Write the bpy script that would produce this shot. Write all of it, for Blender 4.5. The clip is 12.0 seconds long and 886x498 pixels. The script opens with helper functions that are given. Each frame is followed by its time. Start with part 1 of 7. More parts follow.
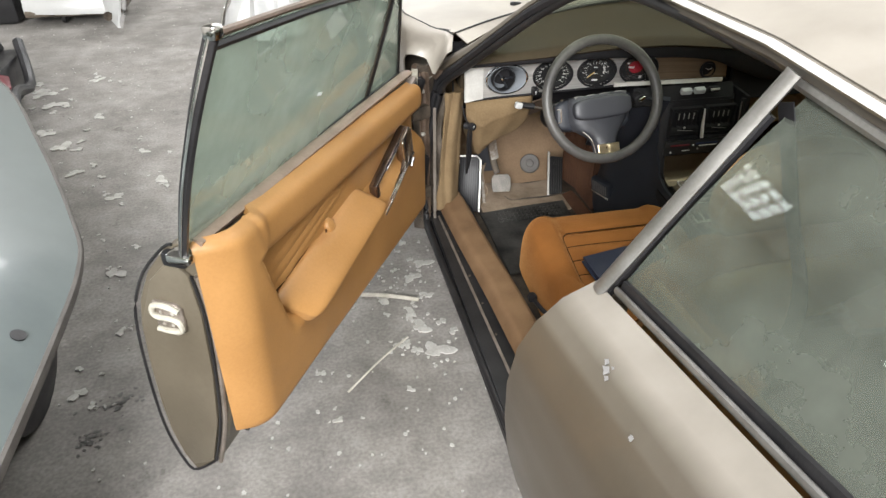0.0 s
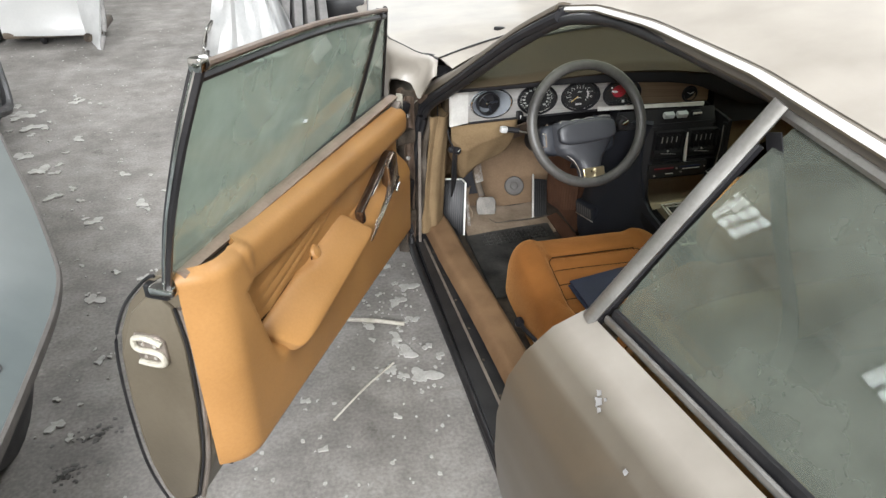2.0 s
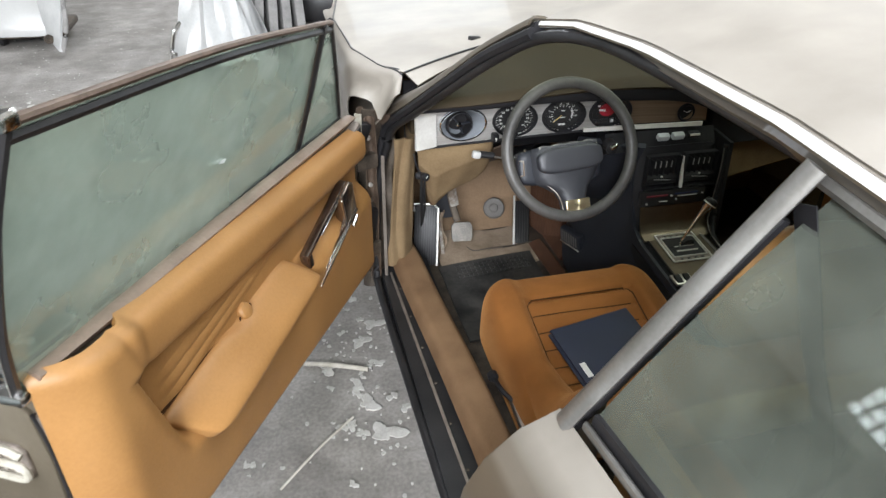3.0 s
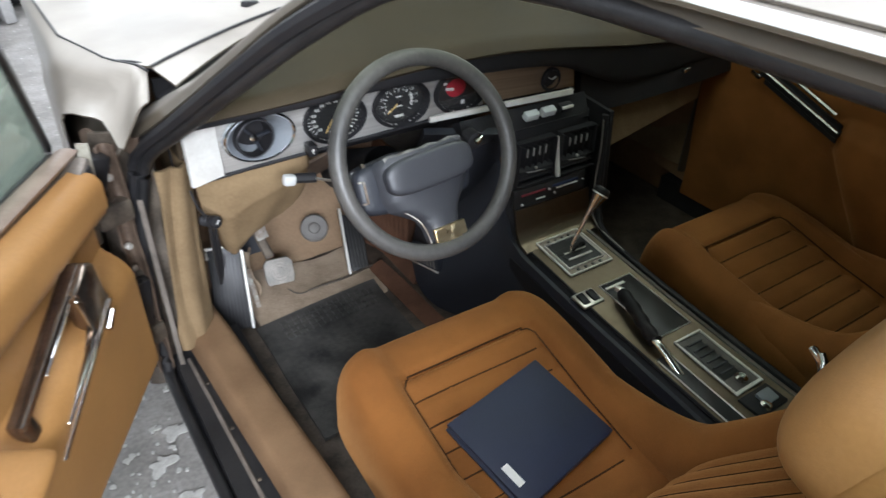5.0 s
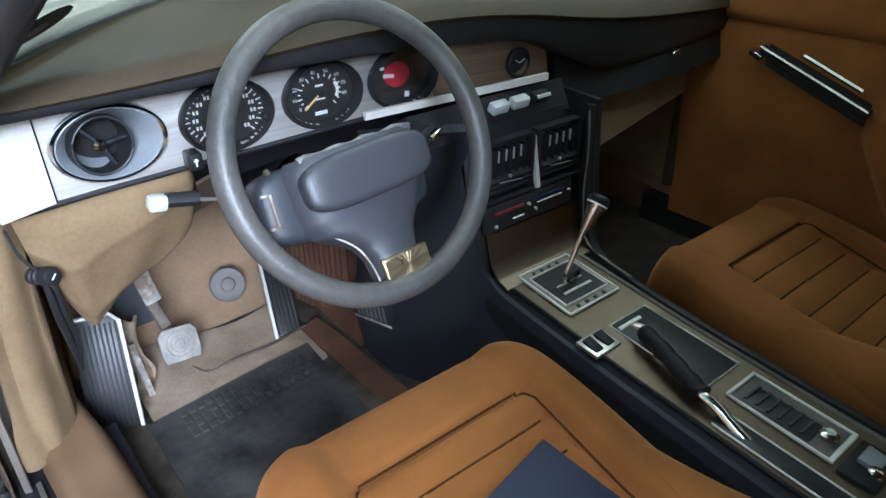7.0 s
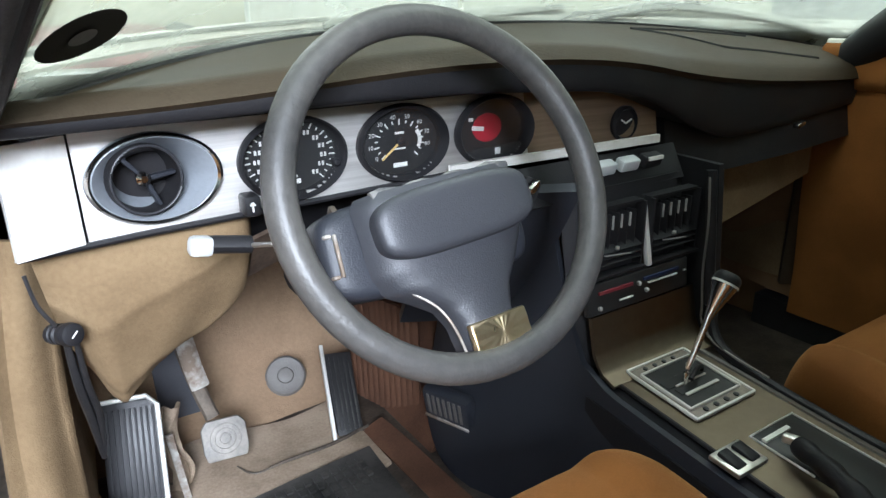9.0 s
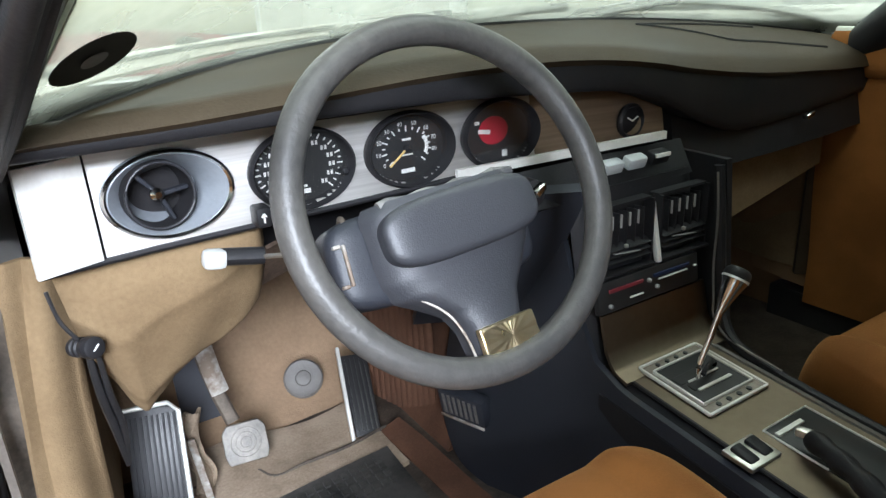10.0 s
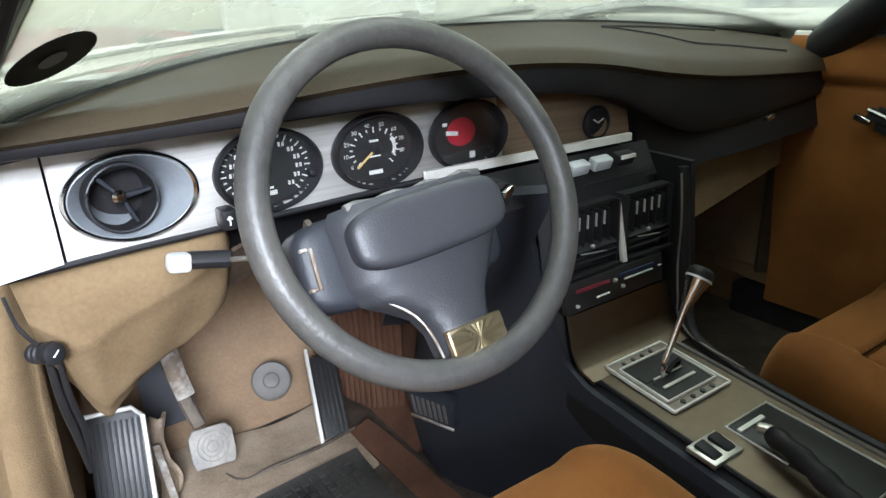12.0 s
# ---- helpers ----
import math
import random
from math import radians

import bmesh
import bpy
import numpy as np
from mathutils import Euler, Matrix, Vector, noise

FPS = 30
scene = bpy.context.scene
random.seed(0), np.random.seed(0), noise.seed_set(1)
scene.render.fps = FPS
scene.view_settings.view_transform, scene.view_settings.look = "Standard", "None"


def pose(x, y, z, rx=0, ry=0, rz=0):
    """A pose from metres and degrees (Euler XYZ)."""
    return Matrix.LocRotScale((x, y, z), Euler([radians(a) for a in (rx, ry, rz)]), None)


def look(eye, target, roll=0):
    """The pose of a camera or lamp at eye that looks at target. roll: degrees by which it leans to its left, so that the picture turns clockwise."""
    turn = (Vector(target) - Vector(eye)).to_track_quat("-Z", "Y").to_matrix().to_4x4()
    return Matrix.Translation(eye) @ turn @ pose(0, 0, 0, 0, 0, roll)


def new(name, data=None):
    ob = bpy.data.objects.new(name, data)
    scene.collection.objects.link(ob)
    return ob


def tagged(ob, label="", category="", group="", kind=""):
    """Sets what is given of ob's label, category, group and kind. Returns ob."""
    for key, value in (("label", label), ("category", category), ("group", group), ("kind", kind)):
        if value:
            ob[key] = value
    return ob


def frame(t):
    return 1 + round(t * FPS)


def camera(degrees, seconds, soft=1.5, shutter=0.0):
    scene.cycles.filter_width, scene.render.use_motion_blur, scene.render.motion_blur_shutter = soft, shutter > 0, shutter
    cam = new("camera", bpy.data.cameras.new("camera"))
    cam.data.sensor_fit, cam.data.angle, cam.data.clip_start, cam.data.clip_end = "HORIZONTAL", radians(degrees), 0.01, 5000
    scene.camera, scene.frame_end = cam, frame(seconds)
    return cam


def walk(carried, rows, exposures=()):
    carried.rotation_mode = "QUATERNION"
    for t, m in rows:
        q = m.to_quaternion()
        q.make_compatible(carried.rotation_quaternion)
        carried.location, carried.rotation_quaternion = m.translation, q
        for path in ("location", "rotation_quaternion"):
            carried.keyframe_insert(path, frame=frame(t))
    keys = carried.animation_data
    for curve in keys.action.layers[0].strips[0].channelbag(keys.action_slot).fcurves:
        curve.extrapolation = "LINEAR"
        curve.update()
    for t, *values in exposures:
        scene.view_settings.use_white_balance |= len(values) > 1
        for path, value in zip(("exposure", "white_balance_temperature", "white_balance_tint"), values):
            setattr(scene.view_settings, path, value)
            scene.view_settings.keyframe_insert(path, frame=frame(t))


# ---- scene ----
cam = camera(66.3, 12.0, soft=1.4, shutter=0.3)
PATH = [
    (0, (-0.264, 0.598, 1.592), (0.078, 2.223, 0.477), 0.2),
    (0.5, (-0.266, 0.604, 1.593), (0.119, 2.242, 0.513), 0.8),
    (1, (-0.268, 0.6, 1.599), (0.132, 2.24, 0.525), 0.8),
    (1.5, (-0.27, 0.601, 1.601), (0.134, 2.247, 0.539), 0.6),
    (2, (-0.271, 0.623, 1.602), (0.128, 2.266, 0.532), 0.8),
    (2.5, (-0.2, 0.728, 1.589), (0.231, 2.35, 0.501), 1.2),
    (2.7, (-0.151, 0.795, 1.581), (0.26, 2.428, 0.503), 1.2),
    (4.5, (-0.061, 1.355, 1.472), (0.644, 2.854, 0.352), 0.8),
    (5, (0.031, 1.522, 1.385), (0.948, 2.882, 0.24), 2.0),
    (5.5, (0.104, 1.642, 1.3), (1.194, 2.842, 0.129), 4.0),
    (6, (0.139, 1.743, 1.231), (1.365, 2.865, 0.118), 3.4),
    (6.5, (0.189, 1.782, 1.164), (1.334, 3.025, 0.094), 1.6),
    (6.7, (0.198, 1.786, 1.146), (1.31, 3.075, 0.097), 1.3),
    (8.3, (0.288, 1.967, 0.975), (1.395, 3.46, 0.234), -3.2),
    (8.5, (0.283, 1.961, 0.968), (1.358, 3.477, 0.229), -2.2),
    (9, (0.272, 1.94, 0.966), (1.295, 3.518, 0.286), -0.8),
    (9.5, (0.267, 1.934, 0.978), (1.286, 3.516, 0.3), -0.6),
    (10, (0.276, 1.928, 0.982), (1.256, 3.528, 0.289), -2.9),
    (10.5, (0.277, 1.928, 0.982), (1.312, 3.498, 0.302), -1.1),
    (11, (0.275, 1.927, 0.985), (1.292, 3.503, 0.29), -1.2),
    (11.5, (0.277, 1.925, 0.985), (1.311, 3.487, 0.286), -1.7),
    (12, (0.278, 1.927, 0.986), (1.331, 3.476, 0.286), -2.2),
]
walk(cam, [(t, look(eye, target, roll)) for t, eye, target, roll in PATH],
     exposures=[(0.0, 0.38, 6600, 10), (2.7, 0.28, 6300, 10), (4.5, 0.4, 6000, 10), (5.5, 0.78, 5750, 10), (6.0, 0.95, 5450, 10), (6.7, 0.92, 5250, 10), (8.3, 1.05, 5400, 10), (9.2, 1.05, 5700, 10), (12.0, 1.08, 5800, 10)])

# ---- world and light ----
world = bpy.data.worlds.new("sky")
scene.world = world
world.use_nodes = True
_sky = world.node_tree.nodes.new("ShaderNodeTexSky")
_sky.sky_type = "NISHITA"
_sky.sun_disc = False
_sky.sun_elevation, _sky.sun_rotation = radians(48), radians(-60)
_bg = world.node_tree.nodes["Background"]
world.node_tree.links.new(_sky.outputs[0], _bg.inputs[0])
_bg.inputs[1].default_value = 0.12


def area_lamp(name, m, sx, sy, watts, colour):
    d = bpy.data.lights.new(name, "AREA")
    d.shape, d.size, d.size_y, d.energy, d.color = "RECTANGLE", sx, sy, watts, colour
    ob = new(name, d)
    ob.matrix_world = m
    return ob


# daylight in the roof lights and in the windows of the wall
area_lamp("skylight_daylight", pose(-2.6, -1.8, 6.72), 2.6, 7.6, 500, (0.98, 0.99, 1.0))
# next lamp: an unseen right-hand roof light, added to brighten the passenger seat
area_lamp("skylight_daylight", pose(3.5, 2.2, 6.72), 1.8, 6.4, 300, (0.98, 0.99, 1.0))
area_lamp("skylight_daylight", pose(0.6, 10.5, 6.72), 2.4, 4.0, 420, (0.98, 0.99, 1.0))
area_lamp("window_daylight", pose(-2.7, -6.02, 4.8, 90, 0, 0), 4.2, 2.6, 1550, (0.98, 0.99, 1.0))
for _y, _w in ((10.7, 2.1), (5.2, 1.7)):
    area_lamp("window_daylight", pose(-8.05, _y, 5.15, 0, -90, 0), 1.5, _w, 45 * _w, (0.94, 0.98, 1.0))

# fill lamps in two assumed gateways, out of view
area_lamp("added_gate_light", pose(2.4, 13.05, 1.35, -90, 0, 0), 3.0, 2.5, 40, (0.96, 0.99, 1.0))
area_lamp("added_gate_light", pose(4.65, 6.4, 1.35, 0, 90, 0), 2.5, 4.4, 40, (0.96, 0.99, 1.0))

# ---- materials ----


def mat(name, colour, rough=0.5, metal=0.0, colour2=None, scale=8.0, fine=120.0, bump=0.15, bump_scale=200.0,
        rough_var=0.1, spec=0.5, mix=0.5, stretch=None, coat=0.0, sheen=0.0):
    """A surface with two scales of colour variation, uneven roughness and a fine relief."""
    m = bpy.data.materials.new(name)
    m.use_nodes = True
    n, l = m.node_tree.nodes, m.node_tree.links
    b = n["Principled BSDF"]
    b.inputs["Metallic"].default_value = metal
    b.inputs["Specular IOR Level"].default_value = spec
    b.inputs["Coat Weight"].default_value = coat
    b.inputs["Sheen Weight"].default_value = sheen
    tc = n.new("ShaderNodeTexCoord")
    src = tc.outputs["Object"]
    if stretch:
        mp = n.new("ShaderNodeMapping")
        mp.inputs["Scale"].default_value = stretch
        l.new(src, mp.inputs[0])
        src = mp.outputs[0]
    c2 = colour2 or tuple(c * 0.7 for c in colour)
    big, small = n.new("ShaderNodeTexNoise"), n.new("ShaderNodeTexNoise")
    big.inputs["Scale"].default_value, small.inputs["Scale"].default_value = scale, fine
    big.inputs["Detail"].default_value, small.inputs["Detail"].default_value = 5.0, 3.0
    for t in (big, small):
        l.new(src, t.inputs["Vector"])
    add = n.new("ShaderNodeMath")
    add.operation = "MULTIPLY_ADD"
    add.inputs[1].default_value = 0.35
    l.new(small.outputs["Fac"], add.inputs[0])
    l.new(big.outputs["Fac"], add.inputs[2])
    ramp = n.new("ShaderNodeValToRGB")
    ramp.color_ramp.elements[0].position, ramp.color_ramp.elements[1].position = 0.67 - mix * 0.35, 0.67 + mix * 0.35
    ramp.color_ramp.elements[0].color, ramp.color_ramp.elements[1].color = (*c2, 1), (*colour, 1)
    l.new(add.outputs[0], ramp.inputs[0])
    l.new(ramp.outputs[0], b.inputs["Base Color"])
    rr = n.new("ShaderNodeMapRange")
    rr.inputs["To Min"].default_value, rr.inputs["To Max"].default_value = rough - rough_var, rough + rough_var
    l.new(big.outputs["Fac"], rr.inputs["Value"])
    l.new(rr.outputs[0], b.inputs["Roughness"])
    if bump:
        bt = n.new("ShaderNodeTexNoise")
        bt.inputs["Scale"].default_value, bt.inputs["Detail"].default_value = bump_scale, 4.0
        l.new(src, bt.inputs["Vector"])
        bp = n.new("ShaderNodeBump")
        bp.inputs["Strength"].default_value, bp.inputs["Distance"].default_value = bump, 0.002
        l.new(bt.outputs["Fac"], bp.inputs["Height"])
        l.new(bp.outputs[0], b.inputs["Normal"])
    return m


def dusty(name, colour, dust, rough=0.3, amount=0.5, metal=0.0, coat=0.3, level=0.1):
    """Paint under a pale blotchy film on faces that look up: dust, and for the beige car painted top light too."""
    m = mat(name, colour, rough, metal, tuple(c * 0.88 for c in colour), 3.0, 60.0, 0.05, 300.0, 0.08, coat=coat)
    n, l = m.node_tree.nodes, m.node_tree.links
    b, out = n["Principled BSDF"], n["Material Output"]
    geo, sep = n.new("ShaderNodeNewGeometry"), n.new("ShaderNodeSeparateXYZ")
    l.new(geo.outputs["Normal"], sep.inputs[0])
    blot = n.new("ShaderNodeTexNoise")
    blot.inputs["Scale"].default_value, blot.inputs["Detail"].default_value = 6.0, 8.0
    tc = n.new("ShaderNodeTexCoord")
    l.new(tc.outputs["Object"], blot.inputs["Vector"])
    up = n.new("ShaderNodeMapRange")
    up.inputs["From Min"].default_value, up.inputs["From Max"].default_value = level, 1.0
    l.new(sep.outputs["Z"], up.inputs["Value"])
    mul = n.new("ShaderNodeMath")
    mul.operation = "MULTIPLY"
    l.new(up.outputs[0], mul.inputs[0])
    r = n.new("ShaderNodeMapRange")
    r.inputs["From Min"].default_value, r.inputs["From Max"].default_value = 0.3, 0.7
    r.inputs["To Min"].default_value, r.inputs["To Max"].default_value = amount * 0.6, amount
    l.new(blot.outputs["Fac"], r.inputs["Value"])
    l.new(r.outputs[0], mul.inputs[1])
    d = n.new("ShaderNodeBsdfDiffuse")
    d.inputs["Color"].default_value = (*dust, 1)
    mx = n.new("ShaderNodeMixShader")
    l.new(mul.outputs[0], mx.inputs[0])
    l.new(b.outputs[0], mx.inputs[1])
    l.new(d.outputs[0], mx.inputs[2])
    l.new(mx.outputs[0], out.inputs["Surface"])
    return m


def pane(name, tint, dust=0.1, dust_colour=(0.5, 0.52, 0.48), gloss=1.0):
    """A thin pane: clear with a tint, Fresnel gloss, and a patchy film of dust."""
    m = bpy.data.materials.new(name)
    m.use_nodes = True
    n, l = m.node_tree.nodes, m.node_tree.links
    n.remove(n["Principled BSDF"])
    out = n["Material Output"]
    tr, gl, di = n.new("ShaderNodeBsdfTransparent"), n.new("ShaderNodeBsdfGlossy"), n.new("ShaderNodeBsdfDiffuse")
    tr.inputs["Color"].default_value = (*tint, 1)
    gl.inputs["Roughness"].default_value = 0.03
    di.inputs["Color"].default_value = (*dust_colour, 1)
    tc, no = n.new("ShaderNodeTexCoord"), n.new("ShaderNodeTexNoise")
    no.inputs["Scale"].default_value, no.inputs["Detail"].default_value = 5.0, 9.0
    l.new(tc.outputs["Object"], no.inputs["Vector"])
    mr = n.new("ShaderNodeMapRange")
    mr.inputs["From Min"].default_value, mr.inputs["From Max"].default_value = 0.3, 0.75
    mr.inputs["To Min"].default_value, mr.inputs["To Max"].default_value = dust * 0.5, dust * 1.5
    l.new(no.outputs["Fac"], mr.inputs["Value"])
    tl, both = n.new("ShaderNodeBsdfTranslucent"), n.new("ShaderNodeMixShader")
    tl.inputs["Color"].default_value = (*dust_colour, 1)
    both.inputs[0].default_value = 0.5
    l.new(di.outputs[0], both.inputs[1])
    l.new(tl.outputs[0], both.inputs[2])
    m1, m2, lw = n.new("ShaderNodeMixShader"), n.new("ShaderNodeMixShader"), n.new("ShaderNodeLayerWeight")
    lw.inputs["Blend"].default_value = 0.5
    pw, fr = n.new("ShaderNodeMath"), n.new("ShaderNodeMath")
    pw.operation, fr.operation = "POWER", "MULTIPLY_ADD"
    pw.inputs[1].default_value, fr.inputs[1].default_value, fr.inputs[2].default_value = 5.0, 0.8 * gloss, 0.04 * gloss
    l.new(lw.outputs["Facing"], pw.inputs[0])
    l.new(pw.outputs[0], fr.inputs[0])
    l.new(mr.outputs[0], m1.inputs[0])
    l.new(tr.outputs[0], m1.inputs[1])
    l.new(both.outputs[0], m1.inputs[2])
    l.new(fr.outputs[0], m2.inputs[0])
    l.new(m1.outputs[0], m2.inputs[1])
    l.new(gl.outputs[0], m2.inputs[2])
    l.new(m2.outputs[0], out.inputs["Surface"])
    return m


# the film is dust plus overhead light painted onto roof and bonnet
M_PAINT = dusty("beige_paint", (0.086, 0.070, 0.051), (0.58, 0.54, 0.48), 0.34, 0.56, 0.0, 0.25, 0.61)
M_JAMB = mat("beige_jamb_paint", (0.115, 0.097, 0.07), 0.4, 0.0, (0.09, 0.075, 0.053), 6, 90)
M_GREYCAR = dusty("grey_green_paint", (0.075, 0.095, 0.096), (0.27, 0.295, 0.285), 0.32, 0.35)
M_WHITE = dusty("white_paint", (0.44, 0.44, 0.43), (0.42, 0.41, 0.39), 0.35, 0.4)
M_RED = mat("dark_red_paint", (0.16, 0.02, 0.03), 0.4, 0.0, (0.09, 0.015, 0.02), 4, 50)
M_CHROME = mat("chrome", (0.72, 0.71, 0.69), 0.16, 1.0, (0.5, 0.49, 0.47), 20, 200, 0.05, 300, 0.08)
M_SATIN = mat("satin_trim", (0.66, 0.64, 0.61), 0.42, 1.0, (0.5, 0.48, 0.45), 14, 150, 0.05, 300, 0.1)
M_BRUSHED = mat("brushed_aluminium", (0.72, 0.70, 0.67), 0.40, 0.92, (0.56, 0.54, 0.51), 3, 40, 0.12, 60, 0.06, stretch=(1, 1, 60))
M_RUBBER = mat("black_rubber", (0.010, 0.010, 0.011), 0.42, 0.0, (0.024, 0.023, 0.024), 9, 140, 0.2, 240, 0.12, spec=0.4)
M_BLACK = mat("black_plastic", (0.014, 0.014, 0.016), 0.48, 0.0, (0.018, 0.017, 0.018), 12, 200, 0.2, 420, 0.1, spec=0.2)
M_PAD = mat("dark_padded_vinyl", (0.046, 0.033, 0.019), 0.62, 0.0, (0.033, 0.023, 0.013), 7, 160, 0.4, 300, 0.08, spec=0.22)
M_NAVY = mat("dark_blue_grey_plastic", (0.024, 0.026, 0.033), 0.46, 0.0, (0.019, 0.021, 0.027), 10, 200, 0.2, 480, 0.08, spec=0.35)
M_HUB = mat("grey_soft_plastic", (0.036, 0.037, 0.043), 0.44, 0.0, (0.029, 0.030, 0.035), 9, 180, 0.2, 500, 0.07)
M_RIM = mat("worn_wheel_rim", (0.030, 0.029, 0.029), 0.46, 0.0, (0.088, 0.083, 0.076), 7, 90, 0.4, 150, 0.12, mix=0.7)
M_LEATHER = mat("mustard_vinyl", (0.41, 0.212, 0.070), 0.48, 0.0, (0.33, 0.165, 0.052), 5, 150, 0.2, 420, 0.1)
M_CLOTH = mat("mustard_velour", (0.235, 0.092, 0.022), 0.85, 0.0, (0.160, 0.060, 0.014), 7, 400, 0.35, 900, 0.05, spec=0.15, sheen=0.32)
_pb = M_CLOTH.node_tree.nodes["Principled BSDF"]
_pb.inputs["Sheen Roughness"].default_value = 0.45
_pb.inputs["Sheen Tint"].default_value = (1.0, 0.52, 0.20, 1)
M_CARPET = mat("brown_carpet", (0.21, 0.128, 0.07), 0.95, 0.0, (0.145, 0.086, 0.046), 8, 300, 0.6, 700, 0.03, spec=0.15)
M_TAN = mat("tan_felt", (0.215, 0.15, 0.082), 0.9, 0.0, (0.145, 0.098, 0.052), 7, 160, 0.45, 420, 0.04, spec=0.2)
M_DIRTCARPET = mat("dirty_carpet", (0.36, 0.28, 0.205), 0.95, 0.0, (0.20, 0.15, 0.105), 10, 200, 0.6, 500, 0.03, spec=0.15)
M_MAT = mat("worn_rubber_mat", (0.055, 0.052, 0.047), 0.55, 0.0, (0.010, 0.010, 0.010), 9, 70, 0.4, 260, 0.15, mix=0.45)
M_HEADLINER = mat("headliner", (0.13, 0.10, 0.07), 0.9, 0.0, (0.10, 0.08, 0.055), 6, 300, 0.2, 700, 0.04)
M_DIAL = mat("dial_black", (0.012, 0.012, 0.013), 0.4, 0.0, (0.018, 0.018, 0.018), 20, 300, 0.0)
M_MARK = mat("dial_mark_white", (0.78, 0.78, 0.75), 0.6, 0.0, (0.7, 0.7, 0.66), 60, 400, 0.0)
M_NEEDLE = mat("needle_yellow", (0.75, 0.55, 0.2), 0.5, 0.0, (0.65, 0.45, 0.15), 60, 400, 0.0)
M_DIALRED = mat("dial_red", (0.42, 0.012, 0.03), 0.45, 0.0, (0.36, 0.01, 0.025), 30, 300, 0.0)
M_BRONZE = mat("bronze_plate", (0.20, 0.162, 0.118), 0.42, 1.0, (0.15, 0.12, 0.086), 4, 60, 0.1, 90, 0.08)
M_DULL = mat("dull_belt_metal", (0.30, 0.26, 0.225), 0.5, 0.6, (0.2, 0.17, 0.145), 20, 160, 0.2, 200, 0.12)
M_FRAME = mat("worn_brown_frame", (0.16, 0.115, 0.085), 0.5, 0.3, (0.08, 0.055, 0.04), 20, 160, 0.2, 200, 0.12)
M_GOLD = mat("brushed_gold_badge", (0.85, 0.72, 0.48), 0.3, 1.0, (0.78, 0.64, 0.4), 30, 300, 0.1, 200, 0.08)
M_GREYVENT = mat("grey_vent_ring", (0.25, 0.27, 0.295), 0.38, 0.2, (0.2, 0.215, 0.235), 12, 200, 0.1, 400, 0.08)
M_GREYBTN = mat("grey_button", (0.45, 0.47, 0.48), 0.4, 0.0, (0.36, 0.38, 0.39), 40, 300, 0.05)
M_BOOK = mat("navy_book_cover", (0.013, 0.018, 0.040), 0.55, 0.0, (0.010, 0.014, 0.031), 9, 250, 0.25, 600, 0.08)
M_PAPER = mat("paper_label", (0.75, 0.74, 0.7), 0.8, 0.0, (0.66, 0.65, 0.6), 30, 200, 0.05)
M_PEDAL = mat("worn_pedal_rubber", (0.27, 0.25, 0.22), 0.6, 0.0, (0.14, 0.13, 0.12), 25, 160, 0.4, 200, 0.15)
M_STEEL = mat("grimy_steel", (0.13, 0.105, 0.08), 0.6, 0.4, (0.05, 0.04, 0.032), 18, 140, 0.5, 180, 0.2)
M_PLASTER = mat("plaster_flake", (0.50, 0.49, 0.46), 0.9, 0.0, (0.36, 0.345, 0.315), 20, 160, 0.4, 200, 0.05)
M_TWIG = mat("pale_stick", (0.55, 0.52, 0.46), 0.8, 0.0, (0.4, 0.37, 0.31), 30, 160, 0.3, 200, 0.05)
M_SHEET = mat("white_plastic_sheet", (0.52, 0.52, 0.51), 0.4, 0.0, (0.42, 0.425, 0.42), 6, 60, 0.2, 120, 0.1)
M_CARD = mat("grey_board", (0.30, 0.29, 0.28), 0.7, 0.0, (0.2, 0.195, 0.19), 10, 90, 0.2, 160, 0.1)
M_WALL = mat("hall_plaster", (0.46, 0.45, 0.42), 0.9, 0.0, (0.36, 0.35, 0.32), 1.2, 30, 0.3, 60, 0.05)
M_ROOFIN = mat("hall_roof_sheet", (0.26, 0.26, 0.255), 0.7, 0.0, (0.19, 0.19, 0.185), 1.0, 30, 0.2, 60, 0.05)
M_IRON = mat("window_iron", (0.08, 0.08, 0.08), 0.6, 0.2, (0.05, 0.05, 0.05), 10, 90, 0.2, 160, 0.1)
M_BLUETHING = mat("dark_blue_sheet", (0.012, 0.022, 0.07), 0.6, 0.0, (0.009, 0.015, 0.05), 8, 90, 0.2, 160, 0.1)
M_BRIGHT = mat("pale_bright_trim", (0.80, 0.79, 0.75), 0.34, 0.3, (0.66, 0.64, 0.6), 18, 160, 0.05, 200, 0.08)
M_PILLAR = mat("satin_pillar_metal", (0.30, 0.29, 0.275), 0.40, 0.7, (0.22, 0.21, 0.195), 14, 150, 0.05, 300, 0.1)
M_DARKCHROME = mat("dark_brown_chrome", (0.34, 0.285, 0.24), 0.2, 0.95, (0.17, 0.13, 0.10), 18, 160, 0.05, 200, 0.08)
M_POLISH = mat("polished_lever_metal", (0.86, 0.85, 0.82), 0.14, 1.0, (0.74, 0.73, 0.70), 18, 160, 0.05, 200, 0.06)
M_REDCARPET = mat("reddish_brown_carpet", (0.125, 0.062, 0.038), 0.95, 0.0, (0.075, 0.037, 0.023), 9, 220, 0.5, 500, 0.03, spec=0.15)
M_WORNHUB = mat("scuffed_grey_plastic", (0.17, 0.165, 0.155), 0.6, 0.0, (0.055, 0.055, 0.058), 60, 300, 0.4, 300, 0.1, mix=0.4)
M_SEAM = mat("dark_seam_thread", (0.05, 0.022, 0.008), 0.9, 0.0, (0.035, 0.015, 0.006), 20, 300, 0.0, spec=0.1)
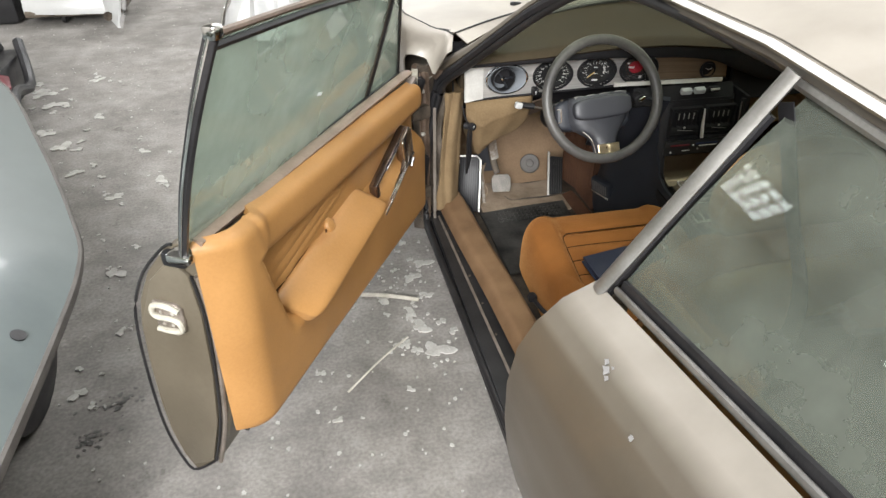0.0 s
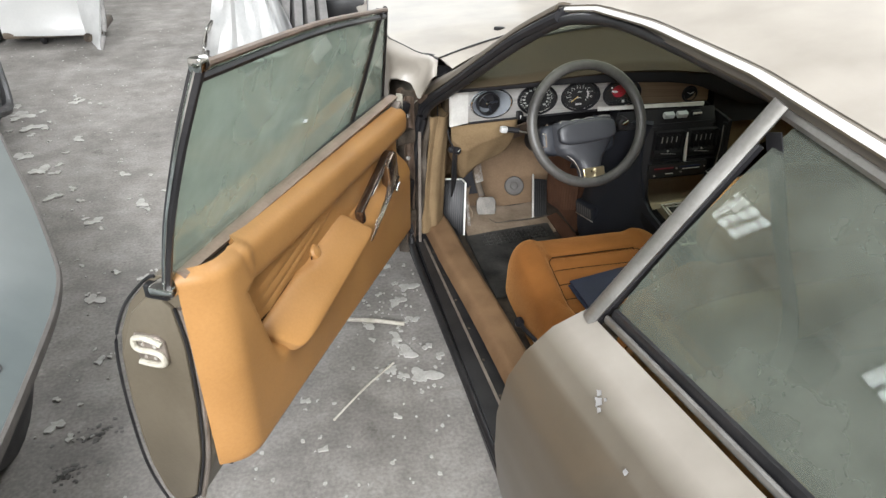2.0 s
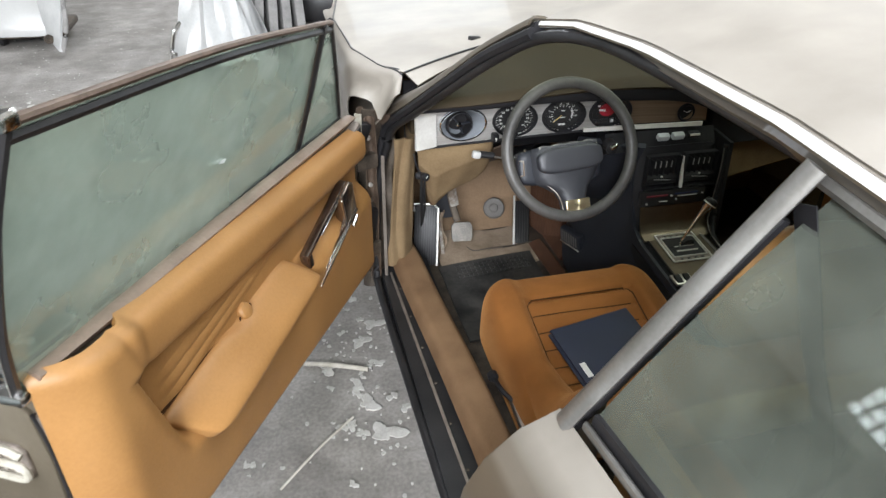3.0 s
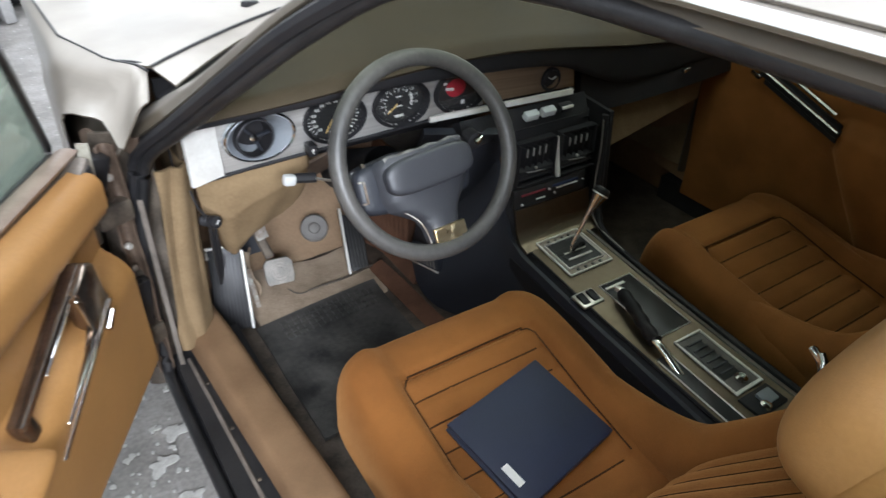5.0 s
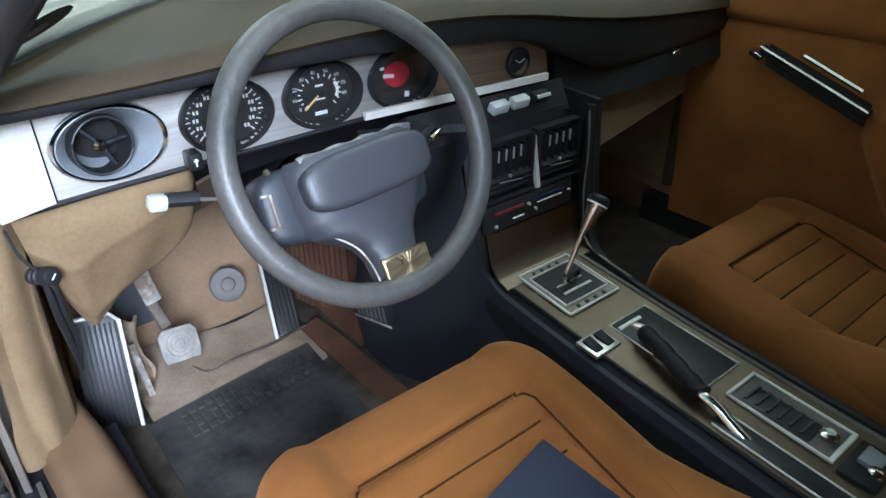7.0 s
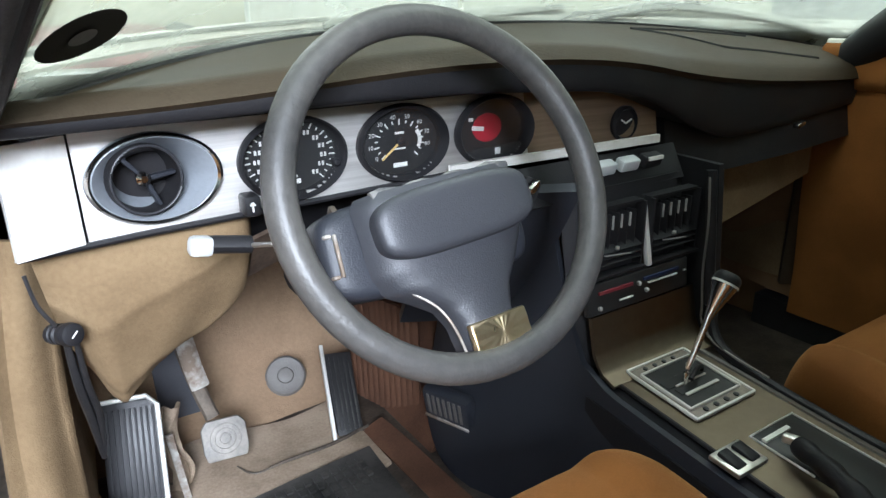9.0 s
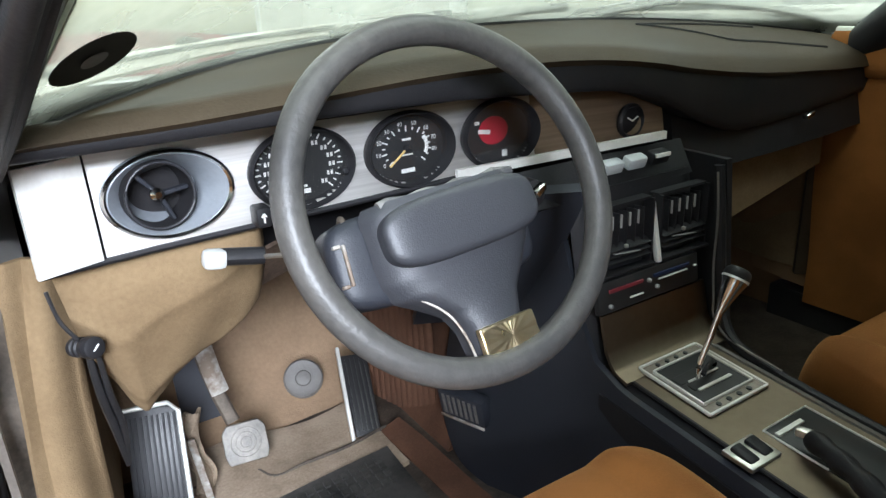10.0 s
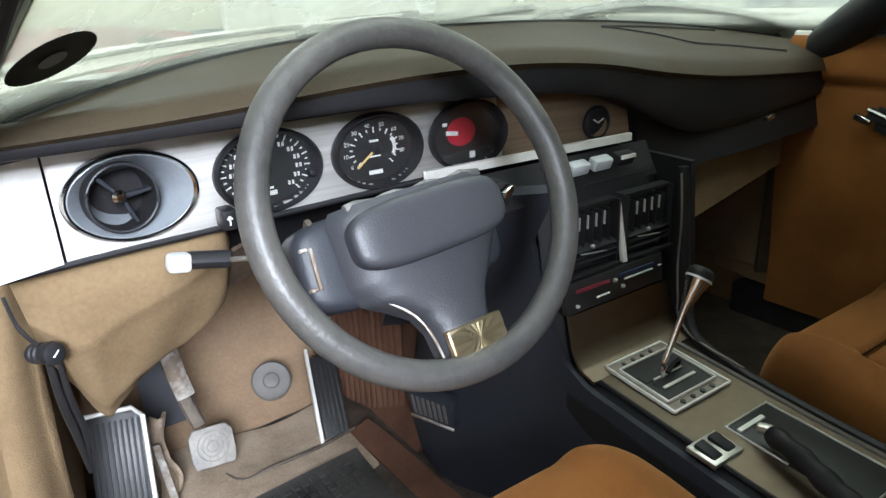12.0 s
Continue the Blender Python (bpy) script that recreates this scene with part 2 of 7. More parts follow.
# the panel's own aluminium with the cabin's brown reflection put into the colour
M_PANELREFLEX = mat("panel_brown_reflection", (0.27, 0.195, 0.13), 0.38, 0.6, (0.2, 0.14, 0.09), 3, 40, 0.12, 60, 0.06, stretch=(1, 1, 60))
M_BELT = mat("tan_belt_paint", (0.30, 0.225, 0.175), 0.5, 0.1, (0.20, 0.145, 0.11), 16, 120, 0.15, 200, 0.1)
M_WORNMETAL = mat("worn_pale_metal", (0.52, 0.50, 0.46), 0.45, 0.4, (0.22, 0.17, 0.13), 22, 120, 0.2, 200, 0.1, mix=0.35)
M_TOE = mat("tan_brown_carpet", (0.30, 0.205, 0.13), 0.95, 0.0, (0.165, 0.11, 0.068), 6, 120, 0.6, 300, 0.03, spec=0.15, mix=0.8)
M_PUMP = mat("grey_worn_rubber", (0.13, 0.12, 0.11), 0.6, 0.0, (0.09, 0.082, 0.075), 14, 160, 0.3, 260, 0.1)
M_LATCH = mat("cream_latch_paint", (0.44, 0.415, 0.35), 0.45, 0.0, (0.28, 0.26, 0.21), 20, 160, 0.2, 200, 0.1)
M_OIL = mat("oil_stained_concrete", (0.09, 0.085, 0.08), 0.45, 0.0, (0.16, 0.155, 0.145), 9, 60, 0.2, 90, 0.15)
M_SIDEGLASS = pane("green_side_glass", (0.54, 0.59, 0.53), 0.26, (0.50, 0.535, 0.465), 0.9)
M_DOORGLASS = pane("green_door_glass", (0.70, 0.77, 0.71), 0.37, (0.58, 0.65, 0.59), 0.8)
M_SHIELD = pane("dusty_windscreen", (0.92, 0.95, 0.86), 0.34, (0.83, 0.86, 0.73), 0.7)
M_DIALGLASS = pane("dial_glass", (0.97, 0.97, 0.97), 0.015, (0.5, 0.5, 0.5))


def concrete():
    m = mat("garage_concrete", (0.328, 0.312, 0.294), 0.72, 0.0, (0.252, 0.240, 0.226), 0.7, 7.0, 0.35, 40, 0.12)
    n, l = m.node_tree.nodes, m.node_tree.links
    b = n["Principled BSDF"]
    ramp = b.inputs["Base Color"].links[0].from_node
    tc = n.new("ShaderNodeTexCoord")
    st, gr = n.new("ShaderNodeTexNoise"), n.new("ShaderNodeTexNoise")
    st.inputs["Scale"].default_value, st.inputs["Detail"].default_value = 2.6, 8.0
    gr.inputs["Scale"].default_value, gr.inputs["Detail"].default_value = 85.0, 4.0
    for t in (st, gr):
        l.new(tc.outputs["Object"], t.inputs["Vector"])
    r1 = n.new("ShaderNodeValToRGB")
    r1.color_ramp.elements[0].position, r1.color_ramp.elements[1].position = 0.36, 0.60
    r1.color_ramp.elements[0].color, r1.color_ramp.elements[1].color = (0.76, 0.755, 0.745, 1), (1, 1, 1, 1)
    l.new(st.outputs["Fac"], r1.inputs[0])
    pt = n.new("ShaderNodeTexNoise")
    pt.inputs["Scale"].default_value, pt.inputs["Detail"].default_value, pt.inputs["Roughness"].default_value = 7.0, 10.0, 0.68
    l.new(tc.outputs["Object"], pt.inputs["Vector"])
    r3 = n.new("ShaderNodeValToRGB")
    r3.color_ramp.elements[0].position, r3.color_ramp.elements[1].position = 0.42, 0.66
    r3.color_ramp.elements[0].color, r3.color_ramp.elements[1].color = (0.86, 0.85, 0.84, 1), (1.14, 1.13, 1.12, 1)
    l.new(pt.outputs["Fac"], r3.inputs[0])
    r2 = n.new("ShaderNodeValToRGB")
    r2.color_ramp.elements[0].position, r2.color_ramp.elements[1].position = 0.32, 0.72
    r2.color_ramp.elements[0].color, r2.color_ramp.elements[1].color = (0.74, 0.735, 0.73, 1), (1.08, 1.08, 1.07, 1)
    l.new(gr.outputs["Fac"], r2.inputs[0])
    chip = n.new("ShaderNodeTexNoise")
    chip.inputs["Scale"].default_value, chip.inputs["Detail"].default_value, chip.inputs["Roughness"].default_value = 5.5, 12.0, 0.72
    l.new(tc.outputs["Object"], chip.inputs["Vector"])
    r4 = n.new("ShaderNodeValToRGB")
    el = r4.color_ramp.elements
    el[0].position, el[1].position = 0.33, 0.40
    el[0].color, el[1].color = (0.62, 0.61, 0.60, 1), (1, 1, 1, 1)
    e2, e3 = el.new(0.615), el.new(0.66)
    e2.color, e3.color = (1, 1, 1, 1), (1.32, 1.31, 1.29, 1)
    l.new(chip.outputs["Fac"], r4.inputs[0])
    last = ramp.outputs[0]
    for r in (r1, r2, r3, r4):
        mx = n.new("ShaderNodeMix")
        mx.data_type, mx.blend_type = "RGBA", "MULTIPLY"
        mx.inputs["Factor"].default_value = 1.0
        l.new(last, mx.inputs[6])
        l.new(r.outputs[0], mx.inputs[7])
        last = mx.outputs[2]
    l.new(last, b.inputs["Base Color"])
    return m


M_CONCRETE = concrete()

# ---- mesh helpers ----
CX = 1.118                                # the car's middle line


def mx_(p):
    """The mirror point on the car's other side."""
    return Vector((2 * CX - p[0], p[1], p[2]))


def part(name, bm, material, parent=None, label="", sharp=38):
    """Links a bmesh as one mesh object under a thing or a part."""
    bmesh.ops.remove_doubles(bm, verts=bm.verts, dist=1e-6)
    bmesh.ops.recalc_face_normals(bm, faces=bm.faces)
    me = bpy.data.meshes.new(name)
    bm.to_mesh(me)
    bm.free()
    me.polygons.foreach_set("use_smooth", [True] * len(me.polygons))
    me.set_sharp_from_angle(angle=radians(sharp))
    me.materials.append(material)
    ob = new(name, me)
    if parent is not None:
        ob.parent = parent
        if parent.type == "EMPTY":
            ob.matrix_parent_inverse = Matrix.Translation(-parent.location)
    if label:
        ob["label"] = label
    return ob


def thing(name, at, label, category, group="", kind=""):
    ob = new(name)
    ob.location = at
    ob.empty_display_size = 0.1
    return tagged(ob, label, category, group, kind)


def join(bm, other):
    me = bpy.data.meshes.new("tmp")
    other.to_mesh(me)
    other.free()
    bm.from_mesh(me)
    bpy.data.meshes.remove(me)
    return bm


def box(c, s, m=None, bevel=0.0, seg=2, bm=None):
    b = bmesh.new()
    bmesh.ops.create_cube(b, size=1.0)
    bmesh.ops.scale(b, vec=s, verts=b.verts)
    if bevel:
        bmesh.ops.bevel(b, geom=b.edges[:] + b.verts[:], offset=bevel, segments=seg, profile=0.5, affect="EDGES")
    b.transform(Matrix.Translation(c) @ (m or Matrix()))
    return join(bm, b) if bm else b


def rings(rs, closed=True, cap=True, bm=None):
    """A skin over rings of equally many points."""
    b = bm or bmesh.new()
    vs = [[b.verts.new(p) for p in r] for r in rs]
    n = len(rs[0])
    for a, c in zip(vs, vs[1:]):
        for i in range(n if closed else n - 1):
            j = (i + 1) % n
            b.faces.new((a[i], a[j], c[j], c[i]))
    if cap and closed:
        b.faces.new(vs[0][::-1])
        b.faces.new(vs[-1])
    return b


def smooth_path(pts, n=8, closed=False):
    """A Catmull-Rom curve through points."""
    pts = [Vector(p) for p in pts]
    out, k = [], len(pts)
    for i in range(k if closed else k - 1):
        if closed:
            p0, p1, p2, p3 = pts[i - 1], pts[i], pts[(i + 1) % k], pts[(i + 2) % k]
        else:
            p0, p1, p2, p3 = pts[max(i - 1, 0)], pts[i], pts[i + 1], pts[min(i + 2, k - 1)]
        for j in range(n):
            t = j / n
            out.append(0.5 * ((2 * p1) + (p2 - p0) * t + (2 * p0 - 5 * p1 + 4 * p2 - p3) * t * t + (3 * p1 - p0 - 3 * p2 + p3) * t ** 3))
    if not closed:
        out.append(pts[-1])
    return out


def tube(pts, r, seg=8, r2=None, closed=False, up=(0, 0, 1), bm=None, taper=None):
    """A round or oval bar along points; r across, r2 along up."""
    pts = [Vector(p) for p in pts]
    rs, k = [], len(pts)
    r2 = r2 or r
    for i, p in enumerate(pts):
        a = pts[i - 1] if (i or closed) else p
        c = pts[(i + 1) % k] if (i < k - 1 or closed) else p
        d = (c - a).normalized()
        u = Vector(up)
        if abs(d.dot(u)) > 0.95:
            u = Vector((1, 0, 0))
        s = d.cross(u).normalized()
        v = s.cross(d)
        f = taper(i / max(k - 1, 1)) if taper else 1.0
        rs.append([p + f * (r * math.cos(2 * math.pi * j / seg) * s + r2 * math.sin(2 * math.pi * j / seg) * v) for j in range(seg)])
    if closed:
        rs.append(rs[0])
    return rings(rs, True, not closed, bm)


def slab(f, nu, nv, th, bm=None):
    """A sheet with thickness th over f(u, v), u and v from 0 to 1."""
    P = [[Vector(f(i / nu, j / nv)) for j in range(nv + 1)] for i in range(nu + 1)]
    b = bm or bmesh.new()
    top, low = [], []
    for i in range(nu + 1):
        rt, rl = [], []
        for j in range(nv + 1):
            du = P[min(i + 1, nu)][j] - P[max(i - 1, 0)][j]
            dv = P[i][min(j + 1, nv)] - P[i][max(j - 1, 0)]
            n = du.cross(dv)
            n = n.normalized() if n.length > 1e-9 else Vector((0, 0, 1))
            rt.append(b.verts.new(P[i][j]))
            rl.append(b.verts.new(P[i][j] - n * th))
        top.append(rt)
        low.append(rl)
    for i in range(nu):
        for j in range(nv):
            b.faces.new((top[i][j], top[i + 1][j], top[i + 1][j + 1], top[i][j + 1]))
            b.faces.new((low[i][j], low[i][j + 1], low[i + 1][j + 1], low[i + 1][j]))
    for i in range(nu):
        b.faces.new((top[i][0], low[i][0], low[i + 1][0], top[i + 1][0]))
        b.faces.new((top[i][nv], top[i + 1][nv], low[i + 1][nv], low[i][nv]))
    for j in range(nv):
        b.faces.new((top[0][j], top[0][j + 1], low[0][j + 1], low[0][j]))
        b.faces.new((top[nu][j], low[nu][j], low[nu][j + 1], top[nu][j + 1]))
    return b


def prism(outline, depth, m, bevel=0.0, bm=None, seg=2):
    """A flat outline in x and y, extruded by depth along z, laid by m."""
    b = bmesh.new()
    f = b.faces.new([b.verts.new((x, y, 0)) for x, y in outline])
    g = bmesh.ops.extrude_face_region(b, geom=[f])
    bmesh.ops.translate(b, vec=(0, 0, depth), verts=[v for v in g["geom"] if isinstance(v, bmesh.types.BMVert)])
    if bevel:
        es = [e for e in b.edges if len(e.link_faces) == 2 and e.calc_face_angle(0) > 0.6]
        bmesh.ops.bevel(b, geom=es, offset=bevel, segments=seg, profile=0.5, affect="EDGES")
    b.transform(m)
    return join(bm, b) if bm else b


def lathe(profile, seg, m, bm=None, sx=1.0, sy=1.0, cap=True):
    """Turns (radius, height) pairs round z; sx and sy make it oval."""
    rs = [[Vector((sx * max(r, 1e-4) * math.cos(2 * math.pi * j / seg), sy * max(r, 1e-4) * math.sin(2 * math.pi * j / seg), h)) for j in range(seg)] for r, h in profile]
    b = rings(rs, True, False)
    b.verts.ensure_lookup_table()
    if cap:
        b.faces.new(b.verts[-seg:])
    b.transform(m)
    return join(bm, b) if bm else b


def pillow(half_x, half_y, top, m, power=5.0, detail=None, n=44, low=0.0, edge=6.0):
    """A cushion: rounded plan and rounded shoulders; detail(x, y) adds to its height."""
    def f(u, v):
        a, c = 2 * u - 1, 2 * v - 1
        a, c = math.sin(a * math.pi / 2), math.sin(c * math.pi / 2)
        k = 1.0
        r = max(abs(a), abs(c))
        if r > 1e-6:
            q = (abs(a / r) ** edge + abs(c / r) ** edge) ** (1 / edge)
            k = 1 / q
        x, y = a * k * half_x, c * k * half_y
        h = max(0.0, 1 - r ** power) ** (1 / 2.6)
        z = low + (top - low) * h + (detail(x, y) if detail else 0) * min(1, h * 1.3)
        return m @ Vector((x, y, z))
    P = [[f(i / n, j / n) for j in range(n + 1)] for i in range(n + 1)]
    b = bmesh.new()
    vs = [[b.verts.new(p) for p in r] for r in P]
    for i in range(n):
        for j in range(n):
            b.faces.new((vs[i][j], vs[i + 1][j], vs[i + 1][j + 1], vs[i][j + 1]))
    rim = [vs[i][0] for i in range(n)] + [vs[n][j] for j in range(n)] + [vs[i][n] for i in range(n, 0, -1)] + [vs[0][j] for j in range(n, 0, -1)]
    base = [b.verts.new(v.co - (m.to_3x3() @ Vector((0, 0, max(low, 0.02))))) for v in rim]
    for i in range(len(rim)):
        j = (i + 1) % len(rim)
        b.faces.new((rim[j], rim[i], base[i], base[j]))
    b.faces.new(base)
    return b


def lerp_table(tab, x):
    return float(np.interp(x, [a for a, _ in tab], [c for _, c in tab]))


def sharp_bump(d, w):
    """1 on a seam, falling off over w."""
    return math.exp(-(d / w) ** 2)

# ---- the hall ----
HX0, HX1, HY0, HY1, HZ = -8.0, 4.6, -6.0, 13.0, 6.6


def build_hall():
    g = box((0.5, 2.5, -0.15), (60, 60, 0.3))
    tagged(part("ground", g, M_CONCRETE), "grey stained concrete garage floor with flakes and dust", "floor", kind="structure")
    # the wall with the iron windows
    w = bmesh.new()
    ys = [(5.2, 1.7), (10.7, 2.1)]
    edges = [HY0] + [e for y, s in ys for e in (y - s / 2, y + s / 2)] + [HY1]
    for a, c in zip(edges[::2], edges[1::2]):
        box((HX0 - 0.12, (a + c) / 2, HZ / 2), (0.24, c - a, HZ), bm=w)
    for y, s in ys:
        box((HX0 - 0.12, y, 2.2), (0.24, s, 4.4), bm=w)
        box((HX0 - 0.12, y, (HZ + 5.9) / 2), (0.24, s, HZ - 5.9), bm=w)
    tagged(part("wall_west", w, M_WALL), "pale plaster hall wall with an iron window", "wall", kind="structure")
    for k, (y, s) in enumerate(ys):
        f = bmesh.new()
        for i in range(7):
            box((HX0 + 0.02, y - s / 2 + s * i / 6, 5.15), (0.05, 0.05, 1.5), bm=f)
        for i in range(5):
            box((HX0 + 0.02, y, 4.4 + 1.5 * i / 4), (0.045, s, 0.05), bm=f)
        wi = part("window_%d" % (k + 1), f, M_IRON)
        tagged(wi, "gridded iron hall window with bright daylight", "window", kind="structure")
    w = bmesh.new()
    box((-6.52, HY0 - 0.12, HZ / 2), (3.44, 0.24, HZ), bm=w)
    box((2.12, HY0 - 0.12, HZ / 2), (5.44, 0.24, HZ), bm=w)
    box((-2.7, HY0 - 0.12, (HZ + 6.1) / 2), (4.2, 0.24, HZ - 6.1), bm=w)
    box((-2.7, HY0 - 0.12, 1.75), (4.2, 0.24, 3.5), bm=w)
    tagged(part("wall_south", w, M_WALL), "pale plaster hall wall with a high window band", "wall", kind="structure")
    w = bmesh.new()
    box((HX1 + 0.12, -1.0, HZ / 2), (0.24, 10.4, HZ), bm=w)
    box((HX1 + 0.12, 10.8, HZ / 2), (0.24, 4.4, HZ), bm=w)
    box((HX1 + 0.12, 6.4, (HZ + 2.6) / 2), (0.24, 4.4, HZ - 2.6), bm=w)
    tagged(part("wall_east", w, M_WALL), "unseen pale plaster hall wall with a wide gateway added for light", "wall", kind="structure")
    w = bmesh.new()
    box((-3.65, HY1 + 0.12, HZ / 2), (9.1, 0.24, HZ), bm=w)
    box((4.37, HY1 + 0.12, HZ / 2), (0.94, 0.24, HZ), bm=w)
    box((2.4, HY1 + 0.12, (HZ + 2.6) / 2), (3.0, 0.24, HZ - 2.6), bm=w)
    tagged(part("wall_north", w, M_WALL), "unseen pale plaster hall wall with a gateway added for light", "wall", kind="structure")
    r = bmesh.new()
    for xa, xb, ya, yb in ((-8.3, -3.9, -8.3, 13.3), (-3.9, -1.3, -8.3, -5.6), (-3.9, -1.3, 2.0, 13.3), (-1.3, -0.6, -8.3, 13.3), (-0.6, 1.8, -8.3, 8.5), (-0.6, 1.8, 12.5, 13.3), (1.8, 2.6, -8.3, 13.3), (2.6, 4.4, -8.3, -1.0), (2.6, 4.4, 5.4, 13.3), (4.4, 4.9, -8.3, 13.3)):
        box(((xa + xb) / 2, (ya + yb) / 2, HZ + 0.1), (xb - xa, yb - ya, 0.2), bm=r)
    tagged(part("ceiling", r, M_ROOFIN), "grey sheet hall roof with long rooflights", "ceiling", kind="structure")


build_hall()

# ---- the car: body ----
car = thing("car", (CX, 1.9, 0.0), "dusty beige two-door car with an open door and mustard cabin", "car")

SECTION = [(0.190, 0.14), (0.150, 0.17), (0.118, 0.25), (0.092, 0.36), (0.079, 0.47), (0.078, 0.575), (0.094, 0.666), (0.126, 0.728), (0.178, 0.782), (0.242, 0.813)]


def side_point(y, k, lift=None):
    """A point of the left flank at y; k runs over SECTION from the sill to the belt."""
    i = min(int(k), len(SECTION) - 2)
    t = k - i
    x = SECTION[i][0] * (1 - t) + SECTION[i + 1][0] * t
    z = SECTION[i][1] * (1 - t) + SECTION[i + 1][1] * t
    w = max(0.0, (z - 0.45) / 0.37)
    rise = lerp_table([(-1.2, 0.10), (0.0, 0.15), (0.8, 0.105), (1.56, 0.0), (2.8, 0.0), (3.4, 0.02), (4.7, -0.10)], y)
    inn = lerp_table([(-1.2, 0.30), (-0.4, 0.12), (0.6, 0.045), (1.56, 0.0), (2.8, -0.01), (3.9, 0.03), (4.5, 0.12), (4.75, 0.3)], y)
    return Vector((x + inn, y, z + rise * w))


def build_flanks():
    nk = len(SECTION) - 1
    for side in (0, 1):
        flip = mx_ if side else Vector
        nm = "rear_quarter_panel"
        b = slab(lambda u, v: flip(side_point(1.565 - 2.7 * u, nk * v)), 40, 27, 0.002 if side else -0.002)
        part(nm, b, M_PAINT, car, "dusty beige bulging rear quarter panel")
        b = slab(lambda u, v: flip(side_point(4.7 - 1.87 * u, nk * v)), 30, 27, 0.002 if side else -0.002)
        part("front_wing", b, M_PAINT, car, "dusty beige front wing")
    # the jamb behind the door opening
    def jamb(u, v):
        p = side_point(1.566, nk * v)
        return (p.x + (0.30 - p.x) * u + 0.02 * u, 1.566 - 0.012 * math.sin(u * math.pi), p.z)
    part("door_jamb", slab(jamb, 8, 27, 0.003), M_JAMB, car)
    # right door, closed
    b = slab(lambda u, v: mx_(side_point(2.825 - 1.25 * u, nk * v)), 24, 27, 0.002)
    part("passenger_door", b, M_PAINT, car)


def build_tail():
    nk = len(SECTION) - 1
    for side in (0, 1):
        flip = mx_ if side else Vector
        top = [rail_at((2.24 - 0.30) / 2.49) + Vector((0, 0, -0.01)), Vector((0.498, -0.23, 1.022)), Vector((0.418, -0.85, 0.902)), Vector((0.42, -1.13, 0.893))]
        def pillar(u, v):
            k = min(int(u * 3), 2)
            t = top[k].lerp(top[k + 1], u * 3 - k)
            b = belt(0.22 - 1.355 * u)
            p = b.lerp(t, v)
            p.x -= 0.02 * math.sin(v * math.pi)
            return flip(p)
        part("rear_pillar", slab(pillar, 24, 8, -0.004 if side else 0.004), M_PAINT, car, "dusty beige rear pillar and deck side")

    def tail(u, v):
        a = side_point(-1.135, nk * v)
        c = mx_(a)
        p = a.lerp(c, u)
        p.y -= 0.10 * math.sin(u * math.pi) ** 0.6 * (0.4 + 0.6 * math.sin(v * math.pi))
        return p
    part("tail_panel", slab(tail, 30, 18, 0.004), M_PAINT, car, "dusty beige tail panel")


def belt(y):
    return side_point(y, len(SECTION) - 1)


ROOF_RAIL = [(0.425, 2.24, 1.205), (0.458, 2.12, 1.232), (0.485, 1.90, 1.248), (0.482, 1.55, 1.258), (0.478, 1.20, 1.240), (0.475, 0.7, 1.19), (0.50, 0.15, 1.085), (0.54, -0.25, 0.98)]


def rail_at(u):
    pts = ROOF_RAIL
    y = pts[0][1] + (pts[-1][1] - pts[0][1]) * u
    return Vector((lerp_table([(p[1], p[0]) for p in pts[::-1]], y), y, lerp_table([(p[1], p[2]) for p in pts[::-1]], y)))


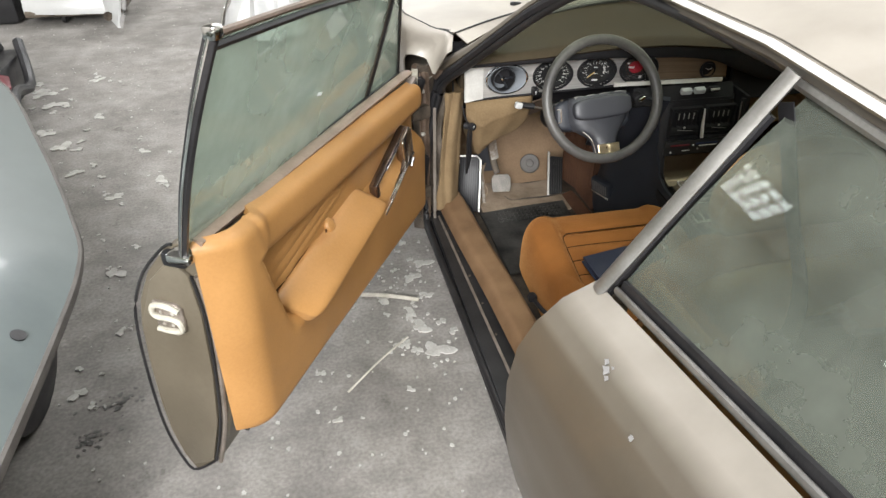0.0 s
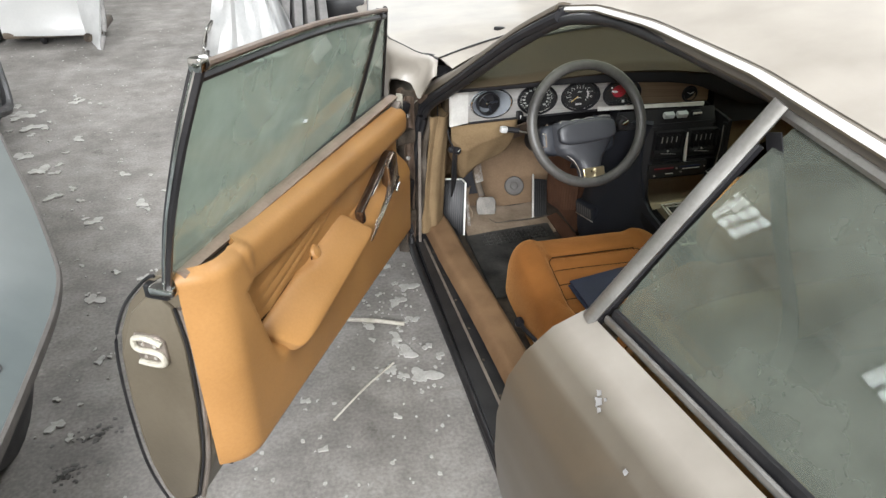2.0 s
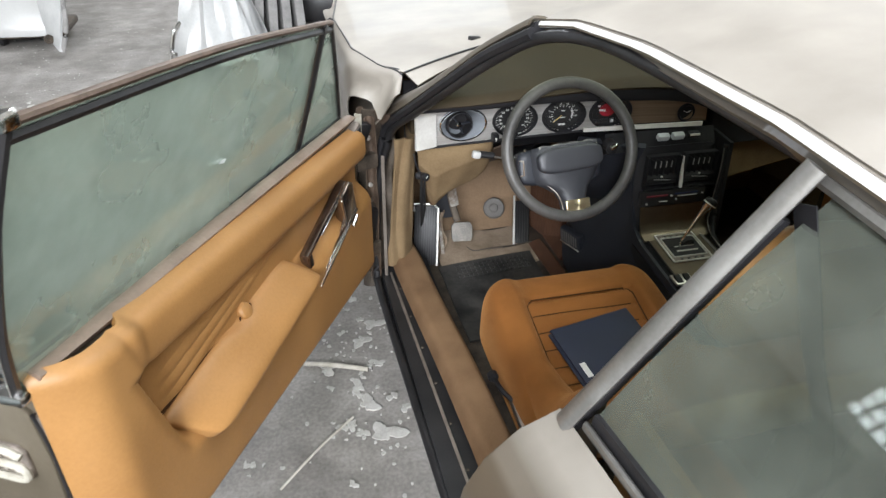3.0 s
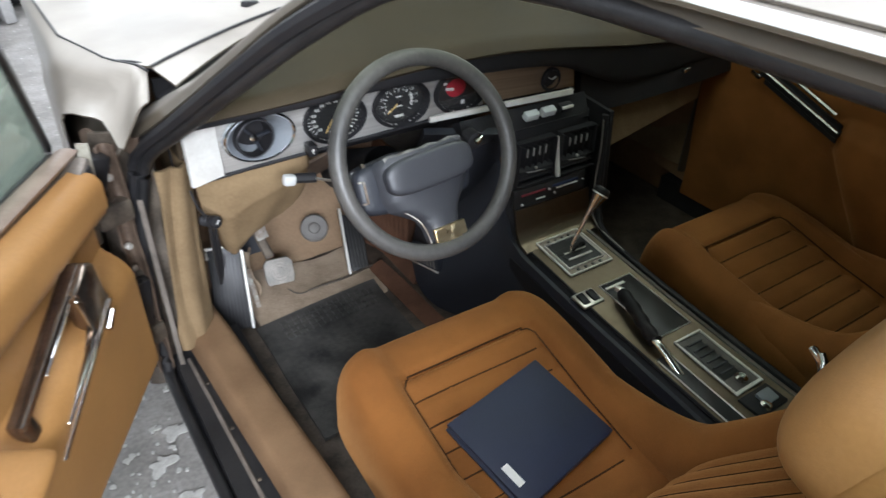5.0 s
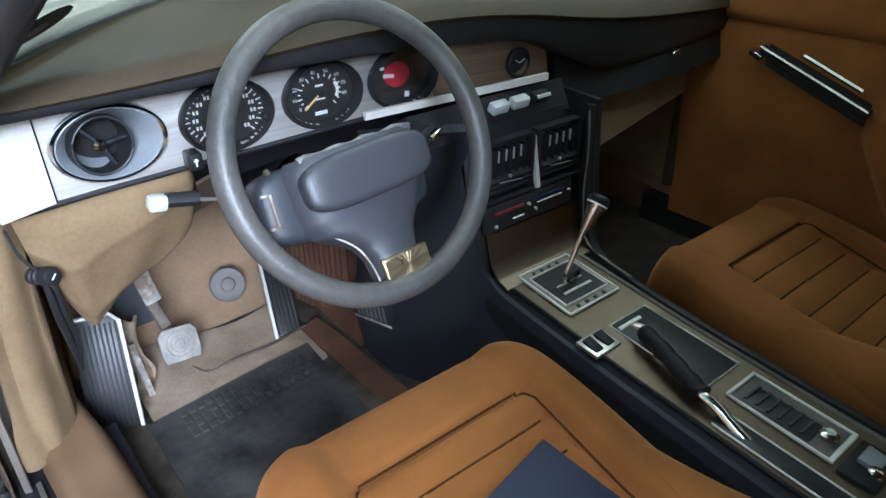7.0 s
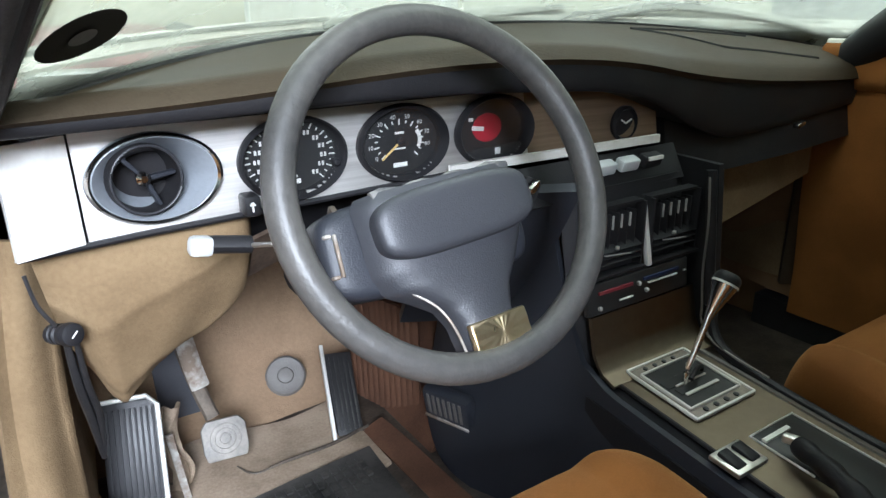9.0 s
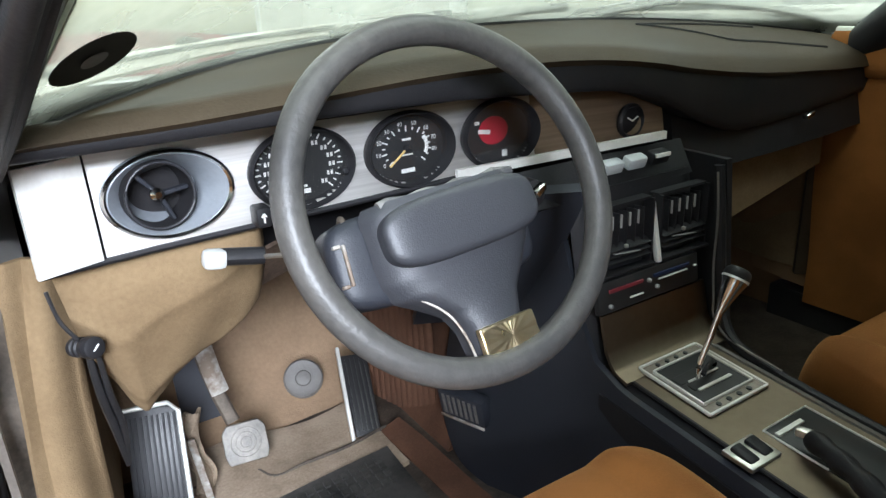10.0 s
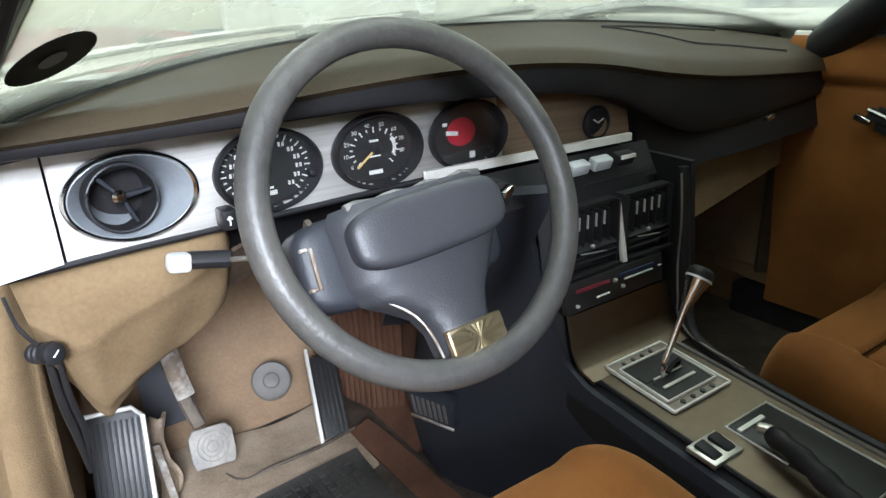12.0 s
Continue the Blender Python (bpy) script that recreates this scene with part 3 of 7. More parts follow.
def build_roof():
    def top(u, v):
        p = rail_at(u)
        w = 2 * (CX - p.x)
        x = p.x + w * v
        s = (v - 0.5) * 2
        crown = 0.075 * (1 - abs(s) ** 3.0)
        nose = 0.06 * (1 - s * s) * max(0.0, 1 - u * 4)
        return (x, p.y + nose, p.z + 0.012 + crown - 0.03 * max(0.0, 0.12 - u) / 0.12 * (1 - abs(s)) )
    part("roof", slab(top, 46, 30, -0.003), M_PAINT, car, "dusty beige roof panel with flakes")
    part("headliner", slab(lambda u, v: Vector(top(u, 0.03 + 0.94 * v)) - Vector((0, 0, 0.022)), 24, 16, -0.004), M_HEADLINER, car)
    for side in (0, 1):
        flip = mx_ if side else Vector
        line = [rail_at(i / 40) for i in range(41)]
        part("drip_rail", tube([flip(p + Vector((-0.010, 0, 0.004))) for p in line], 0.011, 8, 0.007), M_BRIGHT, car, "pale metal roof drip rail")
        part("roof_rail", tube([flip(p + Vector((0.012, 0, -0.016))) for p in line], 0.022, 8, 0.017), M_PAINT, car)
        # windscreen pillar
        pil = [(0.190, 2.885, 0.745), (0.222, 2.805, 0.795), (0.272, 2.67, 0.890), (0.325, 2.50, 1.012), (0.376, 2.34, 1.128), (0.425, 2.20, 1.214)]
        foot = smooth_path([Vector(p) for p in pil], 5)

        def face(u, v):
            k = min(int(u * (len(foot) - 1)), len(foot) - 2)
            p = foot[k].lerp(foot[k + 1], u * (len(foot) - 1) - k)
            out = p + Vector((-0.034, 0.030, 0.014))
            g = max(-0.10, (2.855 - out.y) / 0.62)
            edge = shield_base(0).lerp(shield_top(0), g) + Vector((0.010, 0, 0.011))
            q = out.lerp(edge, v)
            q.z += 0.007 * math.sin(v * math.pi) - 0.016 * max(0, 1 - v / 0.15) ** 2
            return flip(q)
        part("windscreen_pillar", slab(face, 40, 14, -0.006 if side else 0.006), M_PAINT, car, "dusty pale windscreen pillar", 50)
        gutter = lambda u, v: flip(rail_at(u) + Vector((-0.021 + 0.029 * v, 0, 0.004 + 0.011 * v ** 2)))
        part("roof_gutter", slab(gutter, 40, 4, -0.004 if side else 0.004), M_PAINT, car, "dusty pale roof gutter")
        inward = 0.030 if side else -0.012
        b = tube([flip(p) for p in smooth_path([Vector(p) + Vector((inward, 0.012, -0.010)) for p in pil], 5)], 0.034 if side else 0.014, 10, 0.030 if side else 0.020)
        part("pillar_trim", b, M_BLACK, car)


def build_middle_pillar():
    for side in (0, 1):
        flip = mx_ if side else Vector
        a, c = Vector((0.234, 1.538, 0.812)), Vector((0.458, 1.464, 1.246))
        b = tube([flip(a.lerp(c, i / 8)) for i in range(9)], 0.017, 10, 0.010, up=(0.9, 0, -0.4))
        part("middle_pillar", b, M_PILLAR, car, "satin metal pillar between the side windows")
        b = tube([flip(a.lerp(c, i / 8) + Vector((0.018, 0.008, -0.018))) for i in range(8)], 0.012, 8, 0.014)
        part("pillar_inner_trim", b, M_BLACK, car)
        # quarter window: frame, seal and pane
        lo = [belt(y) + Vector((0.012, 0, 0.010)) for y in np.linspace(1.51, 0.15, 14)]
        hi = [rail_at((2.24 - y) / 2.49) + Vector((-0.004, 0, -0.028)) for y in np.linspace(1.475, 0.25, 14)]
        rear = smooth_path([lo[-1], lo[-1].lerp(hi[-1], 0.35) + Vector((0, -0.10, 0)), lo[-1].lerp(hi[-1], 0.7) + Vector((0, -0.07, 0)), hi[-1]], 6)
        part("window_frame", tube([flip(p) for p in lo + rear[1:5]], 0.006, 8, 0.009), M_PILLAR, car, "satin metal quarter window sill strip")
        part("window_frame", tube([flip(p) for p in rear[4:-1] + hi[::-1]], 0.010, 8, 0.012), M_PILLAR, car, "satin metal quarter window frame")
        part("window_seal", tube([flip(p + Vector((0.016, 0, 0.006))) for p in lo + rear[1:-1] + hi[::-1]], 0.008, 6, 0.015), M_RUBBER, car)

        def gl(u, v):
            y0, y1 = 1.515 - 1.37 * u, 1.445 - 1.20 * u
            p = belt(y0) + Vector((0.022, 0, 0.006))
            q = rail_at((2.24 - y1) / 2.49) + Vector((0.006, 0, -0.028))
            m = p.lerp(q, v)
            m.x -= 0.018 * math.sin(v * math.pi)
            m.y -= 0.10 * math.sin(v * math.pi) * u ** 6
            return flip(m)
        if not side:
            chip = bmesh.new()
            for dx, dy, q in ((0, 0, 1.0), (0.008, 0.013, 0.7), (-0.007, -0.014, 0.6), (0.011, -0.006, 0.4)):
                prism([(dx - 0.009 * q, dy - 0.006 * q), (dx + 0.002 * q, dy - 0.010 * q), (dx + 0.007 * q, dy + 0.001 * q), (dx + 0.003 * q, dy + 0.004 * q), (dx - 0.002 * q, dy + 0.011 * q), (dx - 0.004 * q, dy + 0.002 * q)], 0.0014 * q, Matrix.Translation((0.172, 1.349, 0.798)) @ pose(0, 0, 0, 0, -42, 0), 0, chip)
            part("paint_chip", chip, M_CARD, car, "flaked paint chip")
            part("paint_fleck", prism([(-0.004, -0.004), (0.004, -0.003), (0.003, 0.005), (-0.003, 0.004)], 0.0016, Matrix.Translation((0.155, 1.212, 0.789)) @ pose(0, 0, 0, 0, -42, 0)), M_CARD, car)
        part("quarter_window", slab(gl, 20, 10, 0.004), M_SIDEGLASS, car, "dusty green-tinted quarter window")


def build_seal():
    path = [(0.166, 1.59, 0.196), (0.150, 2.2, 0.196), (0.138, 2.74, 0.200), (0.140, 2.83, 0.235), (0.148, 2.845, 0.40), (0.160, 2.840, 0.572), (0.185, 2.830, 0.690),
            (0.203, 2.80, 0.768), (0.248, 2.66, 0.872), (0.303, 2.48, 1.002), (0.353, 2.33, 1.110), (0.406, 2.19, 1.195), (0.462, 2.06, 1.222), (0.486, 1.85, 1.228), (0.488, 1.50, 1.236)]
    part("door_seal", tube(smooth_path(path, 6), 0.013, 10, 0.013), M_RUBBER, car, "black rubber door opening seal")
    p2 = [Vector(p) + Vector((0.004, 0.010, -0.004)) for p in path[6:]]
    part("inner_seal", tube(smooth_path(p2, 6), 0.011, 8, 0.011), M_BLACK, car)
    p3 = [Vector(p) + Vector((-0.012, 0.014, 0.006)) for p in path[5:12]]
    part("pillar_gasket", tube(smooth_path(p3, 6), 0.014, 8, 0.014), M_BLACK, car)
    # sill: black strip, bright kick strip, carpeted inner sill
    def strip(x0, x1, z0, z1, ya, yb, th):
        return slab(lambda u, v: (x0[0] + (x0[1] - x0[0]) * u + (x1 - x0[0]) * v, ya + (yb - ya) * u, z0 + (z1 - z0) * v), 20, 3, th)
    part("sill_strip", strip((0.130, 0.160), 0.180, 0.170, 0.215, 2.84, 1.45, 0.05), M_BLACK, car, "black worn sill strip")
    part("kick_strip", strip((0.184, 0.224), 0.192, 0.219, 0.222, 2.83, 1.45, 0.006), M_DULL, car, "scuffed bright sill strip")
    def carpet(u, v):
        y = 2.99 - 1.5 * u
        xo = lerp_table([(1.4, 0.262), (2.0, 0.250), (2.5, 0.222), (2.85, 0.200), (3.0, 0.205)], y)
        xi = lerp_table([(1.4, 0.370), (2.0, 0.360), (2.6, 0.325), (2.85, 0.310), (3.0, 0.290)], y)
        w = (v - 0.5) * 2
        return (xo + (xi - xo) * v, y, 0.272 - 0.045 * abs(w) ** 6 + 0.004 * math.sin(y * 9))
    part("sill_carpet", slab(carpet, 40, 12, 0.05), M_CARPET, car, "brown carpeted inner sill")
    part("sill_carpet", slab(lambda u, v: mx_(carpet(u, v)), 40, 12, -0.05), M_CARPET, car, "brown carpeted inner sill")
    for i in range(8):
        part("sill_screw", lathe([(0.0045, 0.0), (0.0045, 0.002), (0.002, 0.0035)], 8, pose(0.202 + 0.004 * i, 2.72 - 0.155 * i, 0.226)), M_STEEL, car)
    # under-body
    part("underbody", box((CX, 1.9, 0.115), (1.86, 5.2, 0.03)), M_STEEL, car)
    part("sill_box", box((0.245, 2.1, 0.17), (0.17, 1.6, 0.09)), M_RUBBER, car)
    part("sill_box", box((2 * CX - 0.245, 2.1, 0.17), (0.17, 1.6, 0.09)), M_RUBBER, car)


def hood_z(x, y):
    s = (x - CX) / 0.95
    return 0.905 + 0.045 * (1 - s * s) - 0.05 * max(0, y - 3.0) - 0.012 * max(0, y - 3.0) ** 2


def build_wheels():
    for x, y, n in ((0.32, 3.85, 1), (0.32, 0.30, 1), (2 * CX - 0.32, 3.85, -1), (2 * CX - 0.32, 0.30, -1)):
        m = pose(x, y, 0.312, 0, 90, 0)
        w = part("wheel", lathe([(0.20, -0.085), (0.29, -0.095), (0.312, -0.07), (0.312, 0.07), (0.29, 0.095), (0.20, 0.085), (0.05, 0.06)], 40, m), M_RUBBER, car, "black tyre on a plain steel wheel")
        part("rim", lathe([(0.19, -0.06), (0.20, -0.088), (0.185, -0.09), (0.15, -0.05), (0.06, -0.06), (0.02, -0.07)], 30, m), M_SATIN, w)


def build_front():
    # bonnet with a shut line to the wing, scuttle, wing tops
    HALF = [(2.75, 0.905), (2.80, 0.893), (2.88, 0.868), (2.97, 0.925), (3.23, 0.980), (3.8, 0.988), (4.3, 0.92), (4.65, 0.74)]

    def bonnet(u, v):
        y = 4.65 - 1.77 * u
        half = lerp_table(HALF, y) - 0.004
        x = CX - half + 2 * half * v
        ye = y + 0.385 * max(0.0, 0.753 - (x - CX) ** 2) * u * u
        return (x, ye, hood_z(x, y))
    part("bonnet", slab(bonnet, 30, 30, 0.004), M_PAINT, car, "dusty pale bonnet")
    for side in (0, 1):
        flip = mx_ if side else Vector
        def wing(u, v):
            yend = lerp_table([(0, 2.80), (0.2, 2.765), (0.33, 2.755), (0.5, 2.84), (0.66, 2.93), (1, 2.90)], v)
            yend += 0.012 * math.sin(v * 31) * (0.3 < v < 0.9)
            y = 4.65 - (4.65 - yend) * u
            ax = CX - lerp_table(HALF, y)
            az = hood_z(ax, max(y, 2.97)) - 0.002 - 0.38 * max(0.0, 2.89 - y)
            p3 = side_point(y, 6.0)
            pts = [Vector((ax, y, az)), Vector((max(ax - 0.055, 0.112), y, az - 0.022 - 0.02 * max(0, 3.1 - y))), Vector((max(0.088, p3.x - 0.004), y, 0.812)), Vector((p3.x + 0.004, y, p3.z + 0.01))]
            if y > 4.1:
                pts[1].x, pts[2].x = max(pts[1].x, p3.x + 0.02), max(pts[2].x, p3.x)
            q = smooth_path(pts, 6)
            k = min(int(v * (len(q) - 1)), len(q) - 2)
            p = q[k].lerp(q[k + 1], v * (len(q) - 1) - k)
            if u > 0.94:
                p.z += 0.012 * math.sin(v * 13) * (u - 0.94) / 0.06
            return flip(p)
        part("wing_top", slab(wing, 48, 22, -0.003 if side else 0.003), M_PAINT, car, "dusty pale wing top")
        line = [Vector((CX - lerp_table(HALF, y) + 0.002, y, hood_z(CX - lerp_table(HALF, y), max(y, 2.97)) + 0.0005)) for y in np.linspace(2.86, 4.5, 40)]
        part("bonnet_gap", tube([flip(p) for p in line], 0.003, 6), M_RUBBER, car)
    def scuttle(u, v):
        s = (v - 0.5) * 2
        e = Vector((CX + 0.862 * s, 3.165 - 0.385 * (0.862 * s) ** 2 + 0.02, 0))
        e.z = hood_z(e.x, 2.97) - 0.007
        low, high = shield_base(v), shield_top(v)
        b0 = low.lerp(high, max(0.0, (e.z - 0.016 - low.z) / (high.z - low.z))) + Vector((0, 0.010, 0.006))
        return b0.lerp(e, u)
    part("scuttle", slab(scuttle, 5, 40, 0.004), M_PAINT, car, "dusty pale scuttle panel")
    part("scuttle_gap", tube([Vector((CX + x, 3.168 - 0.385 * x * x, hood_z(CX + x, 2.97) - 0.002)) for x in np.linspace(-0.86, 0.86, 41)], 0.0035, 6), M_RUBBER, car)
    part("washer_jet", box((0.228, 2.935, 0.902), (0.034, 0.016, 0.012), pose(0, 0, 0, 0, 0, 20), 0.004), M_BLACK, car)
    part("washer_hose", tube(smooth_path([(0.205, 2.965, 0.905), (0.232, 2.925, 0.911), (0.262, 2.905, 0.906), (0.285, 2.895, 0.903)], 5), 0.004, 6), M_RUBBER, car)
    part("bonnet_edge_bracket", box((0.545, 3.125, 0.934), (0.045, 0.022, 0.016), pose(0, 0, 0, 0, 10, 30), 0.005), M_RUBBER, car)
    # nose
    part("nose", box((CX, 4.66, 0.52), (1.55, 0.12, 0.5), None, 0.05), M_PAINT, car)
    # hinge post and ragged wing end behind it
    def post(u, v):
        z = 0.16 + 0.66 * u
        x = 0.10 + 0.11 * v + 0.05 * max(0, u - 0.6)
        return (x, 2.862 - 0.015 * math.sin(v * 6) + 0.01 * math.sin(u * 23), z)
    part("hinge_post", slab(post, 24, 8, 0.008), M_STEEL, car, "grimy bare metal hinge post")
    for z in (0.34, 0.66):
        b = box((0.115, 2.825, z), (0.075, 0.05, 0.05), pose(0, 0, 0, 0, 0, 20), 0.008)
        lathe([(0.012, -0.045), (0.012, 0.045), (0.006, 0.05)], 10, pose(0.075, 2.80, z), b)
        part("door_hinge", b, M_STEEL, car)
    part("hinge_channel", slab(lambda u, v: (0.118 + 0.035 * v + 0.002 * math.sin(u * 17), 2.838 - 0.020 * abs(2 * v - 1) ** 3 + 0.004 * math.sin(u * 31), 0.22 + 0.58 * u), 30, 6, 0.004), M_FRAME, car, "rusty brown hinge channel")
    part("post_flange", slab(lambda u, v: (0.168 + 0.010 * v, 2.828 - 0.004 * v, 0.21 + 0.46 * u), 20, 2, 0.004), M_DULL, car, "scraped metal post flange")
    part("torn_flange", slab(lambda u, v: (0.108 + 0.085 * u, 2.905 - 0.13 * u + 0.03 * v, 0.802 + 0.028 * u - 0.050 * v + 0.008 * math.sin(u * 12)), 16, 4, 0.003), M_FRAME, car, "bent rusty wing flange")
    part("hinge_cover", box((0.118, 2.815, 0.43), (0.05, 0.032, 0.13), pose(0, 0, 0, 4, 6, 20), 0.010), M_RUBBER, car)
    for z in (0.52, 0.575, 0.735):
        part("hinge_bolt", lathe([(0.008, 0), (0.008, 0.007), (0.004, 0.009)], 6, pose(0.128, 2.822, z, 80, 0, 20)), M_WORNMETAL, car)
    part("check_strap", box((0.09, 2.79, 0.50), (0.022, 0.14, 0.03), pose(0, 0, 0, 0, 0, -24), 0.006), M_STEEL, car)
    part("post_bracket", box((0.105, 2.81, 0.755), (0.045, 0.03, 0.075), pose(0, 0, 0, 10, 15, 25), 0.006), M_RUBBER, car)


def shield_base(v):
    s = (v - 0.5) * 2
    return Vector((CX + 0.86 * s, 2.855 + 0.29 * (1 - abs(s) ** 2.2), 0.850 + 0.076 * (1 - abs(s) ** 2.6)))


def shield_top(v):
    s = (v - 0.5) * 2
    return Vector((CX + 0.672 * s, 2.235 + 0.06 * (1 - s * s), 1.200 + 0.062 * (1 - abs(s) ** 3)))


def build_windscreen():
    def f(u, v):
        p = shield_base(v).lerp(shield_top(v), u)
        s = (v - 0.5) * 2
        p.y += 0.03 * math.sin(u * math.pi) * (1 - s * s)
        return p
    part("windscreen", slab(f, 20, 30, 0.005), M_SHIELD, car, "dusty streaked windscreen")
    part("windscreen_seal", tube([shield_base(i / 40) for i in range(41)], 0.011, 6), M_RUBBER, car)
    part("inner_gasket", tube([shield_base(0.03 + 0.94 * i / 40) + Vector((0, -0.022, 0.000)) for i in range(41)], 0.007, 8, 0.006), M_RUBBER, car, "black inner windscreen gasket")
    cover = smooth_path([(1.925, 2.815, 0.64), (1.925, 2.80, 0.78), (1.862, 2.69, 0.882), (1.800, 2.50, 1.014), (1.762, 2.34, 1.125), (1.738, 2.22, 1.185)], 6)
    part("pillar_cover", tube(cover, 0.045, 14, 0.045), M_BLACK, car, "black padded inner pillar cover", 60)
    part("windscreen_header", tube([shield_top(i / 30) + Vector((0, -0.005, 0)) for i in range(31)], 0.016, 8), M_BLACK, car)
    # round sticker low on the glass
    def disc(r, off):
        b = bmesh.new()
        c0 = []
        for i in range(28):
            a = 2 * math.pi * i / 28
            p = Vector(f(0.232 + r * math.sin(a), 0.036 + 0.40 * r * math.cos(a)))
            c0.append(b.verts.new(p + Vector((0, -off, -off * 0.6))))
        b.faces.new(c0)
        return b
    part("round_sticker", disc(0.070, 0.008), M_BLACK, car, "dark round sticker on the windscreen")
    part("sticker_mark", disc(0.022, 0.010), M_CARD, car)
    # wipers lying on the glass
    for pts in ([(1.429, 3.093, 0.924), (1.495, 3.039, 0.937), (1.564, 2.989, 0.945), (1.688, 2.936, 0.933), (1.815, 2.879, 0.911), (1.932, 2.824, 0.88)],
                [(0.779, 3.081, 0.925), (0.95, 3.10, 0.933), (1.128, 3.108, 0.937), (1.317, 3.064, 0.949)]):
        line = smooth_path([Vector(p) + Vector((0, 0.012, 0.006)) for p in pts], 6)
        part("wiper_blade", tube(line, 0.006, 6, 0.008), M_RUBBER, car, "black wiper blade")
        part("wiper_bridge", tube([p + Vector((0, 0.014, 0.012)) for p in line[1:-3]], 0.005, 6, 0.004), M_CARD, car, "grey wiper bridge")
        k = len(line) // 2
        part("wiper_joint", box(line[k] + Vector((0, 0.012, 0.012)), (0.04, 0.02, 0.014), pose(0, 0, 0, 0, 0, -20), 0.004), M_RUBBER, car)
        part("wiper_arm", tube(smooth_path([line[k] + Vector((0, 0.016, 0.014)), line[k] + Vector((-0.12, 0.10, 0.006)), line[k] + Vector((-0.25, 0.16, -0.012))], 6), 0.005, 6, 0.004), M_BLACK, car)


build_flanks()
build_tail()
build_roof()
build_middle_pillar()
build_seal()
build_front()
build_wheels()
build_windscreen()

# ---- the open driver's door (x back along the door, y inwards, z up) ----
_a = radians(27.3)
DU, DN = Vector((-math.sin(_a), -math.cos(_a), 0)), Vector((math.cos(_a), -math.sin(_a), 0))
_o = Vector((0.084, 2.725, 0)) - 0.02 * DU
MD = Matrix(((DU.x, DN.x, 0, _o.x), (DU.y, DN.y, 0, _o.y), (0, 0, 1, 0), (0, 0, 0, 1)))


def dbelt(u):
    return 0.795 + 0.1 * u / 1.2


def build_door():
    # outer skin and shut faces as one shell; profile outwards from the belt to the foot
    prof = [(-0.085, 0.905), (-0.105, 0.895), (-0.165, 0.828), (-0.205, 0.75), (-0.222, 0.68), (-0.232, 0.574), (-0.236, 0.45), (-0.232, 0.359), (-0.215, 0.28), (-0.19, 0.235), (-0.135, 0.275), (-0.10, 0.315)]
    inner = [(-0.06, 0.44), (-0.044, 0.56), (-0.032, 0.68), (-0.024, 0.80), (-0.024, 0.87), (-0.035, 0.90)]

    def ring(u, squeeze=0.0):
        k = u / 1.2
        out = []
        for n, z in prof + inner:
            zz = z - 0.10 * (1 - k) * min(1, max(0, (z - 0.3) / 0.5))
            nn = n + squeeze * (0.5 * (n + 0.12))
            out.append(MD @ Vector((u, nn, zz)))
        return out
    us = [-0.02, 0.0, 0.02] + [0.02 + 1.165 * i / 12 for i in range(1, 13)] + [1.195, 1.2]
    b = rings([ring(u, -0.12 if u in (-0.02, 1.2) else 0) for u in us])
    door = part("driver_door", b, M_JAMB, car, "open door with mustard trim and tinted glass", 30)
    # bright edge round the shut face
    edge = [MD @ Vector((1.204, n - 0.004, z)) for n, z in prof]
    part("shut_edge", tube(smooth_path(edge, 3), 0.0034, 6), M_RUBBER, door)
    # shut face skin with a step
    prof2 = [(-0.10, 0.873), (-0.158, 0.812), (-0.205, 0.70), (-0.218, 0.574), (-0.216, 0.37), (-0.185, 0.262), (-0.125, 0.295), (-0.085, 0.44), (-0.065, 0.60), (-0.058, 0.75), (-0.066, 0.84)]
    part("shut_face", prism([(n, z) for n, z in prof2], 0.012, MD @ Matrix(((0, 0, 1, 1.198), (1, 0, 0, 0), (0, 1, 0, 0), (0, 0, 0, 1))), 0.004), M_JAMB, door)
    channel = [MD @ Vector((1.203, n + 0.015, z)) for n, z in prof2[6:]]
    part("shut_channel", tube(smooth_path(channel, 4), 0.008, 8, 0.006), M_DULL, door, "scuffed grey channel beside the shut face")
    part("channel_groove", tube(smooth_path([p - DN * 0.010 + DU * 0.004 for p in channel], 4), 0.003, 6), M_RUBBER, door)
    # latch: a pale plate with a hooked slot, which shows as an S
    lm = MD @ Matrix(((0, 0, 1, 1.208), (0.66, 0, 0, -0.128), (0, 0.74, 0, 0.735), (0, 0, 0, 1)))
    part("latch", prism([(-0.048, -0.046), (0.046, -0.046), (0.050, -0.02), (0.050, 0.030), (0.030, 0.046), (-0.048, 0.046)], 0.010, lm, 0.004), M_DULL, door, "dark metal door latch with a pale hooked plate")
    hook = smooth_path([(0.046, 0.028, 0.014), (0.0, 0.042, 0.014), (-0.040, 0.036, 0.014), (-0.046, 0.012, 0.014), (-0.030, 0.000, 0.014), (0.010, 0.000, 0.014), (0.038, -0.008, 0.014), (0.042, -0.034, 0.014), (0.016, -0.042, 0.014), (-0.040, -0.040, 0.014)], 5)
    part("latch_hook", tube([lm @ p for p in hook], 0.0060, 8, 0.007, up=DU), M_LATCH, door, "cream hooked latch plate")
    for p in ((-0.020, 0.016), (0.018, 0.016), (0.012, -0.024), (-0.018, -0.024)):
        part("latch_screw", lathe([(0.006, 0), (0.006, 0.003), (0.002, 0.004)], 10, lm @ pose(p[0], p[1], 0.010)), M_WORNMETAL, door)

    # trim panel with its hollow and bolster
    ease = lambda q: (lambda w: w * w * (3 - 2 * w))(max(0.0, min(1.0, q)))

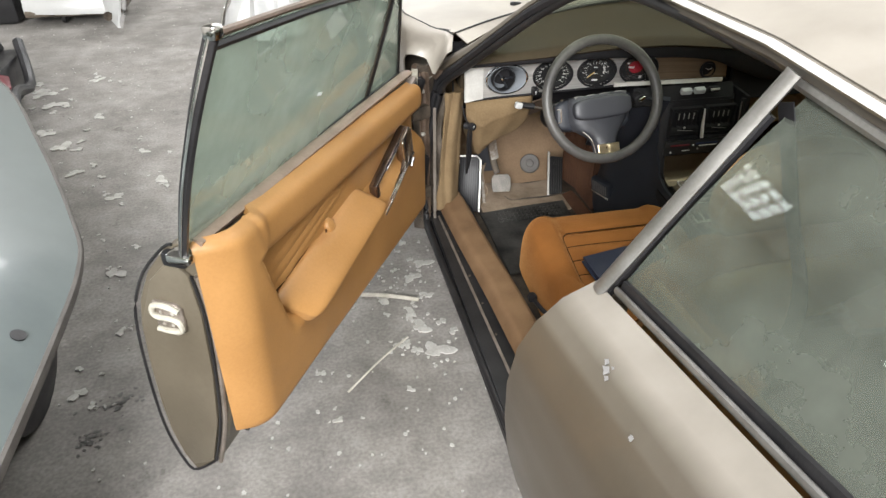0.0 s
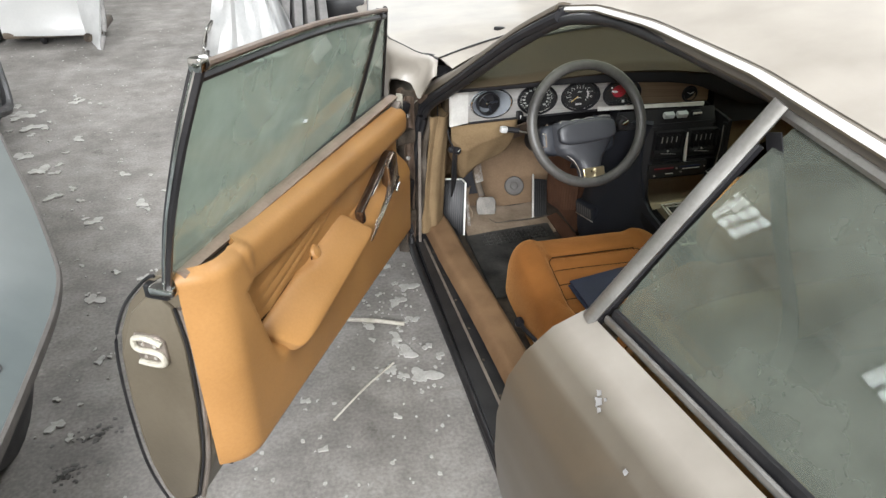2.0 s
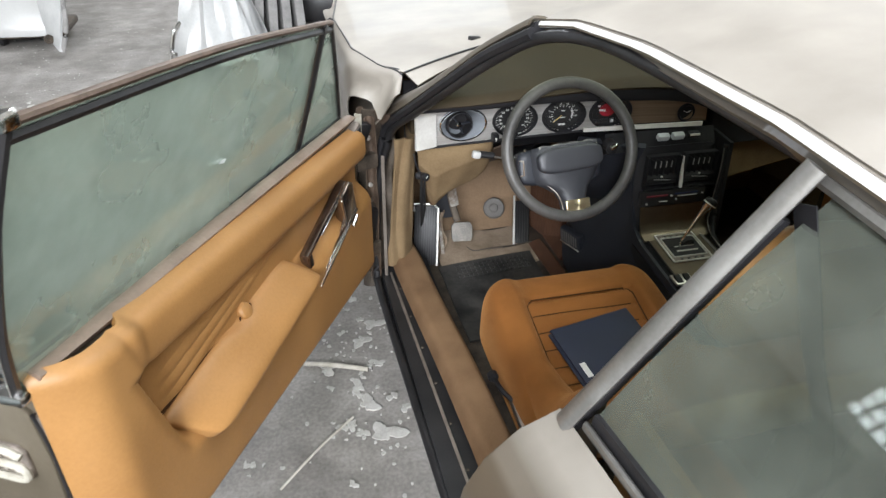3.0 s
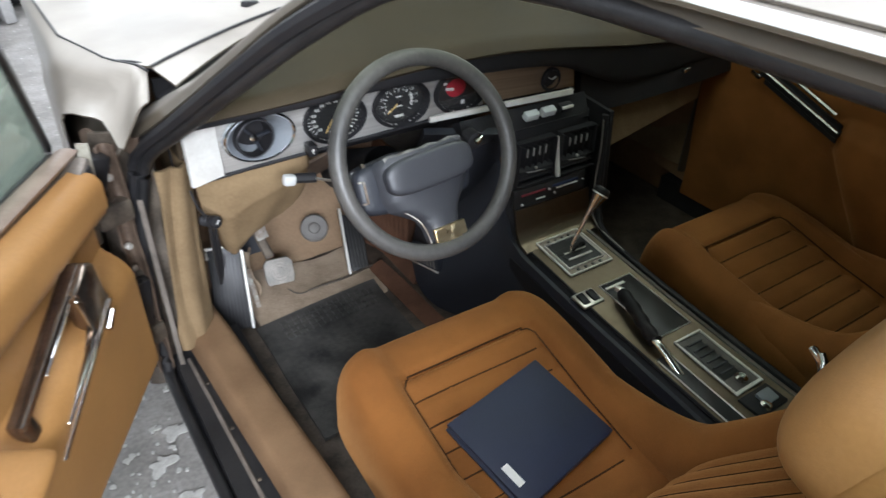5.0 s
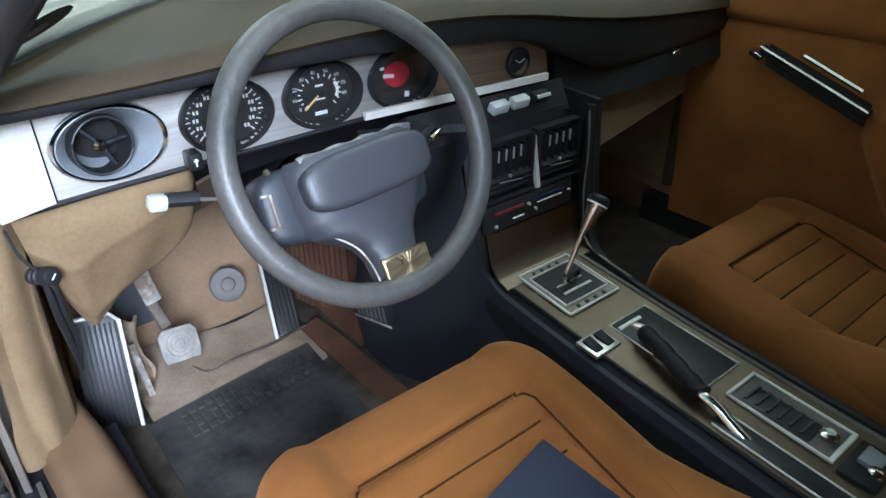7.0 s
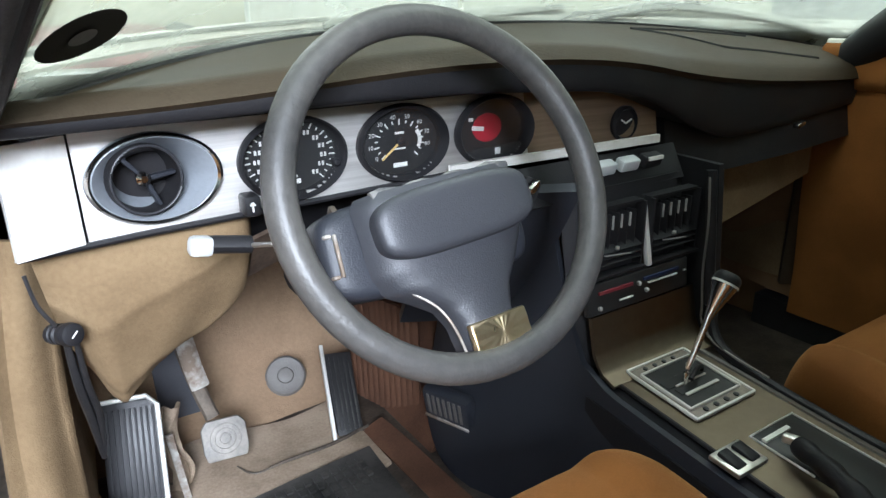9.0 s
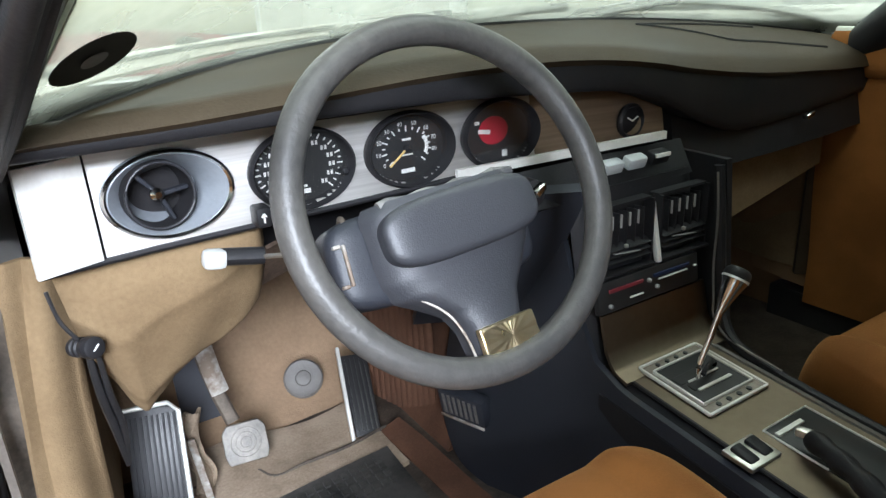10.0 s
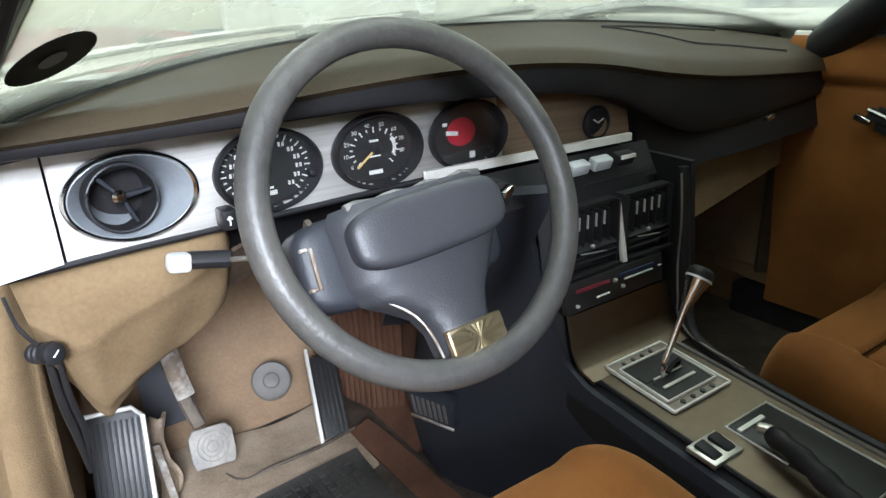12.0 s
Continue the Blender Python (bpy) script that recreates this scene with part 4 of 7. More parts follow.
    def panel(u, v):
        x = 1.205 * u
        z0, z1 = 0.325 + 0.11 * u, dbelt(x) - 0.01 + 0.028 * u
        z = z0 + (z1 - z0) * v
        seam = lerp_table([(0.0, 0.712), (0.456, 0.752), (0.86, 0.787), (1.06, 0.814), (1.2, 0.828)], x)
        edge = 1.066 - 0.31 * (0.80 - z)                  # where the hollow meets the swollen rear end
        swell = ease((x - edge) / 0.035)
        n = -0.012
        if z > seam:                                      # the padded roll along the top
            t = (z - seam) / (z1 - seam)
            roll = 0.016 * math.sqrt(max(0.0, 1 - abs(2 * t - 1) ** 4))
            tuck = 0.005 * sharp_bump(x - 1.062 - 0.03 * t, 0.010)
            n += roll * (1 - ease((x - 1.05) / 0.03)) + 0.026 * ease((x - 1.045) / 0.035) - tuck
        else:
            hollow = (1 - swell) * ease((z - 0.585) / 0.05)
            low = ease((0.63 - z) / 0.07)
            n += 0.026 * (1 - (1 - swell) * (1 - low)) - 0.022 * hollow
            n -= 0.007 * sharp_bump(seam - z, 0.012) * (1 - swell)
            for a0, c0, w0 in ((0.660, 0.115, 0.008), (0.690, 0.085, 0.007), (0.722, 0.06, 0.006)):   # tucks that run to the rear corner
                fold = a0 + c0 * (1.02 - x) / 0.6 * 0.75
                n += 0.006 * hollow * sharp_bump(z - fold, w0) * ease((1.03 - x) / 0.1) * ease((x - 0.45) / 0.2)
        n -= 0.058 * max(0.0, (x - 1.135) / 0.07) ** 2.2 + 0.03 * (1 - u ** 8) * max(0.0, (0.03 - v) / 0.03) ** 2 + 0.02 * max(0, (v - 0.97) / 0.03) ** 2
        return MD @ Vector((x, n, z))
    part("trim_panel", slab(panel, 130, 90, 0.014), M_LEATHER, door, "mustard vinyl door trim with a padded top roll", 60)

    # armrest: a broad pad that faces in and up
    an, ay = (DN * 0.72 + Vector((0, 0, 0.694))), (DN * -0.694 + Vector((0, 0, 0.72)))
    ac = MD @ Vector((0.732, -0.004, 0.600))
    am = Matrix(((-DU.x, ay.x, an.x, ac.x), (-DU.y, ay.y, an.y, ac.y), (-DU.z, ay.z, an.z, ac.z), (0, 0, 0, 1)))
    tilt = pose(0, 0, 0, 0, 0, 2)
    shear = Matrix(((1, -0.55, 0, 0), (0, 1, 0, 0), (0, 0, 1, 0), (0, 0, 0, 1)))
    dent = lambda x, y: -0.010 * math.exp(-((x - 0.01) / 0.03) ** 2 - ((y - 0.055) / 0.02) ** 2) + 0.0012 * math.sin(23 * x + 40 * y)
    part("armrest", pillow(0.264, 0.062, 0.042, am @ tilt @ shear, 4.5, dent, 48, 0.022, 9), M_LEATHER, door, "padded mustard armrest", 60)
    part("armrest_gap", tube([am @ tilt @ shear @ Vector((-0.25 + 0.50 * i / 10, 0.064, 0.030)) for i in range(11)], 0.0048, 6), M_SEAM, door)
    seam = [MD @ Vector((x, -0.010, z - 0.004)) for x, z in ((0.01, 0.713), (0.228, 0.733), (0.456, 0.752), (0.86, 0.787), (1.052, 0.812))]
    part("roll_seam", tube(smooth_path(seam, 6), 0.0052, 6), M_SEAM, door)
    part("roll_end_seam", tube(smooth_path([MD @ Vector(p) for p in ((1.060, 0.004, 0.818), (1.066, 0.012, 0.85), (1.086, 0.010, 0.885))], 5), 0.0022, 6), M_SEAM, door)
    part("armrest_button", lathe([(0.019, 0), (0.020, 0.010), (0.016, 0.016), (0.006, 0.019)], 20, MD @ pose(0.712, -0.020, 0.662, -62, 0, 0)), M_LEATHER, door)
    part("button_tuck", tube([MD @ Vector((0.712 + 0.024 * math.cos(a), -0.012, 0.660 + 0.019 * math.sin(a))) for a in np.linspace(2.6, 6.6, 14)], 0.0022, 6), M_SEAM, door)
    # pull: dark chromed frame with an opening, leaning forward
    pm = MD @ Matrix.Translation((0.282, -0.004, 0.618)) @ Matrix(((-0.966, 0.26, 0, 0), (0, 0, 1, 0), (0.26, 0.966, 0, 0), (0, 0, 0, 1)))
    pull = part("pull_frame", join(box((-0.01, 0.060, 0.010), (0.29, 0.014, 0.026), None, 0.005), join(box((0, -0.044, 0.014), (0.31, 0.016, 0.036), None, 0.006),
        box((-0.140, 0.008, 0.008), (0.034, 0.115, 0.024), None, 0.008))), M_DARKCHROME, door, "dark chromed door pull with an open middle")
    pull.data.transform(pm)
    part("pull_cap", prism([(0.070, -0.046), (0.148, -0.040), (0.154, 0.044), (0.136, 0.064), (0.070, 0.064)], 0.034, pm, 0.006), M_DARKCHROME, door, "glossy dark cap of the pull")
    for c, d in (((0.0, -0.052, 0.032), (0.300, 0.006, 0.008)), ((0.066, 0.008, 0.032), (0.007, 0.095, 0.007)), ((-0.02, -0.034, 0.030), (0.16, 0.004, 0.010)), ((0.0, 0.051, 0.021), (0.13, 0.004, 0.006))):
        part("pull_chrome", box(c, d, None, 0.002, 1), M_CHROME, door, "chrome edging of the pull").data.transform(pm)
    part("release_lever", tube([pm @ Vector(p) for p in ((0.12, -0.05, 0.03), (0.135, -0.064, 0.034), (0.095, -0.070, 0.036))], 0.006, 8), M_CHROME, door, "chrome release lever")
    # worn bracket at the door's upper front corner
    part("corner_bracket", box((0, 0, 0), (0.055, 0.035, 0.06), None, 0.010), M_DULL, door, "worn grey corner bracket").data.transform(MD @ pose(-0.012, -0.022, 0.775, 0, 12, 0))
    part("bracket_slot", box((0.0, 0.018, 0.004), (0.022, 0.004, 0.034), None, 0.001, 1), M_RUBBER, door).data.transform(MD @ pose(-0.012, -0.022, 0.775, 0, 12, 0))
    part("bracket_tab", slab(lambda u, v: MD @ Vector((-0.040 - 0.010 * u, -0.030 + 0.022 * v, 0.74 + 0.085 * u)), 6, 2, 0.003), M_LATCH, door, "pale bent tab")
    # belt rail and window
    part("belt_rail", slab(lambda u, v: MD @ Vector((-0.03 + 1.235 * u, -0.052 + 0.026 * v, dbelt(1.2 * u) + 0.014 + 0.005 * math.sin(v * math.pi))), 20, 4, -0.012), M_BELT, door, "dull pinkish-tan belt strip")
    part("glass_seal", tube([MD @ Vector((-0.02 + 1.225 * i / 12, -0.064, dbelt(1.2 * i / 12) + 0.018)) for i in range(13)], 0.007, 6, 0.009), M_RUBBER, door)
    W = lambda u, z, o=0: MD @ Vector((u, -0.075 + (z - 0.84) * 0.375 + o, z))
    rear = smooth_path([W(1.222, 0.90), W(1.250, 1.05), W(1.254, 1.2), W(1.240, 1.312)], 5)
    top = smooth_path([W(1.240, 1.312), W(0.80, 1.262), W(0.42, 1.198), W(0.275, 1.172)], 5)
    front = smooth_path([W(0.275, 1.172), W(0.12, 1.01), W(-0.06, 0.812)], 5)
    part("rear_frame", tube(rear, 0.008, 8, 0.011), M_RUBBER, door)
    part("frame_bright", tube([p + DU * 0.009 for p in rear], 0.0015, 6, 0.003), M_CHROME, door)
    part("top_frame", tube(top, 0.006, 8, 0.009, up=DN), M_FRAME, door, "worn brown-black upper window frame")
    part("top_frame_lip", tube([p + Vector((0, 0, -0.016)) for p in top], 0.005, 6, 0.007), M_RUBBER, door)
    part("frame_corner", box(W(1.238, 1.316), (0.022, 0.026, 0.022), pose(0, 0, 0, 0, 0, -27), 0.005), M_CHROME, door, "bright frame corner")
    part("front_frame", tube(front, 0.008, 8, 0.012), M_RUBBER, door)
    div = smooth_path([W(0.262, 0.81), W(0.285, 0.98), W(0.330, 1.182)], 5)
    part("window_divider", tube(div, 0.011, 8, 0.013), M_RUBBER, door, "black window divider post")
    part("divider_bright", tube([p + DU * 0.013 for p in div], 0.003, 6, 0.008), M_STEEL, door)

    def main(u, v):
        z0 = dbelt(0.26 + 0.96 * u) + 0.01
        x = (0.262 + 0.96 * u) * (1 - v) + (0.332 + 0.905 * u) * v
        z1 = lerp_table([(0.332, 1.182), (0.42, 1.198), (0.8, 1.262), (1.24, 1.312)], 0.332 + 0.905 * u)
        return W(x + 0.03 * math.sin(v * math.pi) * u ** 3, z0 + (z1 - z0) * v)
    part("door_glass", slab(main, 14, 10, 0.004), M_DOORGLASS, door, "green-tinted side glass with dust")

    def vent(u, v):
        a = W(-0.05, 0.80).lerp(W(0.262, 0.82), u)
        c = W(0.268, 1.166).lerp(W(0.33, 1.182), u)
        return a.lerp(c, v)
    part("front_glass", slab(vent, 6, 10, 0.004), M_DOORGLASS, door, "green-tinted triangular side glass")
    part("glass_label", box((0, 0, 0), (0.010, 0.045, 0.001), MD @ pose(0.72, -0.012, 1.02, 20, 30, 0)), M_SHEET, door)
    part("frame_foot", box(MD @ Vector((1.215, -0.06, 0.893)), (0.05, 0.04, 0.02), pose(0, 0, 0, 0, 0, -27), 0.006), M_CHROME, door)
    part("foot_channel", box(MD @ Vector((1.200, -0.085, 0.876)), (0.05, 0.036, 0.03), pose(0, 0, 0, 0, 0, -27), 0.006), M_RUBBER, door)
    part("bottom_seal", tube([MD @ Vector((0.02 + 1.12 * i / 10, -0.07, 0.30 + 0.05 * i / 10)) for i in range(11)], 0.010, 8), M_RUBBER, door)
    part("bottom_strip", slab(lambda u, v: MD @ Vector((0.01 + 0.62 * u, -0.05 + 0.034 * v, 0.292 + 0.05 * u + 0.04 * v)), 12, 3, 0.006), M_RUBBER, door)


build_door()

# ---- dashboard ----
LIP = [(0.20, 0.862), (0.30, 0.866), (0.53, 0.873), (0.68, 0.884), (0.90, 0.886), (1.05, 0.878), (1.15, 0.862), (1.24, 0.826), (1.33, 0.790), (1.40, 0.769), (1.50, 0.768), (1.62, 0.774), (1.76, 0.784), (1.96, 0.802)]


def lip_z(x):
    return even(LIP, x)


CREST = [(0.20, 0.876), (0.43, 0.881), (0.54, 0.887), (0.68, 0.896), (0.78, 0.900), (0.94, 0.899), (1.05, 0.891), (1.15, 0.878), (1.25, 0.860), (1.38, 0.842), (1.49, 0.831), (1.62, 0.823), (1.75, 0.816), (1.96, 0.812)]
LIP_LOW = [(0.20, 0.850), (0.45, 0.853), (0.65, 0.857), (0.80, 0.853), (0.90, 0.847), (1.05, 0.838), (1.15, 0.820), (1.24, 0.780), (1.33, 0.742), (1.40, 0.721), (1.50, 0.720), (1.62, 0.726), (1.76, 0.736), (1.96, 0.754)]


def even(tab, x):
    return sum(lerp_table(tab, x + d) for d in (-0.04, -0.02, 0, 0.02, 0.04)) / 5


def lip_y(x):
    return lerp_table([(0.2, 2.69), (0.5, 2.68), (1.1, 2.68), (1.3, 2.705), (1.6, 2.71), (1.96, 2.72)], x)


def figure(words, size, m, parent):
    """White figures on a dial, centred at m."""
    cu = bpy.data.curves.new("figure", "FONT")
    cu.body, cu.size, cu.align_x, cu.align_y, cu.resolution_u = words, size, "CENTER", "CENTER", 2
    tmp = bpy.data.objects.new("figure_text", cu)
    me = bpy.data.meshes.new_from_object(tmp)
    bpy.data.objects.remove(tmp)
    bpy.data.curves.remove(cu)
    me.transform(m)
    me.materials.clear()
    me.materials.append(M_MARK)
    ob = new("figure", me)
    ob.parent = parent
    return ob


def build_dashboard():
    def top(u, v):
        x = 0.262 + (2 * CX - 0.524) * v
        base = shield_base((x - CX + 0.86) / 1.72)
        z0, y0 = even(CREST, x), lip_y(x)
        y = y0 + (base.y - 0.012 - y0) * u
        k = 1 - (1 - u) ** lerp_table([(0.3, 1.8), (1.05, 1.9), (1.25, 2.0), (1.40, 2.0), (1.9, 2.0)], x)
        z = z0 + (base.z - 0.012 - z0) * k
        z -= 0.016 * max(0, 1 - u / 0.06) ** 2
        return (x, y, z)
    dash = part("dashboard", slab(top, 26, 70, 0.012), M_PAD, car, "dark padded dashboard with round instruments", 50)

    def lip(u, v):
        x = 0.262 + (2 * CX - 0.524) * v
        a, b = even(CREST, x) - 0.004, even(LIP_LOW, x)
        return (x, lip_y(x) + 0.010 - 0.012 * math.sin(u * math.pi) ** 0.5, a + (b - a) * (0.5 - 0.5 * math.cos(u * math.pi)))
    part("pad_lip", slab(lip, 12, 70, 0.005), M_BLACK, dash)

    # underside in black: the shadow below the pad is put into its colour
    def under(u, v):
        x = 0.262 + 1.02 * v
        z0 = even(LIP_LOW, x)
        return (x, lip_y(x) + 0.010 + 0.075 * u, z0 + (min(0.842, z0) - z0) * u)
    part("pad_underside", slab(under, 4, 40, 0.004), M_BLACK, dash)
    # brushed instrument panel with its end plate
    holes = [(0.407, 0.783, 0.062, 0.045)] + [(x, 0.785, 0.066, 0.048) for x in (0.577, 0.738, 0.896)]
    pf = lambda u, v: Vector((0.330 + 0.895 * v, 2.752 + 0.016 * u - (0.03 * max(0, v - 0.75) / 0.25), 0.722 + 0.024 * v + (0.118 - 0.024 * v) * u))
    pb = bmesh.new()
    gv = [[pb.verts.new(pf(i / 30, j / 220)) for j in range(221)] for i in range(31)]
    for i in range(30):
        for j in range(220):
            c = pf((i + 0.5) / 30, (j + 0.5) / 220)
            if all(((c.x - hx) / a) ** 2 + ((c.z - hz) / d) ** 2 > 1 for hx, hz, a, d in holes):
                pb.faces.new((gv[i][j], gv[i][j + 1], gv[i + 1][j + 1], gv[i + 1][j]))
    bmesh.ops.delete(pb, geom=[v for v in pb.verts if not v.link_faces], context="VERTS")
    ex = bmesh.ops.extrude_face_region(pb, geom=pb.faces[:])
    bmesh.ops.translate(pb, vec=(0, 0.004, 0), verts=[v for v in ex["geom"] if isinstance(v, bmesh.types.BMVert)])
    inst = part("instrument_panel", pb, M_BRUSHED, dash, "brushed metal instrument panel, cabin reflection painted brown on its right end")
    # same metal throughout; the right end is coloured as a brown reflection
    inst.data.materials.append(M_PANELREFLEX)
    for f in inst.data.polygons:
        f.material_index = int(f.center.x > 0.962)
    # paler than the panel: the glare from the door side is in the colour
    part("end_plate", slab(lambda u, v: (0.258 + 0.066 * v, 2.735 + 0.016 * v + 0.012 * u, 0.719 + 0.003 * v + 0.118 * u), 4, 6, 0.010), M_BRIGHT, dash, "brushed metal end plate, painted paler for the light on it")
    part("panel_edge", tube([(0.26 + 0.60 * i / 10, 2.742 + 0.008 * min(1, i / 2), 0.718 + 0.014 * i / 10) for i in range(11)], 0.004, 6), M_BLACK, dash)
    part("bright_strip", slab(lambda u, v: (0.80 + 0.39 * v, 2.738 - 0.045 * v, 0.735 + 0.009 * v + 0.013 * u), 2, 10, 0.008), M_BRIGHT, dash, "bright trim strip")
    # face-level vent: oval dished ring, round nozzle, cross vanes
    fm = pose(0.410, 2.757, 0.783, 90, 0, 0)
    part("vent_ring", lathe([(0.074, 0.0), (0.074, 0.006), (0.066, 0.010), (0.060, 0.004), (0.038, -0.022), (0.036, -0.030)], 48, fm, None, 1.02, 0.715), M_GREYVENT, dash, "grey oval face vent")
    part("vent_rim", lathe([(0.0665, 0.009), (0.070, 0.0125), (0.0735, 0.009)], 48, fm, None, 1.02, 0.715, False), M_CHROME, dash)
    nm = pose(0.397, 2.760, 0.784, 90, 0, 8)
    part("vent_nozzle", lathe([(0.041, -0.002), (0.041, 0.016), (0.037, 0.016), (0.034, -0.018), (0.004, -0.02)], 36, nm), M_BLACK, dash)
    part("nozzle_rim", tube([nm @ Vector((0.039 * math.cos(2 * math.pi * i / 36), 0.039 * math.sin(2 * math.pi * i / 36), 0.0165)) for i in range(36)], 0.0012, 6, closed=True), M_HUB, dash)
    v = bmesh.new()
    for a in (6, 292, 130):
        box((0.018 * math.cos(radians(a)), 0.018 * math.sin(radians(a)), 0.006), (0.034, 0.005, 0.010), pose(0, 0, 0, 0, 0, a), 0.001, 1, v)
    v.transform(nm)
    part("vent_vane", v, M_NAVY, dash)
    part("vent_knob", lathe([(0.005, 0.006), (0.008, 0.011), (0.008, 0.016), (0.004, 0.020)], 16, nm @ pose(-0.004, 0.002, 0)), M_CHROME, dash)
    # instruments
    for k, (x, y, z) in enumerate(((0.577, 2.758, 0.784), (0.738, 2.758, 0.785), (0.896, 2.757, 0.785))):
        gm = pose(x, y, z, 90, 0, 0)
        part("gauge", lathe([(0.073, 0.0), (0.073, 0.008), (0.069, 0.014), (0.066, 0.010), (0.062, -0.004), (0.062, -0.02)], 48, gm, None, 1.0, 0.745), M_BLACK, dash,
                     ("black speedometer with white figures", "black rev counter with a yellow needle", "dark gauge with a red centre")[k])
        part("dial", lathe([(0.0, -0.010), (0.062, -0.010), (0.062, -0.014), (0.0, -0.014)], 40, gm, None, 1.0, 0.745), M_DIAL, dash)
        marks = bmesh.new()
        if k < 2:
            n = 27 if k == 0 else 17
            for i in range(n):
                a = radians(225 - 270 * i / (n - 1))
                r = 0.057 if k == 0 else 0.037
                big = i % 2 == 0
                box((r * math.cos(a), 0.745 * r * math.sin(a), -0.0088), (0.008 if big else 0.004, 0.0018, 0.001), pose(0, 0, 0, 0, 0, math.degrees(a)), 0, 1, marks)
                if big:
                    for dx in ((-0.0026, 0.0026) if k == 0 else ()):
                        box((0.045 * math.cos(a) + dx, 0.745 * 0.045 * math.sin(a), -0.0088), (0.0030, 0.0056, 0.001), None, 0, 1, marks)
            for i in range(9 if k else 0):
                a = radians(217 - 28.7 * i)
                figure(str(10 * i), 0.0088, gm @ pose(0.0465 * math.cos(a), 0.745 * 0.0465 * math.sin(a), -0.0086), dash)
            box((0.0, 0.012 if k else -0.026, -0.0088), (0.014, 0.003, 0.001), None, 0, 1, marks)
            box((0.0, -0.033, -0.0088), (0.022, 0.006, 0.001), None, 0, 1, marks)
            if k == 1:
                box((0.0, -0.010, -0.0088), (0.018, 0.002, 0.001), None, 0, 1, marks)
                for i in range(5):
                    a = radians(28 - 12 * i)
                    box((0.033 * math.cos(a), 0.0245 * math.sin(a), -0.0086), (0.006, 0.005, 0.001), pose(0, 0, 0, 0, 0, 28 - 12 * i), 0.0005, 1, marks)
        else:
            box((-0.024, 0.004, -0.0075), (0.022, 0.0065, 0.001), pose(0, 0, 0, 0, 0, -8), 0, 1, marks)
            box((0.015, -0.034, -0.0088), (0.010, 0.010, 0.001), None, 0, 1, marks)
            box((-0.036, 0.018, -0.0088), (0.008, 0.005, 0.001), None, 0, 1, marks)
        marks.transform(gm)
        part("dial_marks", marks, M_MARK, dash)
        if k == 2:
            part("red_disc", lathe([(0.0, -0.0080), (0.027, -0.0080), (0.027, -0.0095), (0.0, -0.0095)], 30, gm @ pose(-0.006, 0.004, 0), None, 1.0, 0.80), M_DIALRED, dash, "red gauge centre")
        else:
            nd = box((-0.016, 0, -0.0065), (0.044, 0.0032, 0.0015), None, 0.0006, 1)
            nd.transform(gm @ pose(0, 0, 0, 0, 0, 38 if k else 60))
            part("needle", nd, M_NEEDLE, dash)
            part("needle_boss", lathe([(0.006, -0.009), (0.006, -0.004), (0.003, -0.003)], 14, gm), M_BLACK, dash)
        part("dial_glass", lathe([(0.0, 0.002), (0.064, 0.002), (0.064, 0.0005), (0.0, 0.0005)], 40, gm, None, 1.0, 0.745), M_DIALGLASS, dash)
    part("trip_knob", lathe([(0.005, 0), (0.005, 0.012), (0.003, 0.014)], 12, pose(0.632, 2.758, 0.773, 90, 0, 0)), M_BLACK, dash)
    part("clock_knob", lathe([(0.030, 0), (0.030, 0.006), (0.026, 0.010), (0.022, 0.004), (0.004, 0.006)], 28, pose(1.155, 2.738, 0.772, 90, 0, 0)), M_BLACK, dash, "small black clock")
    hb = bmesh.new()
    box((-0.006, 0.004, 0.008), (0.014, 0.002, 0.002), pose(0, 0, 0, 0, 0, -30), 0, 1, hb)
    box((0.006, 0.004, 0.008), (0.014, 0.002, 0.002), pose(0, 0, 0, 0, 0, 25), 0, 1, hb)
    hb.transform(pose(1.155, 2.738, 0.772, 90, 0, 0))
    part("clock_pointer", hb, M_MARK, dash)
    part("dark_switch", box((0.508, 2.734, 0.740), (0.020, 0.03, 0.026), None, 0.004), M_BLACK, dash, "small black switch")
    part("switch_mark", join(box((0.507, 2.7185, 0.739), (0.002, 0.001, 0.010)), join(box((0.5055, 2.7185, 0.7435), (0.002, 0.001, 0.005), pose(0, 0, 0, 0, 35, 0)), box((0.5085, 2.7185, 0.7435), (0.002, 0.001, 0.005), pose(0, 0, 0, 0, -35, 0)))), M_MARK, dash)
    # push buttons, ignition, plinth under the strip
    part("switch_plinth", slab(lambda u, v: (0.86 + 0.385 * v, 2.702 - 0.03 * u, 0.735 - 0.055 * u), 4, 12, 0.05), M_BLACK, dash)
    for i, x in enumerate((1.048, 1.100, 1.154)):
        part("push_button", box((x, 2.672, 0.722), (0.040, 0.02, 0.020), pose(0, 0, 0, 20, 0, 0), 0.004), M_GREYBTN if i < 2 else M_BLACK, dash, "pale grey push button" if i < 2 else "")
    part("button_bright", box((1.154, 2.661, 0.726), (0.034, 0.004, 0.006)), M_BRIGHT, dash)
    # centre stack
    stack = part("control_tower", slab(lambda u, v: (0.975 + 0.287 * v, 2.622 + 0.052 * u + 0.02 * abs(2 * v - 1) ** 10, 0.405 + 0.285 * u), 12, 16, -0.05), M_BLACK, car, "black centre stack with vents and heater controls")
